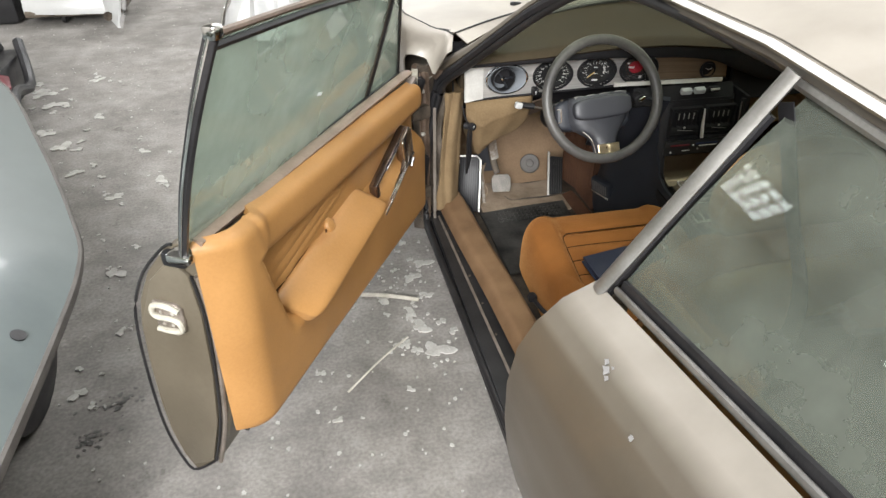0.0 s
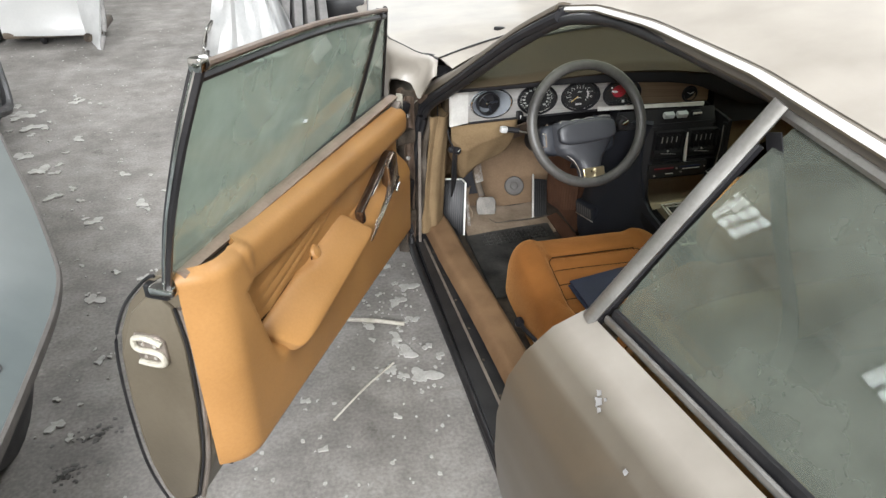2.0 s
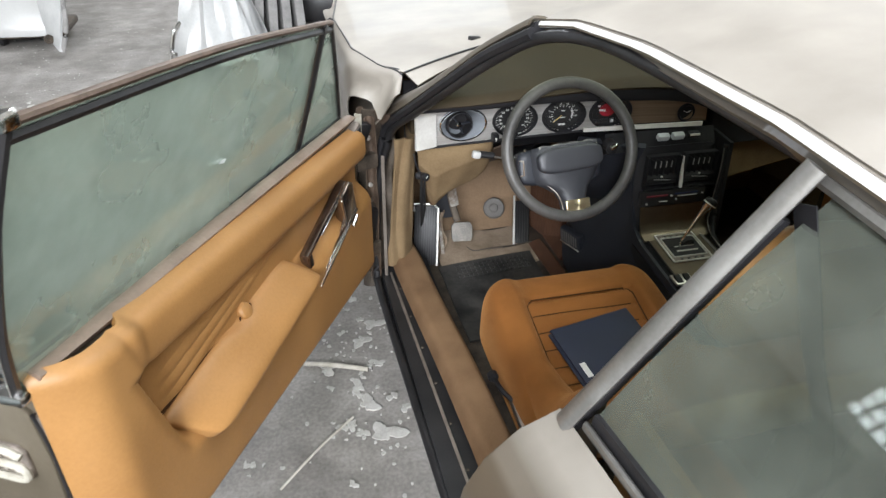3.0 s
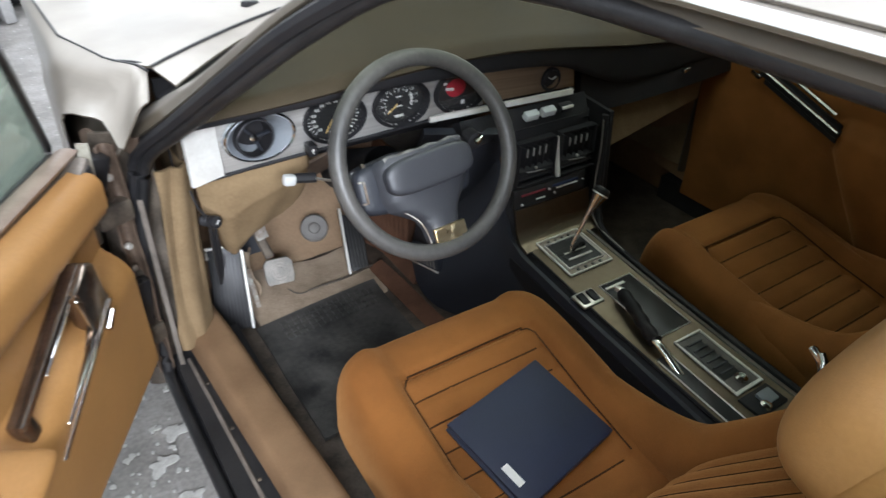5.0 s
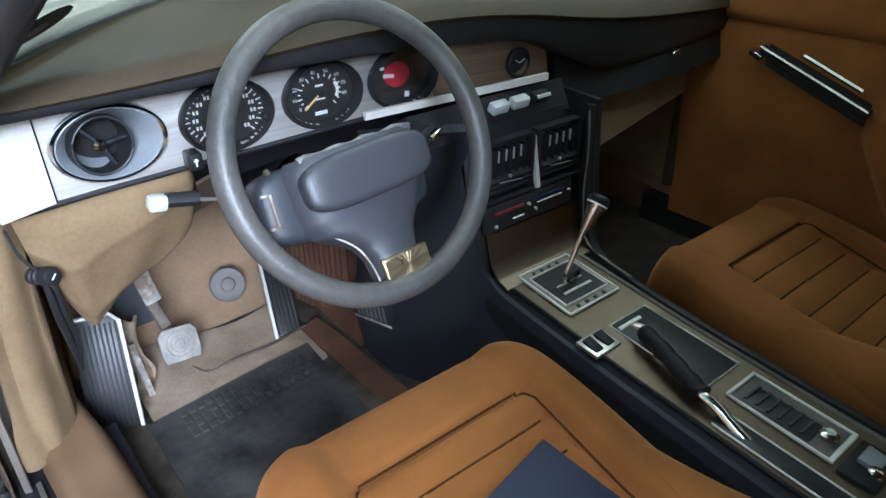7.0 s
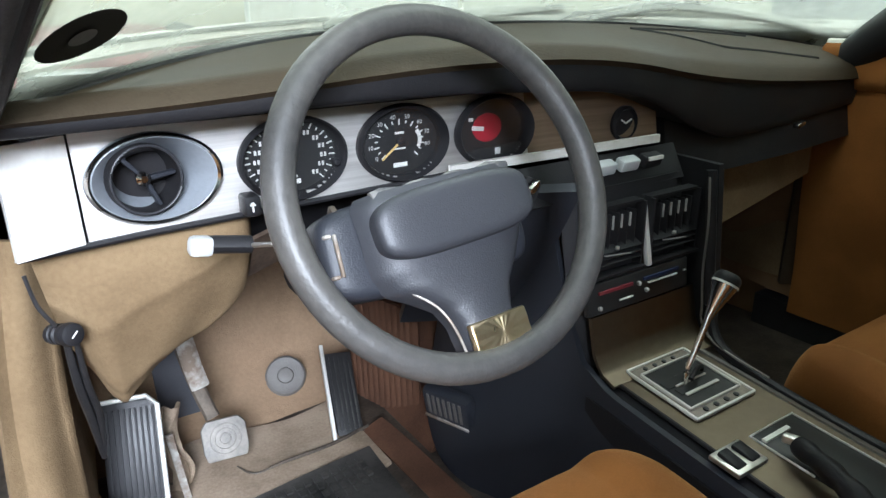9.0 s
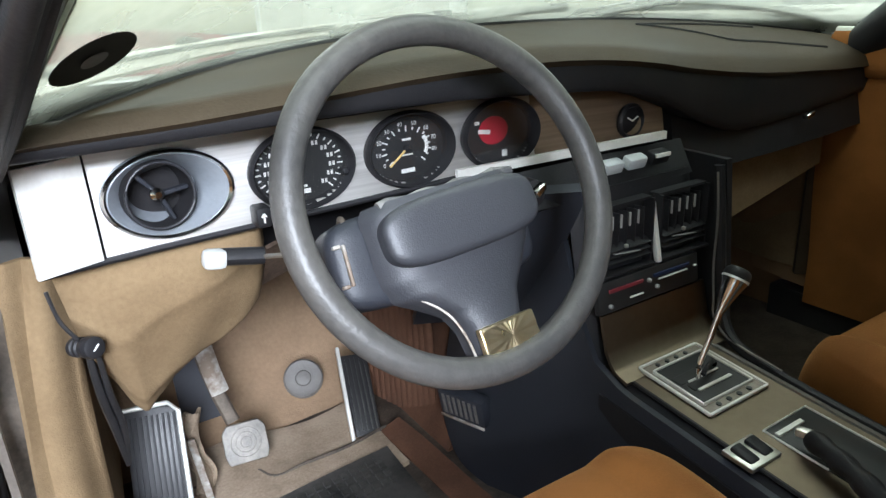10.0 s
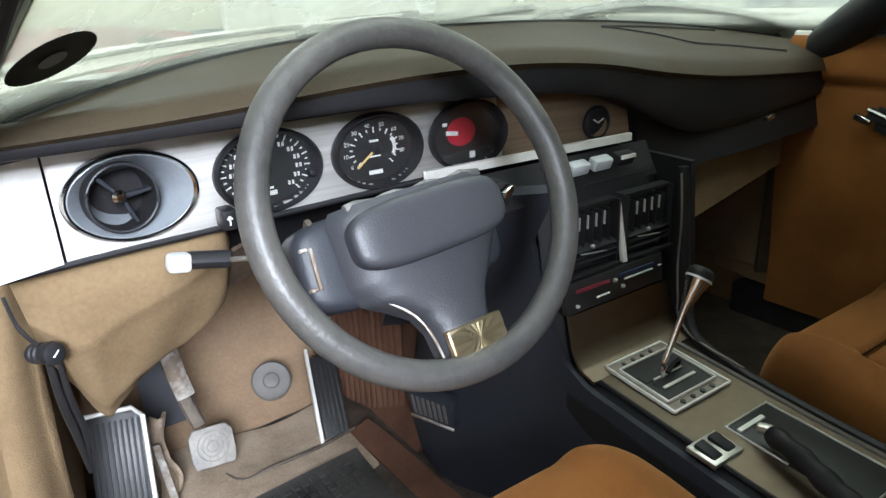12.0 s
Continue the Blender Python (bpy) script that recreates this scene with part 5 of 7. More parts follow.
    part("stack_border", tube(smooth_path([(1.250, 2.622, 0.70), (1.250, 2.610, 0.60), (1.246, 2.596, 0.50), (1.238, 2.575, 0.435), (1.226, 2.53, 0.402), (1.222, 2.40, 0.380), (1.222, 2.15, 0.360), (1.222, 1.90, 0.346)], 5), 0.010, 8, 0.009), M_BLACK, stack, "dark rounded stack border")
    part("border_bright", tube(smooth_path([(1.241, 2.618, 0.69), (1.241, 2.610, 0.61), (1.236, 2.606, 0.53), (1.231, 2.596, 0.47), (1.226, 2.588, 0.44), (1.222, 2.55, 0.412), (1.216, 2.45, 0.400)], 5), 0.0022, 6), M_PILLAR, stack)
    part("stack_cheek", slab(lambda u, v: (1.254 + 0.02 * v, 2.612 + 0.20 * v - 0.03 * (1 - u), 0.40 + 0.31 * u), 8, 4, 0.012), M_BLACK, stack)
    for i in range(2):
        x0 = 0.995 + 0.135 * i
        part("vent_box", join(box((x0 + 0.055, 2.650, 0.668), (0.118, 0.02, 0.004)), join(box((x0 + 0.055, 2.634, 0.560), (0.118, 0.02, 0.004)), join(
            box((x0 - 0.002, 2.642, 0.614), (0.004, 0.02, 0.108)), box((x0 + 0.112, 2.642, 0.614), (0.004, 0.02, 0.108))))), M_BLACK, stack)
        for j in range(5):
            part("vane", box((x0 + 0.018 + 0.019 * j, 2.646, 0.625), (0.002, 0.018, 0.062), pose(0, 0, 0, 0, 0, 12)), M_BLACK, stack)
        for j in range(3):
            part("slat", box((x0 + 0.055, 2.638, 0.580 + 0.010 * j), (0.106, 0.016, 0.002), pose(0, 0, 0, 25, 0, 0)), M_BLACK, stack)
        part("vane_tip", box((x0 + 0.05, 2.630, 0.602), (0.006, 0.006, 0.006), None, 0.001, 1), M_SATIN, stack)
        part("vane_edge", box((x0 + 0.055, 2.632, 0.590), (0.06, 0.003, 0.002), pose(0, 0, 0, 0, 6, 0)), M_CARD, stack)
        # pale slivers that paint the light caught by the vanes
        for j in range(4):
            part("vane_glint", box((x0 + 0.024 + 0.019 * j, 2.636, 0.643), (0.0022, 0.003, 0.022)), M_CARD, stack)
    part("centre_bar", box((1.121, 2.640, 0.608), (0.010, 0.010, 0.106), pose(0, 0, 0, -12, 0, 0), 0.002), M_BRIGHT, stack, "upright chrome bar")
    part("heater_panel", box((1.095, 2.625, 0.528), (0.235, 0.012, 0.052), pose(0, 0, 0, -8, 0, 0), 0.003), M_DIAL, stack, "black heater panel with coloured scales")
    for x, w, z, m_ in ((1.035, 0.075, 0.540, M_RED), (1.14, 0.085, 0.542, M_BLUETHING), (1.145, 0.07, 0.533, M_MARK), (1.06, 0.03, 0.518, M_MARK), (1.20, 0.006, 0.535, M_MARK)):
        part("scale_bar", box((x, 2.6165, z), (w, 0.003, 0.0022 if m_ is M_MARK else 0.005)), m_, stack)
    for x, z in ((1.085, 0.538), (1.105, 0.522), (1.0, 0.515)):
        part("slider_knob", box((x, 2.614, z), (0.007, 0.008, 0.007), None, 0.002, 1), M_CARD, stack)
    def foot(u, v):
        y = lerp_table([(0.0, 2.560), (0.25, 2.584), (0.36, 2.594), (0.48, 2.604), (1.0, 2.618)], u)
        z = lerp_table([(0.0, 0.408), (0.25, 0.416), (0.36, 0.426), (0.48, 0.442), (1.0, 0.500)], u)
        return (0.985 + 0.245 * v, y, z)
    part("stack_foot", slab(foot, 24, 12, -0.006), M_BRONZE, stack, "brushed bronze stack foot", 60)
    # glovebox side
    part("glovebox_lid", slab(lambda u, v: (1.262 + 0.70 * v, 2.722 + 0.02 * u - 0.018 * math.sin(v * math.pi), 0.655 + 0.065 * v * 0.4 + (lip_z(1.262 + 0.70 * v) - 0.03 - 0.655 - 0.026 * v) * u), 8, 24, -0.02), M_BLACK, dash, "dark glovebox lid")
    part("glovebox_lock", box((1.627, 2.698, 0.727), (0.026, 0.014, 0.010), pose(0, 0, 0, 0, -15, 0), 0.003), M_CHROME, dash)
    part("lower_shelf", slab(lambda u, v: (1.275 + 0.52 * v - 0.02 * u, 2.735 - 0.012 * u + 0.02 * v, 0.668 + 0.004 * v - (0.165 - 0.09 * v) * u), 8, 14, 0.01), M_TAN, dash, "tan lining under the glovebox")
    part("lower_lining", slab(lambda u, v: (1.27 + 0.68 * v, 2.77 + 0.12 * u, 0.645 - 0.10 * u + 0.02 * v), 6, 14, 0.01), M_BLACK, dash)
    part("dash_side_filler", box((0.272, 2.83, 0.79), (0.03, 0.06, 0.10), None, 0.010), M_PAD, dash)
    def on_top(x, y):
        base = shield_base((x - CX + 0.86) / 1.72)
        p = top((y - lip_y(x)) / (base.y - 0.012 - lip_y(x)), (x - 0.262) / (2 * CX - 0.524))
        return Vector(p) + Vector((0, 0, 0.0125))
    for pts in (((1.397, 2.955), (1.43, 2.915), (1.47, 2.865), (1.503, 2.815), (1.53, 2.803), (1.60, 2.790), (1.68, 2.772), (1.758, 2.755)), ((1.40, 2.957), (1.50, 2.945), (1.60, 2.925), (1.70, 2.895))):
        part("top_groove", tube(smooth_path([on_top(*p) for p in pts], 4), 0.0036, 6), M_BLACK, dash)
    part("dash_back", slab(lambda u, v: (0.27 + 1.68 * v, 2.97 + 0.02 * u, 0.60 + 0.25 * u * (1 if v < 0.6 else 0.55)), 3, 20, 0.01), M_BLACK, dash)


build_dashboard()


# ---- steering wheel and column ----
def build_wheel():
    rake, yaw = radians(26), radians(-0.9)
    nrm = Vector((math.sin(yaw) * math.cos(rake), -math.cos(yaw) * math.cos(rake), math.sin(rake)))
    ux = nrm.cross(Vector((0, 0, 1))).normalized() * -1
    uy = nrm.cross(ux)
    if uy.z < 0:
        uy = -uy
        ux = uy.cross(nrm)
    C = Vector((0.659, 2.513, 0.783))
    m = Matrix(((ux.x, uy.x, nrm.x, C.x), (ux.y, uy.y, nrm.y, C.y), (ux.z, uy.z, nrm.z, C.z), (0, 0, 0, 1)))
    R = 0.1865
    pts = [m @ Vector((R * math.cos(2 * math.pi * i / 72), R * math.sin(2 * math.pi * i / 72), 0)) for i in range(72)]
    wheel = part("steering_wheel", tube(pts, 0.0165, 16, closed=True, up=nrm), M_RIM, car, "worn grey two-spoke steering wheel", 60)
    # the broad hub pad with its downward spoke, swung to the right
    t = pose(0, -0.012, 0, 0, 0, 4)

    def hub(u, v):
        # a wide bar across the middle that narrows into the spoke
        y = 0.030 - 0.20 * u
        left = lerp_table([(-0.17, 0.036), (-0.125, 0.040), (-0.105, 0.050), (-0.088, 0.074), (-0.075, 0.096), (-0.055, 0.107), (0.02, 0.106), (0.03, 0.098)], y)
        right = lerp_table([(-0.17, 0.040), (-0.125, 0.044), (-0.10, 0.054), (-0.075, 0.076), (-0.05, 0.092), (0.0, 0.10), (0.02, 0.10), (0.03, 0.093)], y)
        s = 2 * v - 1
        z = -0.022 + 0.012 * max(0.0, u - 0.35) + 0.012 * math.cos(s * 1.4) - 0.022 * abs(s) ** 7 + 0.010 * sharp_bump(y + 0.01, 0.04)
        return m @ t @ Vector((s * (left if s < 0 else right), y, z))
    part("hub_pad", slab(hub, 50, 36, 0.04), M_HUB, wheel, "grey padded hub and spoke", 50)
    part("hub_boss", pillow(0.098, 0.036, 0.013, m @ t @ pose(0.001, -0.011, -0.008, 0, 0, 1), 7, None, 32, 0.0, 3.5), M_HUB, wheel, "", 60)
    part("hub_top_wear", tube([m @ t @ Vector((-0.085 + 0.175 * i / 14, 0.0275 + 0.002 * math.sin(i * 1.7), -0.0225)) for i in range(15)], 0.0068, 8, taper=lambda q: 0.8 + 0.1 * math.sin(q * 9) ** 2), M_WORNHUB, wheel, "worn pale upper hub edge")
    badge = part("wheel_badge", box((0.004, -0.146, -0.004), (0.072, 0.036, 0.010), None, 0.002), M_GOLD, wheel, "brushed gold spoke badge")
    badge.data.transform(m @ t)
    fan = bmesh.new()
    cv = fan.verts.new((0.004, -0.146, 0.0036))
    rim = []
    for i in range(32):
        a = 2 * math.pi * i / 32
        q = 1 / max(abs(math.cos(a)) / 0.034, abs(math.sin(a)) / 0.0155)
        rim.append(fan.verts.new((0.004 + q * math.cos(a), -0.146 + q * math.sin(a), 0.0026 + (0.0007 if i % 2 else 0))))
    for i in range(32):
        fan.faces.new((cv, rim[i], rim[(i + 1) % 32]))
    fan.transform(m @ t)
    part("badge_face", fan, M_GOLD, badge, "", 5)
    part("spoke_edge", tube(smooth_path([m @ t @ Vector(p) for p in ((-0.078, -0.074, -0.022), (-0.052, -0.10, -0.018), (-0.041, -0.13, -0.014), (-0.038, -0.172, -0.010))], 5), 0.0015, 6), M_WORNMETAL, wheel)
    # column shroud: a broad moulded box behind the hub, with a switch plate on its end
    part("column_shroud", pillow(0.128, 0.052, 0.05, m @ pose(-0.018, -0.042, -0.085), 9, None, 24, 0.03, 5), M_NAVY, wheel, "dark moulded column shroud", 60)
    part("shroud_body", lathe([(0.05, -0.24), (0.062, -0.16), (0.064, -0.09), (0.05, -0.08)], 26, m @ pose(0, -0.04, 0), None, 1.3, 0.85), M_NAVY, wheel)
    part("column_tube", lathe([(0.05, -0.22), (0.05, -0.50)], 16, m @ pose(0, -0.02, 0)), M_BLACK, wheel)
    part("shroud_clip", join(box((-0.136, -0.02, -0.045), (0.008, 0.004, 0.02), None, 0.001, 1), join(box((-0.136, -0.062, -0.045), (0.008, 0.004, 0.02), None, 0.001, 1), box((-0.130, -0.041, -0.034), (0.004, 0.044, 0.004), None, 0.001, 1))), M_WORNMETAL, wheel, "bright clip on the shroud end").data.transform(m)
    # stalks and key
    st = part("indicator_stalk", tube([m @ Vector((-0.09, -0.01, -0.09)), m @ Vector((-0.155, -0.012, -0.095)), (0.478, 2.655, 0.716)], 0.003, 8), M_SATIN, wheel)
    part("stalk_tip", tube([(0.482, 2.657, 0.716), (0.445, 2.662, 0.722), (0.425, 2.664, 0.724)], 0.011, 10, 0.010), M_BLACK, wheel)
    part("stalk_cap", box((0.428, 2.660, 0.724), (0.026, 0.02, 0.022), pose(0, 0, 0, 0, 10, 0), 0.006), M_SHEET, wheel, "white stalk end")
    part("key", box((0.842, 2.600, 0.738), (0.024, 0.012, 0.012), pose(0, 0, 0, 0, -20, 20), 0.003), M_CHROME, wheel, "key in the ignition")
    part("ignition_barrel", lathe([(0.020, 0), (0.020, 0.03), (0.012, 0.034)], 16, pose(0.845, 2.645, 0.728, 90, 0, 0)), M_BLACK, wheel)
    part("shroud_switch", box(m @ Vector((-0.118, 0.0, -0.06)), (0.008, 0.012, 0.03), pose(0, 0, 0, 26, 0, 0), 0.003), M_STEEL, wheel)


build_wheel()


# ---- cabin floor, footwell, trim ----
def build_floor():
    part("floor_carpet", slab(lambda u, v: (0.30 + (2 * CX - 0.60) * v, 3.22 - 2.5 * u, 0.118 + 0.006 * math.sin(9 * u + 7 * v)), 24, 24, 0.01), M_DIRTCARPET, car, "dirty brown cabin carpet")

    def toe(u, v):
        x = 0.28 + 0.74 * v
        y = lerp_table([(0, 3.17), (0.35, 3.33), (0.7, 3.42), (1, 3.40)], u)
        z = lerp_table([(0, 0.112), (0.35, 0.19), (0.7, 0.42), (1, 0.72)], u)
        return (x, y + 0.006 * math.sin(12 * v + 5 * u), z)
    part("toe_board", slab(toe, 24, 16, 0.01), M_TOE, car, "tan-brown carpeted toe board")
    part("side_lining", slab(lambda u, v: (1.955 + 0.01 * u, 2.72 + 0.66 * v, 0.11 + 0.66 * u), 6, 6, 0.02), M_CARPET, car)
    part("bulkhead", slab(lambda u, v: (1.20 + 0.82 * v, 3.30 + 0.05 * u, 0.11 + 0.62 * u), 6, 10, 0.01), M_CARPET, car)
    # loose flap of carpet, mat
    part("carpet_flap", slab(lambda u, v: (0.40 + 0.375 * v, 2.90 + 0.27 * u + 0.012 * math.sin(v * 7), 0.136 + 0.004 * math.sin(6 * v)), 8, 20, 0.008), M_DIRTCARPET, car, "loose dirty carpet edge")
    part("carpet_binding", tube(smooth_path([(0.405, 3.075, 0.143), (0.47, 3.048, 0.143), (0.515, 3.060, 0.144), (0.535, 3.022, 0.146), (0.555, 3.012, 0.145), (0.60, 3.018, 0.145), (0.70, 3.020, 0.144), (0.79, 3.035, 0.145)], 5), 0.0036, 6), M_STEEL, car)
    mt = bmesh.new()
    slab(lambda u, v: (0.385 + 0.375 * v - 0.02 * u * v, 2.935 - 0.44 * u + 0.035 * v, 0.146 + 0.003 * math.sin(8 * u + 3 * v)), 14, 14, 0.008, mt)
    for i in range(16):
        for j in range(4):
            box((0.45 + 0.018 * i, 2.915 - 0.022 * j + 0.032 * i / 22, 0.1505), (0.011, 0.014, 0.005), None, 0, 1, mt)
    part("floor_mat", mt, M_MAT, car, "worn black rubber floor mat")
    part("carpet_border", slab(lambda u, v: (0.775 + 0.050 * v + 0.03 * u, 3.04 - 0.55 * u, 0.134 + 0.016 * v + 0.003 * math.sin(9 * u)), 20, 6, 0.008), M_REDCARPET, car, "brown carpet edge beside the tunnel")
    # torn padding and the dark sheet between the pedals
    part("damping_sheet", slab(lambda u, v: (0.425 + 0.085 * v, 3.20 + 0.03 * u, 0.20 + 0.20 * u), 8, 6, 0.006), M_HUB, car, "dark grey damping sheet")
    part("torn_padding", slab(lambda u, v: (0.402 + 0.036 * v + 0.010 * math.sin(u * 7), 3.045 + 0.05 * u + 0.010 * math.sin(v * 9 + u * 5), 0.15 + 0.14 * u), 18, 8, 0.006), M_DIRTCARPET, car, "crumpled pale torn padding", 70)
    # kick panels and the sagging lining under the dash
    def kick(u, v):
        y = 2.80 + 0.40 * v
        z = 0.27 + 0.46 * u
        return (0.285 - 0.04 * u + 0.03 * v + 0.012 * math.sin(7 * v + 2 * u) - 0.015 * math.sin(u * math.pi), y, z)
    part("kick_panel", slab(lambda u, v: mx_(kick(u, v)), 14, 12, 0.012), M_TAN, car, "tan felt kick panel")
    def side_cloth(u, v):
        low = [(0.183, 2.842), (0.205, 2.838), (0.232, 2.845), (0.262, 2.872), (0.280, 2.94), (0.288, 3.05), (0.305, 3.20)]
        i = v * 6
        k = min(int(i), 5)
        x = low[k][0] + (low[k + 1][0] - low[k][0]) * (i - k)
        y = low[k][1] + (low[k + 1][1] - low[k][1]) * (i - k)
        x += u * lerp_table([(0.0, 0.034), (0.45, 0.028), (0.7, -0.01), (1.0, -0.035)], v)
        fold = 0.006 * math.sin(v * 21 + 2.5 * math.sin(u * 3)) + 0.005 * math.sin(v * 9 + u * 4)
        return (x - 0.3 * fold, y - fold, 0.25 + 0.465 * u)
    part("side_cloth", slab(side_cloth, 24, 36, 0.008), M_TAN, car, "loose tan felt on the post and kick side", 60)

    def lining(u, v):
        # a sagging pouch that hangs from under the panel, lower towards the post
        x = 0.270 + 0.262 * v
        low = lerp_table([(0.0, 0.56), (0.10, 0.50), (0.16, 0.455), (0.22, 0.435), (0.28, 0.455), (0.40, 0.488), (0.55, 0.508), (0.68, 0.522), (0.82, 0.550), (0.94, 0.578), (1.0, 0.60)], v)
        z = 0.714 + (low - 0.714) * u
        belly = math.sin(math.pi * u ** 0.75) * math.sin(math.pi * (0.12 + 0.80 * v))
        y = 2.770 + 0.062 * u - 0.034 * belly + 0.07 * max(0.0, (u - 0.80) / 0.20) ** 2
        y += 0.004 * math.sin(15 * v + 6 * u) * u + 0.006 * sharp_bump(u - 0.80 - 0.12 * v, 0.035) * (v < 0.75) - 0.003 * sharp_bump(u - 0.42 + 0.2 * v, 0.05)
        y += 0.05 * max(0.0, (v - 0.90) / 0.10) ** 2
        return (x + 0.020 * u * (1 - v), y, z)
    part("dash_lining", slab(lining, 48, 48, 0.006), M_TAN, car, "sagging tan felt lining under the dash", 60)
    km = pose(0.284, 2.770, 0.614, 78, 0, 28)
    knob = part("lining_knob", lathe([(0.006, -0.02), (0.012, -0.016), (0.0125, -0.008), (0.010, -0.006), (0.0125, -0.003), (0.0125, 0.002), (0.010, 0.004), (0.0125, 0.008), (0.0140, 0.018), (0.0128, 0.026), (0.008, 0.028)], 22, km), M_BLACK, car, "ribbed black bonnet release knob")
    part("knob_mark", box((0.0, 0.0, 0.0284), (0.010, 0.0016, 0.001), pose(0, 0, 0, 0, 0, 35)), M_MARK, knob).data.transform(km)
    for dx, r in ((0.0, 0.0060), (0.010, 0.0045)):
        part("lining_cord", tube(smooth_path([(0.288 + dx, 2.782, 0.600), (0.291 + dx, 2.800, 0.53), (0.298 + dx, 2.828, 0.46), (0.304, 2.86, 0.38)], 6), r, 8, r * 0.7, up=(0, -1, 0.2), taper=lambda q: 0.5 + 0.5 * math.sin(0.3 + q * 2.6)), M_RUBBER, car, "dark twisted cord under the knob")
    part("lining_cord", tube(smooth_path([(0.262, 2.775, 0.69), (0.268, 2.766, 0.655), (0.281, 2.764, 0.628)], 5), 0.0026, 6), M_RUBBER, car)
    part("column_bracket", slab(lambda u, v: (0.525 + 0.06 * v, 2.79 + 0.05 * u, 0.675 - 0.07 * u + 0.018 * v), 6, 6, 0.006), M_FRAME, car, "brown column bracket")
    # pedals
    pm = pose(0.514, 3.085, 0.195, 62, 0, -8)
    pd = part("brake_pedal", prism([(-0.036, -0.038), (0.036, -0.038), (0.041, -0.02), (0.041, 0.024), (0.030, 0.038), (-0.030, 0.038), (-0.041, 0.024), (-0.041, -0.02)], 0.014, pm, 0.004), M_PEDAL, car, "worn grey brake pedal")
    for r in (0.010, 0.019, 0.028):
        part("pad_ring", tube([pm @ Vector((r * math.cos(2 * math.pi * i / 24), r * math.sin(2 * math.pi * i / 24), 0.015)) for i in range(24)], 0.0016, 6, closed=True), M_PEDAL, pd)
    part("pedal_arm", tube(smooth_path([(0.505, 3.12, 0.225), (0.487, 3.145, 0.30), (0.472, 3.16, 0.40), (0.468, 3.15, 0.52)], 5), 0.014, 8, 0.007, up=(0, -1, 0.1)), M_STEEL, pd)
    part("pedal_stem", tube([(0.490, 3.112, 0.300), (0.482, 3.118, 0.345), (0.472, 3.128, 0.425)], 0.017, 8, 0.005, up=(0, -1, 0.1)), M_WORNMETAL, pd, "worn pale pedal arm")
    part("foot_button", lathe([(0.040, 0), (0.044, 0.004), (0.044, 0.012), (0.040, 0.016), (0.034, 0.014), (0.018, 0.015), (0.016, 0.019), (0.006, 0.021)], 36, pose(0.698, 3.252, 0.186, 52, 0, -18)), M_PUMP, car, "round rubber foot pump")
    ay = Vector((0.050, 0.165, 0.118)).normalized()
    ax_ = Vector((0.96, -0.25, -0.05))
    ax_ = (ax_ - ay * ax_.dot(ay)).normalized()
    az = ax_.cross(ay)
    am = Matrix(((ax_.x, ay.x, az.x, 0.782), (ax_.y, ay.y, az.y, 3.110), (ax_.z, ay.z, az.z, 0.185), (0, 0, 0, 1)))
    ac = part("accelerator", prism([(-0.035, -0.095), (0.018, -0.095), (0.020, 0.095), (-0.038, 0.095)], 0.012, am, 0.003), M_RUBBER, car, "black ribbed accelerator with a bright edge")
    part("pedal_edge", box((-0.042, 0.004, 0.008), (0.008, 0.225, 0.014), None, 0.002), M_BRIGHT, ac, "bright pedal edge").data.transform(am)
    for i in range(5):
        part("rib", box((-0.028 + 0.010 * i, 0, 0.013), (0.003, 0.17, 0.004)), M_MAT, ac).data.transform(am)
    # wide black parking pedal beside the kick panel
    fm = Matrix.Translation((0.352, 3.0, 0.255)) @ pose(0, 0, 0, 68, 0, -18)
    fp = part("parking_pedal", prism([(-0.045, -0.115), (0.045, -0.115), (0.040, 0.10), (0.028, 0.112), (-0.045, 0.112)], 0.014, fm, 0.004), M_RUBBER, car, "black ribbed pedal pad with a bright rim")
    for i in range(9):
        part("pad_rib", box((-0.036 + 0.0088 * i, -0.004, 0.0148), (0.0036, 0.205, 0.003)), M_BLACK, fp).data.transform(fm)
    part("pad_rim", tube([fm @ Vector(p) for p in ((-0.046, 0.085, 0.015), (-0.046, 0.112, 0.015), (0.026, 0.115, 0.015), (0.042, 0.10, 0.015), (0.046, -0.115, 0.015))], 0.0042, 6), M_BRIGHT, fp, "bright pad rim")
    part("pedal_stop", slab(lambda u, v: (0.418 + 0.012 * v - 0.012 * u, 3.02 + 0.02 * u, 0.14 + 0.13 * u), 6, 2, 0.006), M_WORNMETAL, car, "pale metal pedal stop")
    # tunnel side, footwell vent
    part("tunnel_side", slab(lambda u, v: (0.925 - 0.075 * (1 - u) ** 2 + 0.04 * u, 2.90 + 0.44 * v, 0.115 + 0.30 * u), 12, 20, 0.01), M_REDCARPET, car, "carpeted tunnel side")

    def flank(u, v):
        y = 1.95 + 1.03 * v
        top = lerp_table([(1.9, 0.345), (2.3, 0.372), (2.56, 0.398), (2.63, 0.43), (2.70, 0.62), (2.98, 0.68)], y)
        low = lerp_table([(1.9, 0.12), (2.72, 0.12), (2.86, 0.145), (2.98, 0.20)], y)
        z = low + (top - low) * u
        out = 0.10 * sharp_bump(y - 2.84, 0.19) * (1 - u) ** 1.5 + 0.018 * (1 - u)
        return (0.972 - out, y, z)
    part("console_flank", slab(flank, 20, 40, 0.012), M_NAVY, car, "dark moulded console side")
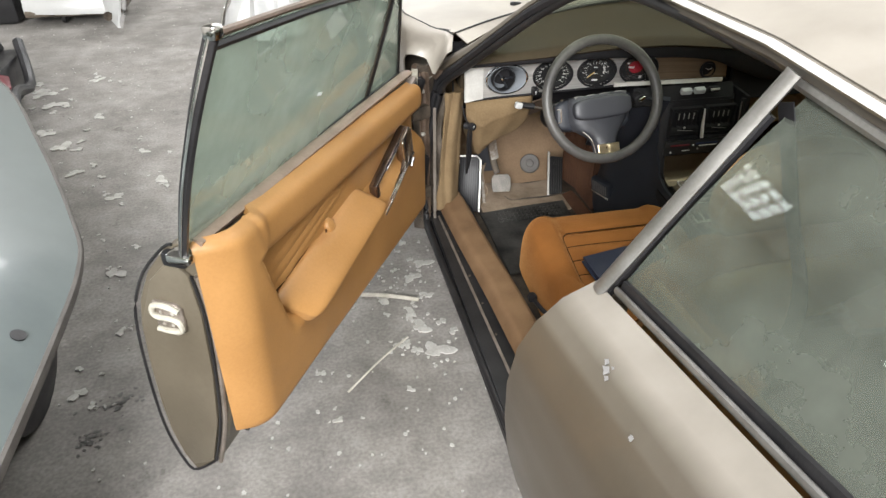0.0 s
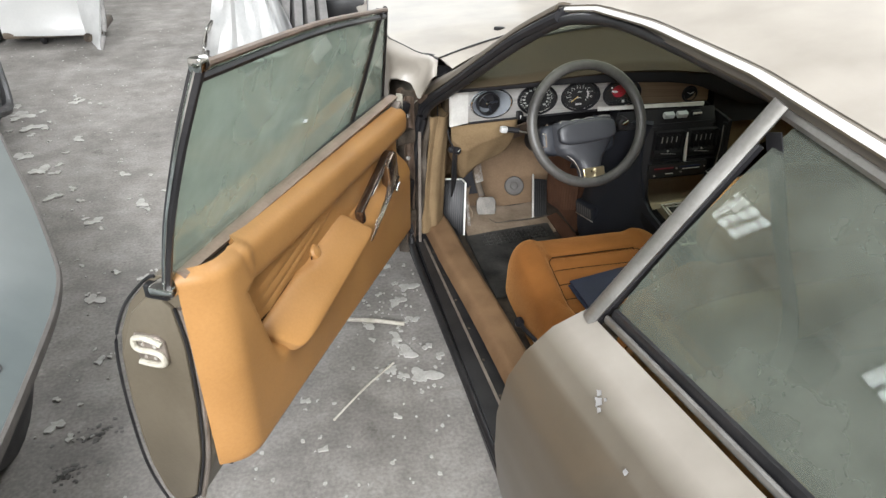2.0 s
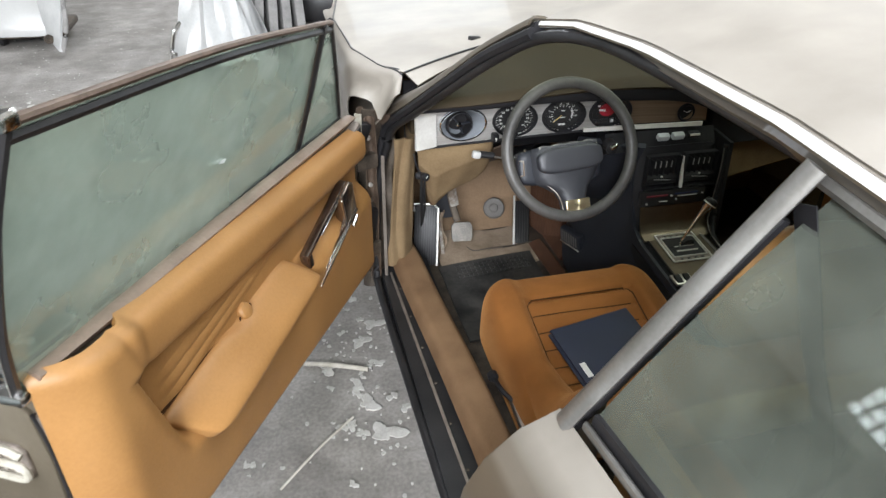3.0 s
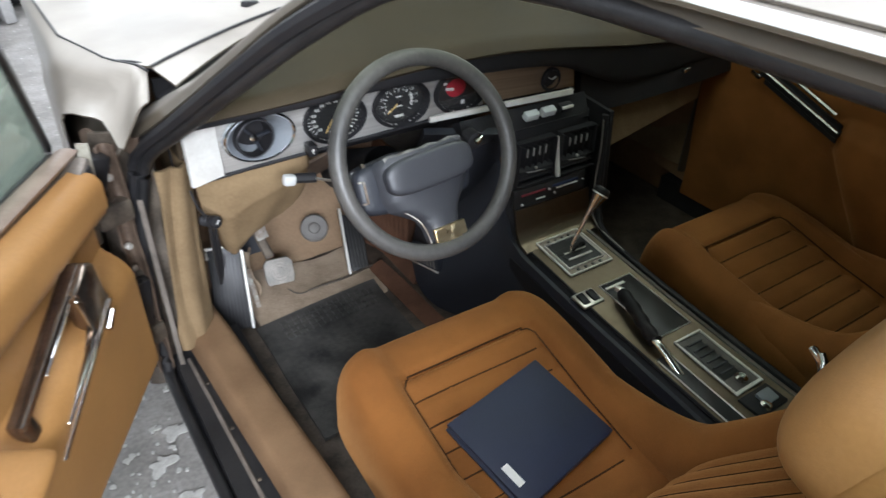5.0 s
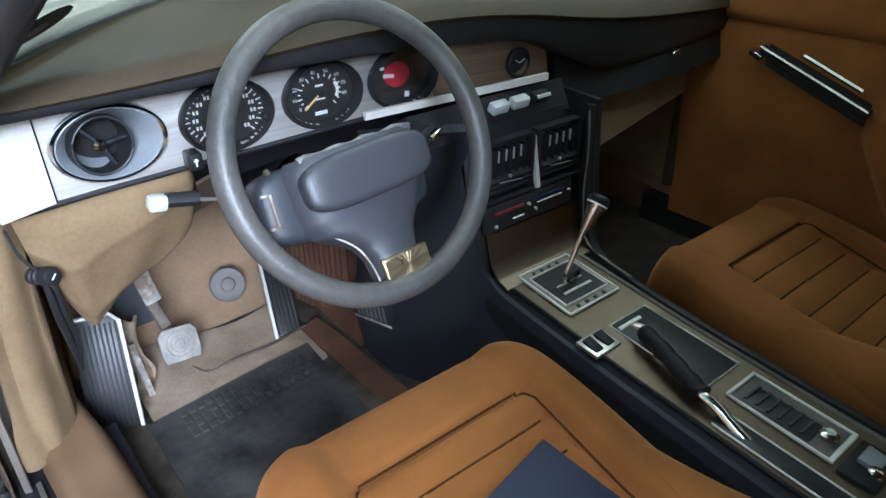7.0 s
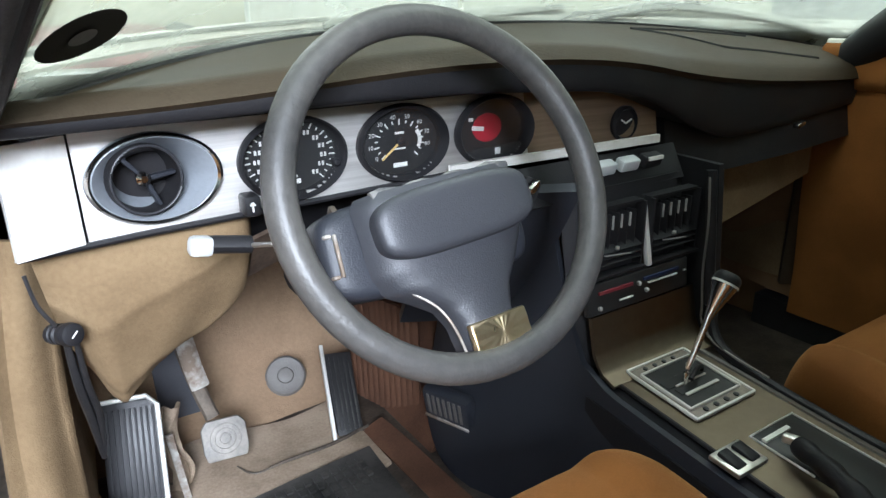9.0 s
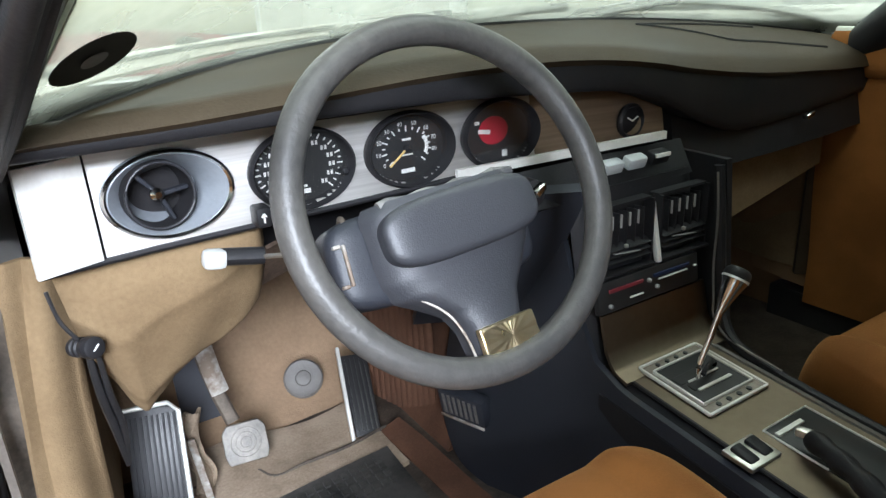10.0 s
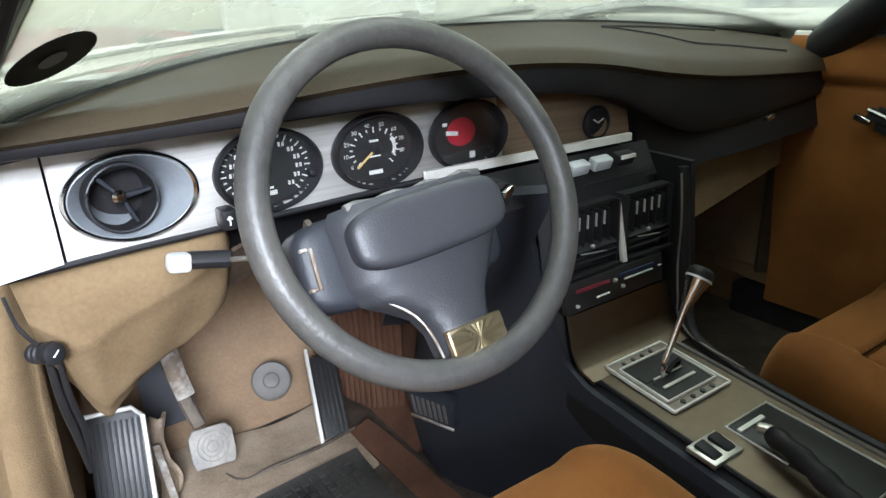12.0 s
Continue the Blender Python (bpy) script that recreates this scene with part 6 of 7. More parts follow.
    part("knee_bolster", slab(lambda u, v: (0.80 + 0.185 * v, 2.66 + 0.10 * (1 - v) + 0.14 * (1 - u), 0.45 + 0.26 * u), 8, 8, 0.02), M_NAVY, car)
    vm = Matrix.Translation((0.872, 2.850, 0.262)) @ pose(0, 0, 0, 12, 0, -70)
    fv = part("floor_vent", box((0, 0, 0), (0.105, 0.030, 0.066), None, 0.008), M_NAVY, car, "slotted grey foot vent")
    fv.data.transform(vm)
    for i in range(7):
        part("vent_slot", box((-0.036 + 0.012 * i, -0.0155, 0.004), (0.0055, 0.003, 0.044)), M_PUMP, fv).data.transform(vm)
    part("vent_foot", box((0, -0.016, -0.029), (0.10, 0.004, 0.006), None, 0.001, 1), M_WORNMETAL, fv).data.transform(vm)
    part("pleated_carpet", slab(lambda u, v: (0.842 + 0.055 * v + 0.0024 * math.sin(v * 75 + 2 * u), 3.20 - 0.20 * v, 0.13 + 0.26 * u), 10, 80, 0.01), M_REDCARPET, car, "pleated brown carpet beside the tunnel")
    # rear bulkhead and shelf keep the cabin closed
    part("rear_bulkhead", slab(lambda u, v: (0.32 + 1.60 * v, -0.15 - 0.25 * u, 0.15 + 0.72 * u), 6, 10, 0.02), M_CARPET, car)
    part("parcel_shelf", box((CX, -0.55, 0.88), (1.5, 0.5, 0.02)), M_CARPET, car)
    part("rear_window", slab(lambda u, v: (CX + (0.70 - 0.08 * u) * (2 * v - 1), -0.85 + 0.62 * u, 0.90 + 0.12 * u), 6, 8, 0.004), M_SIDEGLASS, car)
    part("boot_lid", slab(lambda u, v: (CX + 0.72 * (2 * v - 1), -0.86 - 0.30 * u, 0.903 - 0.008 * u + 0.02 * math.sin(v * math.pi)), 6, 12, 0.004), M_PAINT, car)


build_floor()


# ---- right door inside ----
def build_right_door():
    X = 1.905
    ease = lambda q: (lambda w: w * w * (3 - 2 * w))(max(0.0, min(1.0, q)))

    def panel(u, v):
        y = 2.80 - 1.22 * u
        z = 0.20 + 0.665 * v
        seam = 0.782 - 0.006 * u
        n = 0.030 * ease((z - 0.28) / 0.3)
        if z > seam:
            t = (z - seam) / (0.865 - seam)
            n += 0.018 * math.sqrt(max(0.0, 1 - abs(2 * t - 0.9) ** 3 / 1.3))
        else:
            n -= 0.010 * sharp_bump(z - seam, 0.012)
            edge = 2.345 - 0.55 * max(0.0, 0.58 - z)          # front edge of the padded armrest block
            block = ease((edge - y) / 0.045)
            n += 0.046 * block * ease((0.675 - z) / 0.05) * (0.75 + 0.25 * ease((z - 0.36) / 0.15))
            n += 0.010 * sharp_bump(z - 0.60 - 0.16 * (y - 2.3), 0.03) * (1 - block) * ease((y - 2.30) / 0.05) * ease((2.62 - y) / 0.2)
        return (X - n, y, z)
    # darker cloth than the driver's door trim: the cabin shade is in the colour
    d = part("door_trim", slab(panel, 90, 70, -0.012), M_CLOTH, car, "mustard trim of the closed passenger door, darkened for its shade", 60)
    part("trim_seam", tube([(X - 0.030, 2.80 - 1.22 * i / 10, 0.781 - 0.006 * i / 10) for i in range(11)], 0.0034, 6), M_BLACK, d)
    part("seam_bright", tube([(X - 0.036, 2.80 - 1.22 * i / 10, 0.785 - 0.006 * i / 10) for i in range(11)], 0.0014, 6), M_DULL, d)
    a, c = Vector((X - 0.074, 2.595, 0.722)), Vector((X - 0.080, 2.325, 0.632))
    part("pull_bar", tube([a.lerp(c, i / 6) for i in range(7)], 0.009, 8, 0.014), M_BLACK, d, "dark door pull with chrome edges")
    part("pull_bright", tube([a.lerp(c, i / 6) + Vector((-0.010, 0, 0.008)) for i in range(7)], 0.0045, 6), M_CHROME, d, "chrome pull edge")
    part("pull_bright", tube([(X - 0.062, 2.500, 0.724), (X - 0.068, 2.355, 0.676)], 0.0055, 6), M_CHROME, d)
    part("pull_face", slab(lambda u, v: (X - 0.060 - 0.006 * v, 2.585 - 0.25 * u, 0.735 - 0.085 * u - 0.05 * v), 8, 3, -0.008), M_BLACK, d, "dark recess plate of the pull")
    part("release_lever", box((X - 0.078, 2.605, 0.708), (0.015, 0.035, 0.014), pose(0, 0, 0, 20, 0, 0), 0.003), M_CHROME, d)
    part("belt_strip", tube([(X - 0.03, 2.80 - 1.22 * i / 8, 0.872) for i in range(9)], 0.010, 8), M_SATIN, d)

    def gl(u, v):
        p = Vector((X + 0.04, 2.78 - 1.24 * u, 0.868))
        q = mx_(rail_at(max(0.0, (2.24 - (2.24 - 0.70 * u)) / 2.49))) + Vector((0, 0, -0.03))
        return p.lerp(q, v)
    part("side_window", slab(gl, 12, 8, 0.004), M_SIDEGLASS, car, "green-tinted passenger window")
    part("post_lining", slab(lambda u, v: (1.93 - 0.02 * v, 2.82 + 0.02 * v, 0.26 + 0.56 * u), 6, 4, 0.02), M_PAD, car)


build_right_door()


# ---- seats ----
def seat(cx, label):
    """Velour bucket seat: pleated cushion, side bolsters that run up the backrest, headrest, base."""
    cm = pose(cx - 0.010, 2.224, 0.200, 3, 0, 0)
    ca = (0.276, 0.292, 0.168, 0.05, 9, 7, cushion)
    s = part("front_seat", pillow(0.276, 0.292, 0.168, cm, 9, cushion, 150, 0.05, 7), M_CLOTH, car, label, 70)
    crease(s, cm, [(-0.166, -0.20), (-0.166, 0.128), (-0.146, 0.152), (0.146, 0.152), (0.166, 0.128), (0.166, -0.20)], ca, 24, 0.0021)
    for k in range(1, 7):
        crease(s, cm, [(-0.160, 0.152 - PLEAT * k), (0.160, 0.152 - PLEAT * k)], ca, 24, 0.0021)
    part("seat_base", box((cx, 2.20, 0.165), (0.44, 0.48, 0.09), None, 0.02), M_BLACK, s)
    # backrest plane: local x across, local y up the back, local z forwards
    t = radians(35)
    upv, fwd = Vector((0, -math.sin(t), math.cos(t))), Vector((0, math.cos(t), math.sin(t)))
    bm_ = Matrix(((-1, upv.x, fwd.x, cx), (0, upv.y, fwd.y, 1.675), (0, upv.z, fwd.z, 0.600), (0, 0, 0, 1)))
    part("backrest", pillow(0.262, 0.335, 0.085, bm_, 7, lambda x, y: back(x, y), 150, 0.03, 4.5), M_CLOTH, s, "pleated mustard velour backrest", 70)
    ba = (0.262, 0.335, 0.085, 0.03, 7, 4.5, back)
    for k in range(0, 8):
        crease(s, bm_, [(-0.168 + 0.048 * k, -0.26), (-0.168 + 0.048 * k, 0.19)], ba, 24, 0.0016)
    for sx in (-1, 1):
        run = smooth_path([(cx - 0.010 + sx * 0.212, 2.36, 0.312), (cx - 0.010 + sx * 0.214, 2.18, 0.306), (cx + sx * 0.216, 2.02, 0.318), (cx + sx * 0.217, 1.915, 0.365),
                           (cx + sx * 0.216, 1.838, 0.460), (cx + sx * 0.212, 1.75, 0.60), (cx + sx * 0.205, 1.65, 0.745)], 8)
        part("side_bolster", tube(run, 0.056, 18, 0.070, taper=lambda q: 0.55 + 0.45 * math.sin(math.pi * min(1, 0.12 + q * 0.9)) ** 0.6), M_CLOTH, s, "rounded velour side bolster", 70)
    part("backrest_shell", pillow(0.255, 0.325, 0.05, bm_ @ pose(0, 0, 0.004, 0, 180, 0), 5, None, 24, 0.0, 4.5), M_LEATHER, s)
    hm = Matrix.Translation((cx, 1.622, 0.915)) @ Matrix(((-1, 0, 0, 0), (0, -0.30, 0.954, 0), (0, 0.954, 0.30, 0), (0, 0, 0, 1)))
    part("headrest", pillow(0.162, 0.122, 0.090, hm, 3.0, lambda x, y: 0.002 * math.sin(30 * x + 18 * y), 36, 0.02, 2.7), M_LEATHER, s, "padded mustard headrest", 70)
    hb = pillow(0.156, 0.116, 0.05, Matrix.Translation((cx, 1.622, 0.915)) @ Matrix(((1, 0, 0, 0), (0, -0.30, -0.954, 0), (0, 0.954, -0.30, 0), (0, 0, 0, 1))), 3.0, None, 20, 0.0, 2.7)
    part("headrest_back", hb, M_LEATHER, s)
    for dx in (-0.05, 0.05):
        part("headrest_post", tube([(cx + dx, 1.61, 0.84), (cx + dx, 1.57, 0.77)], 0.006, 8), M_CHROME, s)
    return s


def pad_height(x, y, half_x, half_y, top, low, power, edge, detail):
    """The height of a pillow's surface over a point of its plan."""
    X, Y = abs(x) / half_x, abs(y) / half_y
    b = max(X, Y, 1e-6)
    r = b * ((X / b) ** edge + (Y / b) ** edge) ** (1 / edge)
    h = max(0.0, 1 - min(r, 1) ** power) ** (1 / 2.6)
    return low + (top - low) * h + detail(x, y) * min(1, h * 1.3)


def crease(s, m, pts, args, n=24, r=0.002):
    """A dark stitched crease along points of a pillow's plan."""
    out = []
    for a, c in zip(pts, pts[1:]):
        for i in range(n):
            x, y = a[0] + (c[0] - a[0]) * i / n, a[1] + (c[1] - a[1]) * i / n
            out.append(m @ Vector((x, y, pad_height(x, y, *args) + 0.0006)))
    part("crease", tube(out, r, 6), M_SEAM, s)


PLEAT = 0.057


def cushion(x, y):
    step = lambda q: (lambda w: w * w * (3 - 2 * w))(max(0.0, min(1.0, q)))
    side = step((abs(x) - 0.150) / 0.045)                     # 0 in the pleated middle, 1 on the bolsters
    h = 0.016 * side - (0.15 * (1 - side) + 0.03 * side) * max(0.0, 0.15 - y)
    h -= 0.009 * sharp_bump(abs(x) - 0.166, 0.008) * step((0.155 - y) / 0.02)
    h -= 0.009 * sharp_bump(y - 0.152, 0.008) * step((0.160 - abs(x)) / 0.015)
    if abs(x) < 0.166 and y < 0.152:
        q = ((y - 0.152) / PLEAT) % 1.0
        d = min(q, 1 - q) * PLEAT
        h += 0.009 * math.sin(min(1, d / 0.026) * 1.57) - 0.009
    h += 0.02 * min(1, max(0, (y + 0.05) / 0.25))
    h += 0.0015 * math.sin(19 * x + 3) * math.sin(23 * y)
    return h


def back(x, y):
    h = 0.022 * max(0.0, min(1, (abs(x) - 0.165) / 0.04))
    h -= 0.010 * sharp_bump(abs(x) - 0.168, 0.007)
    h -= 0.010 * sharp_bump(y - 0.19, 0.007) * (1 if abs(x) < 0.172 else 0)
    if abs(x) < 0.168 and y < 0.19:
        q = ((x + 0.168) / 0.048) % 1.0
        d = min(q, 1 - q) * 0.048
        h += 0.006 * math.sin(min(1, d / 0.024) * 1.57) - 0.006
    return h


seat(0.680, "mustard velour driver's seat with pleated middle")
seat(1.594, "mustard velour passenger seat with pleated middle")


def build_seat_bits():
    b = part("seat_rail", box((0.402, 2.13, 0.235), (0.02, 0.42, 0.022), pose(0, 0, 0, -3, 0, -3), 0.004), M_SATIN, car, "bright seat runner")
    part("seat_lever", tube(smooth_path([(0.395, 2.12, 0.25), (0.375, 2.15, 0.262), (0.37, 2.20, 0.258)], 4), 0.007, 8), M_BLACK, car, "black seat lever")
    part("lever_knob", lathe([(0.006, -0.012), (0.015, -0.008), (0.015, 0.008), (0.006, 0.012)], 12, pose(0.368, 2.215, 0.258, 90, 0, 0)), M_BLACK, car)
    # rear bench
    r = part("rear_bench", pillow(0.66, 0.26, 0.16, pose(CX, 0.78, 0.20), 8, lambda x, y: -0.015 * sharp_bump(abs(x) - 0.10, 0.02), 40, 0.06, 6), M_CLOTH, car, "mustard velour rear bench", 70)
    t = radians(24)
    m = Matrix(((-1, 0, 0, CX), (0, -math.sin(t), math.cos(t), 0.46), (0, math.cos(t), math.sin(t), 0.60), (0, 0, 0, 1)))
    part("rear_backrest", pillow(0.66, 0.28, 0.12, m, 8, lambda x, y: -0.012 * sharp_bump(abs(x) - 0.10, 0.02), 40, 0.04, 6), M_CLOTH, r, "", 70)
    part("rear_side_trim", slab(lambda u, v: (0.315 + 0.02 * v, 1.52 - 1.55 * u, 0.28 + 0.55 * v + 0.08 * v * u), 12, 8, 0.015), M_LEATHER, car, "mustard rear side trim")
    part("rear_side_trim", slab(lambda u, v: mx_((0.315 + 0.02 * v, 1.52 - 1.55 * u, 0.28 + 0.55 * v + 0.08 * v * u)), 12, 8, 0.015), M_LEATHER, car, "mustard rear side trim")
    bl = smooth_path([(0.455, 1.46, 1.20), (0.47, 1.40, 1.05), (0.50, 1.34, 0.85), (0.46, 1.38, 0.55), (0.40, 1.45, 0.28)], 6)
    part("seat_belt", tube(bl, 0.002, 6, 0.022, up=(0, 1, 0)), M_BLACK, car, "black seat belt")
    lever = part("recline_lever", tube(smooth_path([(0.905, 1.800, 0.640), (0.935, 1.818, 0.660), (0.945, 1.836, 0.676)], 5), 0.008, 10, 0.010), M_CHROME, car, "chrome recline lever on the seat side")
    part("lever_cap", box((0.944, 1.838, 0.672), (0.016, 0.030, 0.012), pose(0, 0, 0, 25, 30, 0), 0.004), M_CHROME, lever)


build_seat_bits()


# ---- centre console ----
def con_z(y):
    return lerp_table([(1.80, 0.345), (2.0, 0.352), (2.3, 0.372), (2.6, 0.402)], y)


def build_console():
    def top(u, v):
        y = 2.60 - 0.76 * u
        s = 2 * v - 1
        return (1.098 + 0.128 * s, y, con_z(y) - 0.035 * abs(s) ** 9)
    con = part("centre_console", slab(top, 20, 22, 0.03), M_BLACK, car, "black centre console with metal cover plates")
    for sx in (0.974, 1.222):
        part("console_side", slab(lambda u, v: (sx, 2.60 - 0.78 * v, 0.13 + (con_z(2.6 - 0.78 * v) - 0.155) * u), 4, 12, 0.008), M_BLACK, con)
    part("cover_plate", slab(lambda u, v: (1.002 + 0.185 * v, 2.592 - 0.74 * u, con_z(2.592 - 0.74 * u) + 0.005), 20, 6, -0.004), M_BRONZE, con, "brushed bronze console plate")
    part("plate_edge", slab(lambda u, v: (1.188 + 0.012 * v, 2.59 - 0.74 * u, con_z(2.59 - 0.74 * u) + 0.008 - 0.003 * v), 12, 2, -0.004), M_PILLAR, con, "satin edge of the console plate")
    part("plate_edge", tube([(1.000, 2.59 - 0.74 * i / 10, con_z(2.59 - 0.74 * i / 10) + 0.006) for i in range(11)], 0.0035, 6), M_BLACK, con)
    # gear selector: double bright frame, sloping bowl, slotted gate, curved guard
    z = con_z(2.508) + 0.010
    sm = Matrix.Translation((1.096, 2.508, z)) @ pose(0, 0, 0, 6, 0, 0)
    fr = bmesh.new()
    for hx, hy, w, zz in ((0.068, 0.068, 0.0045, 0.003), (0.058, 0.048, 0.0035, 0.005)):
        for c, s in (((0, hy, zz), (2 * hx, w, 0.006)), ((0, -hy, zz), (2 * hx, w, 0.006)), ((-hx, 0, zz), (w, 2 * hy, 0.006)), ((hx, 0, zz), (w, 2 * hy, 0.006))):
            box(c, s, None, 0.001, 1, fr)
    fr.transform(sm)
    part("selector_frame", fr, M_BRIGHT, con, "bright double gear selector frame")
    part("selector_plate", box((0, 0, 0.0), (0.132, 0.132, 0.005)), M_DULL, con).data.transform(sm)
    bowl = rings([[sm @ Vector(p) for p in ((-a, -c, h), (a, -c, h), (a, c + d, h), (-a, c + d, h))] for a, c, d, h in ((0.057, 0.047, 0, 0.0045), (0.044, 0.030, -0.006, 0.003), (0.040, 0.028, -0.008, 0.0028))])
    part("selector_well", bowl, M_DIAL, con)
    gt = bmesh.new()
    box((-0.010, 0.010, 0.004), (0.080, 0.020, 0.004), None, 0.001, 1, gt)
    box((-0.006, -0.012, 0.004), (0.072, 0.016, 0.004), None, 0.001, 1, gt)
    gt.transform(sm)
    part("selector_gate", gt, M_DIAL, con)
    bars = bmesh.new()
    box((0.002, 0.000, 0.006), (0.070, 0.004, 0.003), None, 0.001, 1, bars)
    box((0.002, -0.022, 0.006), (0.076, 0.006, 0.003), None, 0.001, 1, bars)
    bars.transform(sm)
    part("selector_bar", bars, M_BRIGHT, con)
    for i in range(4):
        part("selector_letter_bar", lathe([(0.0045, 0), (0.0045, 0.002), (0.001, 0.0025)], 10, sm @ pose(-0.036 + 0.024 * i, -0.058, 0.003)), M_DIAL, con)
        part("selector_letter_bar", lathe([(0.004, 0), (0.004, 0.002), (0.001, 0.0025)], 10, sm @ pose(-0.036 + 0.022 * i, 0.058, 0.003)), M_DIAL, con)
    arc = [sm @ Vector((0.004 + 0.034 * math.sin(a), -0.004 + 0.012 * math.sin(a), 0.006 + 0.020 * math.cos(a))) for a in np.linspace(-0.7, 1.5, 12)]
    part("lever_guard", tube(arc, 0.004, 8), M_BLACK, con)
    lv = smooth_path([(1.081, 2.505, z + 0.002), (1.086, 2.507, 0.432), (1.103, 2.507, 0.468), (1.122, 2.507, 0.512)], 5)
    part("gear_lever", tube(lv, 0.0044, 10, taper=lambda t: 1.0 + 0.25 * t), M_POLISH, con, "chrome gear lever")
    kn = [Vector((1.120, 2.507, 0.508)).lerp(Vector((1.152, 2.507, 0.556)), i / 6) for i in range(7)]
    part("lever_grip", tube(kn, 0.020, 16, taper=lambda t: 0.30 + 0.70 * t ** 1.15), M_POLISH, con, "chrome selector knob with a black cap")
    part("grip_ring", tube([kn[-1], kn[-1].lerp(kn[0], -0.06)], 0.0212, 16), M_BRIGHT, con)
    cap = [kn[-1].lerp(kn[0], -0.06 - 0.07 * i) for i in range(5)]
    part("grip_cap", tube(cap, 0.0205, 16, taper=lambda t: (1.0, 1.02, 1.0, 0.92, 0.7)[round(t * 4)]), M_BLACK, con)
    # rocker switches
    zs = con_z(2.36) + 0.010
    sw = part("switch_frame", box((1.012, 2.362, zs), (0.064, 0.048, 0.008), pose(0, 0, 0, 4, 0, 0), 0.002), M_SATIN, con, "bright frame with two rocker switches")
    for x in (0.997, 1.027):
        part("rocker_switch", box((x, 2.362, zs + 0.005), (0.020, 0.034, 0.008), pose(0, 0, 0, 12, 0, 0), 0.003), M_BLACK, sw)
    # handbrake tray and lever
    zt = con_z(2.28) + 0.009
    tr = part("handbrake_tray", box((1.118, 2.285, zt), (0.100, 0.195, 0.006), pose(0, 0, 0, 4.2, 0, 0), 0.002), M_DIAL, con, "black tray under the handbrake")
    e = bmesh.new()
    for c, s in (((0, 0.097, 0.003), (0.106, 0.0024, 0.004)), ((0, -0.097, 0.003), (0.106, 0.0024, 0.004)), ((0.051, 0, 0.003), (0.0024, 0.195, 0.004)), ((-0.051, 0.05, 0.003), (0.0024, 0.095, 0.004))):
        box(c, s, None, 0.001, 1, e)
    box((-0.015, 0.080, 0.004), (0.060, 0.008, 0.004), None, 0.001, 1, e)
    e.transform(Matrix.Translation((1.118, 2.285, zt)) @ pose(0, 0, 0, 4.2, 0, 0))
    part("tray_edge", e, M_BRIGHT, tr)
    hb = smooth_path([(1.078, 2.322, con_z(2.32) + 0.034), (1.062, 2.27, con_z(2.27) + 0.036), (1.045, 2.215, con_z(2.21) + 0.032), (1.035, 2.175, con_z(2.17) + 0.028)], 8)
    part("handbrake_grip", tube(hb, 0.015, 12, 0.015, taper=lambda t: 0.8 + 0.25 * abs(math.sin(t * 14)) + 0.1 * t), M_BLACK, con, "black ribbed handbrake grip")
    part("handbrake_button", box((1.080, 2.332, con_z(2.33) + 0.034), (0.014, 0.022, 0.012), pose(0, 0, 0, 0, 0, 20), 0.003), M_SATIN, con)
    arm = smooth_path([(1.035, 2.178, con_z(2.17) + 0.030), (1.033, 2.150, con_z(2.15) + 0.026), (1.030, 2.11, con_z(2.1) + 0.012), (1.028, 2.06, con_z(2.06) - 0.004)], 5)
    part("handbrake_arm", tube(arm, 0.010, 10, 0.008), M_POLISH, con, "bright handbrake lever")
    # rear tray with ashtray
    za = con_z(2.06) + 0.009
    at = part("ashtray", box((1.125, 2.075, za), (0.085, 0.17, 0.008), pose(0, 0, 0, 3.5, 0, 0), 0.002), M_PUMP, con, "ribbed ashtray in a bright frame")
    for c, d in (((1.0845, 2.075), (0.005, 0.17)), ((1.1655, 2.075), (0.005, 0.17)), ((1.125, 2.158), (0.085, 0.006)), ((1.125, 1.993), (0.085, 0.008))):
        part("ashtray_frame", box((c[0], c[1], con_z(c[1]) + 0.013), (d[0], d[1], 0.005), pose(0, 0, 0, 3.5, 0, 0), 0.001, 1), M_BRIGHT, at)
    for i in range(6):
        part("ashtray_rib", box((1.120, 2.045 + 0.018 * i, con_z(2.045 + 0.018 * i) + 0.0155), (0.044, 0.004, 0.003)), M_HUB, at)
    part("ashtray_slot", box((1.118, 2.085, za + 0.004), (0.05, 0.11, 0.005), pose(0, 0, 0, 3.5, 0, 0), 0.002), M_DIAL, at)
    
    part("ashtray_knob", lathe([(0.013, 0), (0.014, 0.007), (0.008, 0.012)], 16, pose(1.125, 2.015, za + 0.003)), M_CHROME, at)
    part("lighter_block", box((1.12, 1.955, con_z(1.95) + 0.010), (0.09, 0.055, 0.012), None, 0.003), M_BLACK, con)
    part("lighter_switch", box((1.13, 1.955, con_z(1.95) + 0.018), (0.04, 0.03, 0.010), pose(0, 0, 0, 8, 0, 0), 0.003), M_GREYVENT, con)
    part("lever_slot", box((1.030, 2.03, con_z(2.03) + 0.009), (0.036, 0.23, 0.006), pose(0, 0, 0, 3.5, 0, 0), 0.001), M_DIAL, con)
    for x in (1.0105, 1.0495):
        part("slot_edge", box((x, 2.03, con_z(2.03) + 0.012), (0.003, 0.22, 0.004), pose(0, 0, 0, 3.5, 0, 0), 0.001, 1), M_BRIGHT, con)
    part("lighter_cap", lathe([(0.012, 0), (0.012, 0.010), (0.007, 0.013)], 14, pose(1.105, 1.94, con_z(1.94) + 0.014)), M_CHROME, con)


build_console()


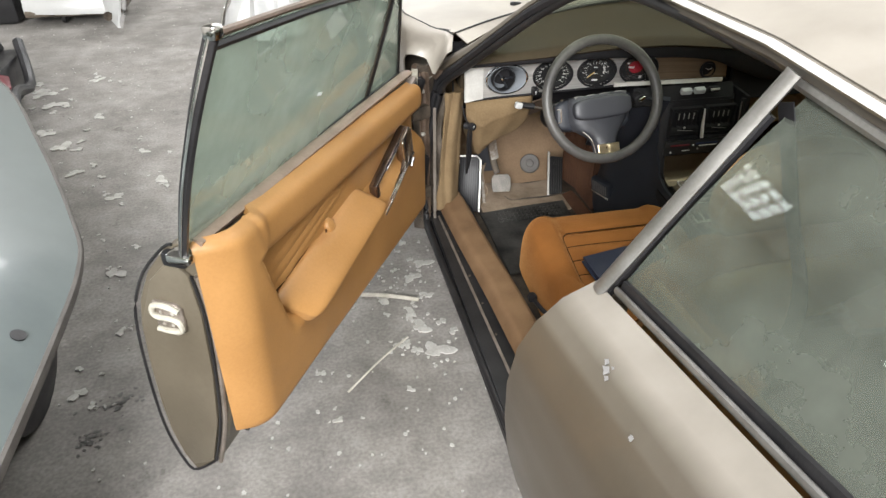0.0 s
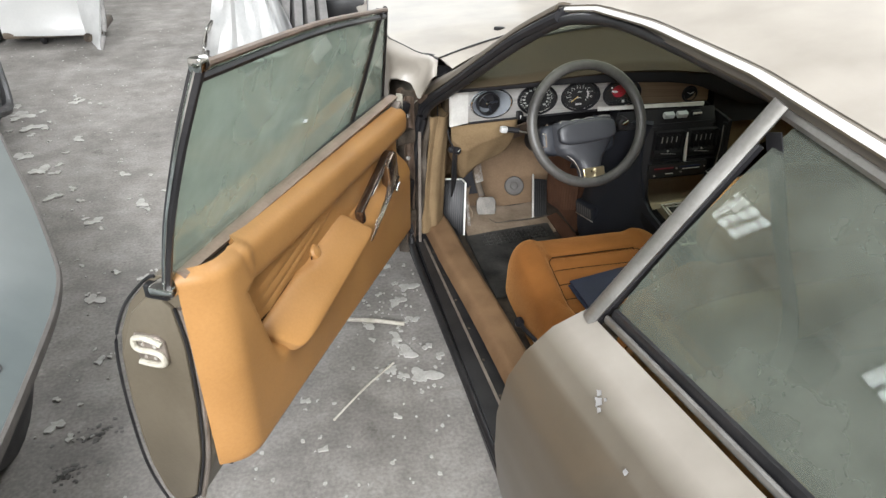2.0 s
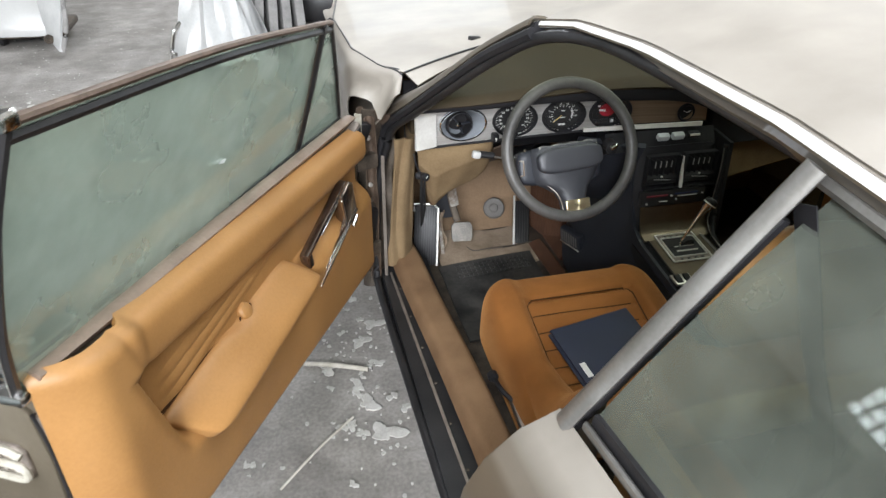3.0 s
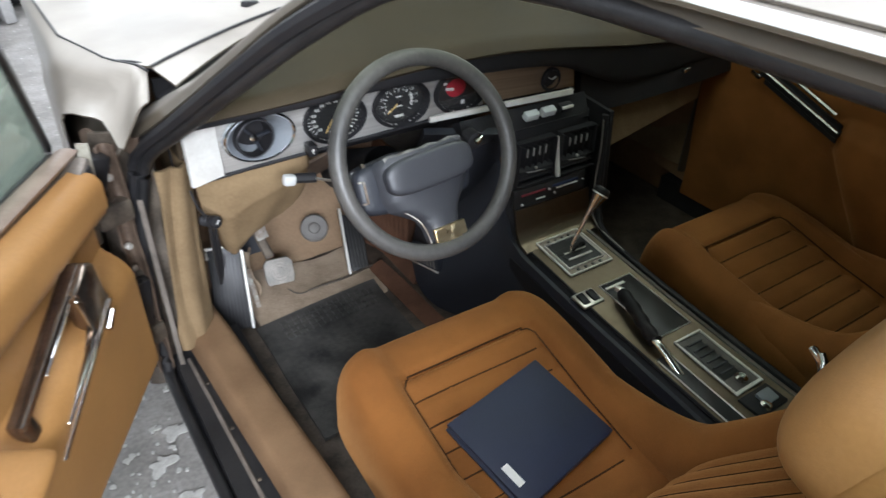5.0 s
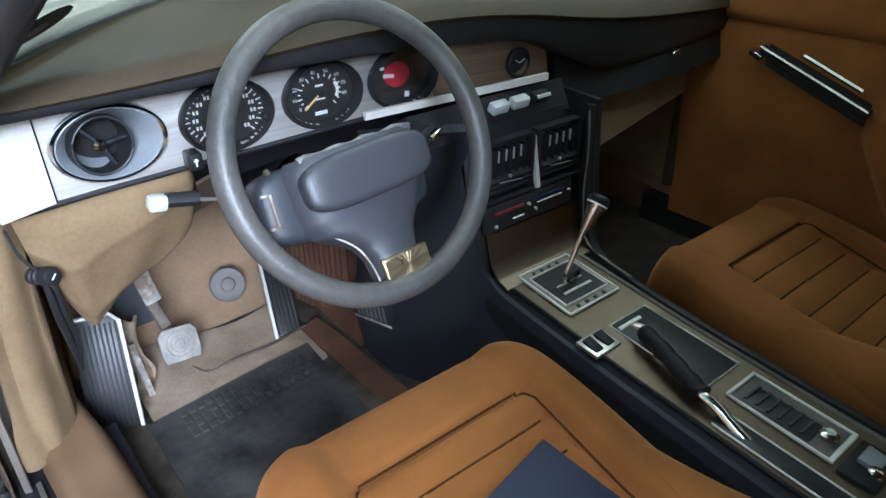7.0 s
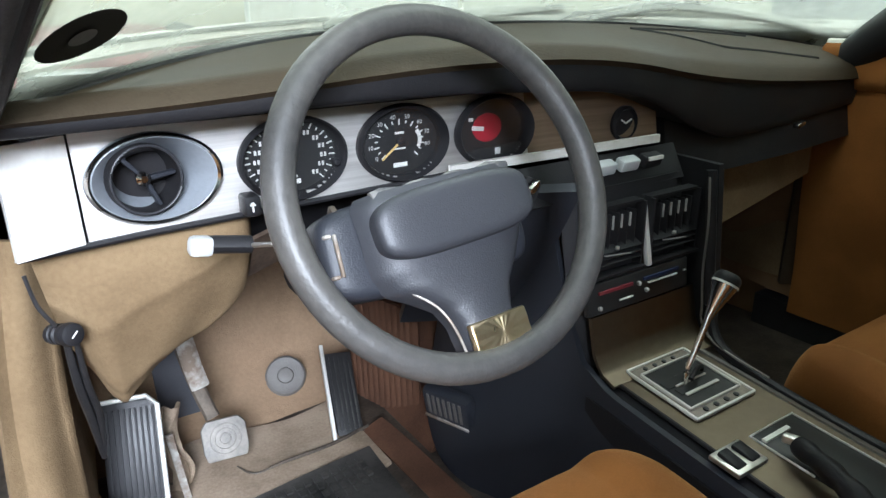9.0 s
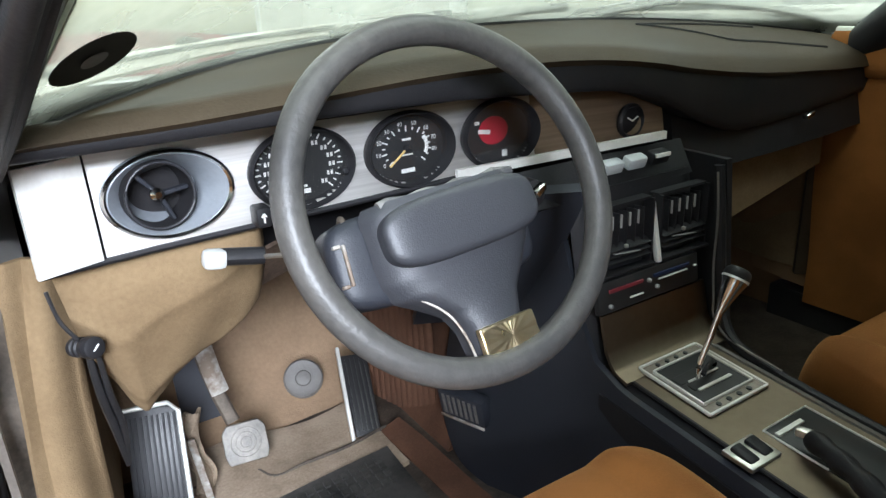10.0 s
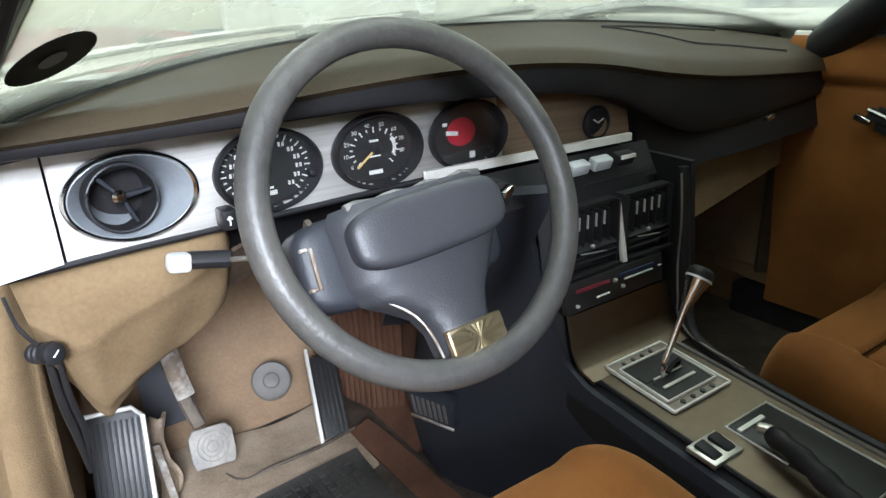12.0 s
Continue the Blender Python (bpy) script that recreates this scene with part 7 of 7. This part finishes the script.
# ---- the book on the driver's seat ----
def build_book():
    b = thing("book", (0.668, 2.146, 0.345), "dark navy book with a pale label on the seat", "book")
    m = Matrix.Translation((0.668, 2.146, 0.358)) @ pose(0, 0, 0, 12, 0, 11)
    part("cover", box((0, 0, 0.010), (0.256, 0.206, 0.006), None, 0.002), M_BOOK, b).data.transform(m)
    part("cover", box((0, 0, -0.008), (0.256, 0.206, 0.005), None, 0.002), M_BOOK, b).data.transform(m)
    part("pages", box((0.004, 0, 0.001), (0.242, 0.196, 0.013)), M_PAPER, b, "pale book pages").data.transform(m)
    part("spine", box((0, -0.102, 0.001), (0.256, 0.006, 0.022), None, 0.002), M_BOOK, b).data.transform(m)
    part("label", box((-0.104, -0.046, 0.0138), (0.016, 0.046, 0.0012)), M_PAPER, b, "small pale label").data.transform(m)


build_book()


# ---- things round the car ----
def blob_outline(r, n, rng, rough=0.35):
    ph = [rng.uniform(0, 6.28) for _ in range(4)]
    out = []
    for i in range(n):
        a = 2 * math.pi * i / n
        q = 1 + rough * (0.55 * math.sin(2 * a + ph[0]) + 0.40 * math.sin(3 * a + ph[1]) + 0.25 * math.sin(5 * a + ph[2]) + 0.12 * math.sin(9 * a + ph[3]))
        out.append((r * q * math.cos(a), r * q * math.sin(a)))
    return out


def build_ground_things():
    rng = random.Random(5)
    spots = [(0.043, 2.438, 0.045), (0.079, 2.309, 0.06), (-1.081, 2.332, 0.035), (-1.027, 2.272, 0.02), (-1.09, 3.005, 0.05), (-1.003, 2.622, 0.025), (-1.898, 5.174, 0.09),
             (-1.789, 4.931, 0.08), (-1.914, 5.108, 0.06), (-1.59, 4.289, 0.07), (-1.727, 4.496, 0.07), (-1.205, 3.656, 0.05), (-1.482, 4.691, 0.05), (-1.018, 3.791, 0.05),
             (-0.319, 2.273, 0.02), (-0.28, 2.059, 0.018), (0.059, 2.999, 0.03), (-0.065, 2.627, 0.04), (-0.202, 2.638, 0.02), (-0.798, 2.58, 0.02),
             (0.02, 2.52, 0.035), (0.10, 2.62, 0.03), (-0.02, 2.36, 0.025), (0.06, 2.74, 0.04), (0.12, 2.83, 0.045), (-1.30, 3.30, 0.04), (-0.92, 3.12, 0.03), (-1.45, 3.95, 0.05), (-1.15, 4.15, 0.04), (-0.85, 4.45, 0.04), (-0.70, 3.40, 0.03), (-1.62, 5.35, 0.06)]
    spots += [(x + rng.gauss(0, 1.6 * r), y + rng.gauss(0, 1.6 * r), r * rng.uniform(0.25, 0.55)) for x, y, r in spots for _ in range(3)]
    for x, y, r in spots:
        b = prism(blob_outline(r * 0.62, 30, rng, 0.7), 0.004 * rng.uniform(0.5, 1.5), pose(0, 0, 0, rng.uniform(-2, 2), rng.uniform(-2, 2), 0))
        ob = part("plaster_flake", b, M_PLASTER)
        ob.location = (x, y, 0.002)
        tagged(ob, "pale broken plaster flake on the concrete", "debris", "flakes on the floor")
    b = bmesh.new()
    for i in range(1150):
        x, y = rng.uniform(-2.6, 0.6), rng.uniform(1.2, 7.5)
        r = rng.choice((0.0025, 0.003, 0.004, 0.005, 0.007))
        if rng.random() < 0.07:
            x, y = rng.gauss(0.03, 0.10), rng.gauss(2.5, 0.25)
        prism(blob_outline(r, 8, rng, 0.25), rng.uniform(0.002, 0.005), Matrix.Translation((x, y, rng.uniform(0.0008, 0.003))), 0, b)
    tagged(part("plaster_crumbs", b, M_PLASTER), "scattered pale crumbs of plaster and paint", "debris", kind="stuff")
    for x, y, r in ((-0.944, 2.275, 0.05), (-0.999, 2.134, 0.04)):
        b = bmesh.new()
        for k in range(34):
            prism(blob_outline(rng.uniform(0.002, 0.009), 8, rng, 0.4), 0.001, Matrix.Translation((rng.gauss(0, r * 0.7), rng.gauss(0, r * 0.5), 0)), 0, b)
        ob = part("oil_stain", b, M_OIL)
        ob.location = (x, y, 0.0015)
        tagged(ob, "dark gritty oil spots on the concrete", "stain", kind="stuff")
    st = part("stick", tube(smooth_path([(-0.146, 2.659, 0.012), (-0.05, 2.63, 0.014), (0.063, 2.588, 0.010)], 6), 0.008, 8), M_TWIG)
    tagged(st, "short pale stick lying on the concrete", "stick")
    st = part("straw", tube(smooth_path([(-0.24, 2.169, 0.006), (-0.12, 2.29, 0.012), (-0.012, 2.391, 0.006)], 6), 0.004, 6), M_TWIG)
    tagged(st, "long thin pale straw on the concrete", "stick")


def build_grey_car():
    c = thing("parked_car", (-1.9, 2.2, 0.0), "dusty grey-green car parked beside the walkway", "car")

    edge = smooth_path([(-1.82, -1.75, 0.47), (-1.25, -1.62, 0.47), (-1.04, -1.1, 0.46), (-1.0, 0.0, 0.455), (-0.99, 0.6, 0.46), (-0.965, 1.4, 0.47), (-0.945, 2.0, 0.48), (-0.955, 2.35, 0.485), (-1.03, 2.60, 0.50), (-1.22, 3.05, 0.55), (-1.50, 3.62, 0.60), (-1.82, 3.85, 0.61)], 6)

    def skin(u, v):
        # u round the edge, v from the edge up and in to the middle line
        i = u * (len(edge) - 1)
        k = min(int(i), len(edge) - 2)
        e = edge[k].lerp(edge[k + 1], i - k)
        inn = Vector((-1.82, 1.2 + 0.45 * (e.y - 1.2), 0.82))
        p = e.lerp(inn, v)
        p.z = e.z + (inn.z - e.z) * (1 - (1 - v) ** 2.0)
        return p
    other = lambda p: Vector((-3.64 - p[0], p[1], p[2]))
    for flip in (Vector, other):
        th = 0.004 if flip is other else -0.004
        part("body", slab(lambda u, v: flip(skin(u, v)), 60, 24, th), M_GREYCAR, c, "dusty grey-green body panel")
        part("edge_strip", tube([flip(Vector(skin(i / 60, 0.0)) + Vector((0.004, 0, -0.012))) for i in range(61)], 0.010, 8, 0.018), M_PUMP, c, "dull grey edge strip")
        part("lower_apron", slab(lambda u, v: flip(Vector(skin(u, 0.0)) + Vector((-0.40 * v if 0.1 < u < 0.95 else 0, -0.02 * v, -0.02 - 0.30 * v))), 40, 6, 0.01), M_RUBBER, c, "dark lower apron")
        for y in (-0.9, 2.3):
            part("wheel", lathe([(0.05, -0.07), (0.20, -0.08), (0.28, -0.06), (0.28, 0.06), (0.20, 0.08), (0.05, 0.07)], 28, Matrix.Translation(flip((-1.22, y, 0.28))) @ pose(0, 0, 0, 0, 90, 0)), M_RUBBER, c)
    for k, (z, hx, hy, m_, nm) in enumerate(((0.80, 0.60, 1.15, M_SIDEGLASS, "cabin_glass"), (1.08, 0.50, 0.80, M_GREYCAR, "cabin_roof"))):
        part(nm, pillow(hx, hy, (0.32, 0.10)[k], pose(-1.82, -0.1, z), 5, None, 20, 0.02, 4), m_, c)
    part("filler_hole", lathe([(0.018, 0), (0.018, 0.004)], 16, Matrix.Translation(Vector(skin(0.55, 0.06))) @ pose(0, 0, 0.004, 0, 30, 0)), M_RUBBER, c)


def build_far_things():
    e = thing("engine_parts", (-2.05, 4.75, 0.0), "dark greasy machine parts with red pieces", "machine")
    rng = random.Random(9)
    for i in range(16):
        b = box((-2.30 + rng.uniform(-0.35, 0.42), 4.75 + rng.uniform(-0.6, 0.6), rng.uniform(0.08, 0.45)), (rng.uniform(0.08, 0.3), rng.uniform(0.08, 0.4), rng.uniform(0.05, 0.25)), pose(0, 0, 0, rng.uniform(-20, 20), rng.uniform(-20, 20), rng.uniform(0, 90)), 0.015, 2)
        part("metal_block", b, M_RUBBER, e)
    part("pallet", box((-2.35, 4.75, 0.12), (0.7, 1.2, 0.24), None, 0.02, 2), M_RUBBER, e)
    part("hose", tube(smooth_path([(-2.0, 5.3, 0.3), (-1.90, 5.0, 0.12), (-1.85, 4.6, 0.2), (-1.75, 4.25, 0.06)], 6), 0.03, 8), M_RUBBER, e)
    part("red_piece", box((-1.93, 4.72, 0.22), (0.06, 0.22, 0.05), pose(0, 0, 0, 0, 20, 20), 0.012), M_RED, e, "dark red piece")
    # white car shell standing in the background
    w = thing("white_car_front", (-2.1, 6.9, 0.0), "white car front with an open wing on small castors", "car")
    part("body", slab(lambda u, v: (-2.42 + 0.72 * v, 6.78 - 0.03 * math.sin(v * math.pi) + 0.9 * u ** 2, 0.10 + 0.62 * u - 0.02 * v), 16, 16, 0.02), M_WHITE, w, "white body side")
    part("floor_edge", box((-2.05, 7.0, 0.10), (0.75, 0.5, 0.06), None, 0.02), M_STEEL, w)
    part("castor", lathe([(0.04, -0.02), (0.05, -0.01), (0.05, 0.01), (0.04, 0.02)], 18, pose(-2.16, 6.86, 0.05, 0, 90, 0)), M_RUBBER, w)
    part("wing", slab(lambda u, v: (-1.80 + 0.14 * v + 0.08 * math.sin(u * 1.6) * v, 6.78 - 0.50 * (1 - u) * v * 0.6, 0.03 + 0.66 * u + 0.05 * (1 - v)), 14, 10, 0.02), M_SHEET, w, "white wing panel")
    part("wing_hole", lathe([(0.035, 0), (0.035, 0.012), (0.020, 0.012), (0.015, 0.0)], 18, pose(-1.76, 6.60, 0.10, 90, 0, 30)), M_STEEL, w)
    part("wing_rim", tube(smooth_path([(-1.66, 6.50, 0.03), (-1.60, 6.52, 0.2), (-1.585, 6.6, 0.45), (-1.6, 6.75, 0.7)], 6), 0.018, 8), M_CARD, w)
    # added black box that stands for the shade behind the white shell
    part("painted_shade_box", box((-2.9, 7.3, 0.3), (0.8, 0.9, 0.6), None, 0.05), M_RUBBER, w)
    # sheeted goods and boards beyond the door glass
    s = thing("sheeted_goods", (-0.5, 6.3, 0.0), "goods under crumpled white plastic sheet", "plastic sheet")

    def sheet(u, v):
        a = 2 * math.pi * u
        r = 0.16 + 0.22 * (1 - v) ** 1.3 + 0.03 * math.sin(7 * a + 4 * v) + 0.02 * math.sin(13 * a)
        return (-0.50 + r * math.cos(a) * 0.9, 6.35 + r * math.sin(a), 0.02 + 0.75 * v)
    part("sheet", slab(sheet, 48, 14, 0.004), M_SHEET, s, "crumpled white plastic sheet")
    part("frame", tube(smooth_path([(-0.86, 6.15, 0.02), (-0.80, 6.2, 0.22), (-0.62, 6.3, 0.42), (-0.55, 6.35, 0.75)], 6), 0.018, 8), M_CHROME, s)
    bd = thing("grey_boards", (-0.1, 6.7, 0.0), "stack of grey boards leaning together", "boards")
    for i in range(4):
        part("board", box((-0.24 + 0.10 * i, 6.75 + 0.05 * i, 0.34), (0.07, 0.5, 0.66), pose(0, 0, 0, 0, 6 - 3 * i, 12), 0.008), M_CARD, bd)
    r = thing("red_car", (0.7, 7.8, 0.0), "dark red car with a white bumper", "car")
    part("body", slab(lambda u, v: (0.12 + 1.7 * v, 7.0 + 0.5 * u, 0.22 + 0.55 * u + 0.08 * math.sin(v * math.pi)), 10, 14, 0.03), M_RED, r, "dark red body side")
    part("bumper", tube([(0.1 + 1.7 * i / 8, 6.92, 0.36) for i in range(9)], 0.045, 10, 0.06), M_WHITE, r, "white bumper")
    part("lower", box((1.0, 7.3, 0.12), (1.7, 0.5, 0.2), None, 0.03), M_RUBBER, r)
    bl = thing("blue_topped_crate", (3.55, 3.62, 0.0), "pale crate with a dark blue top part", "crate")
    part("crate", box((3.62, 3.62, 0.44), (0.62, 0.52, 0.88), None, 0.01), M_WALL, bl, "pale crate")
    part("blue_top", box((3.62, 3.62, 1.10), (0.60, 0.50, 0.44), None, 0.02), M_BLUETHING, bl, "dark blue upper part")


build_ground_things()
build_grey_car()
build_far_things()
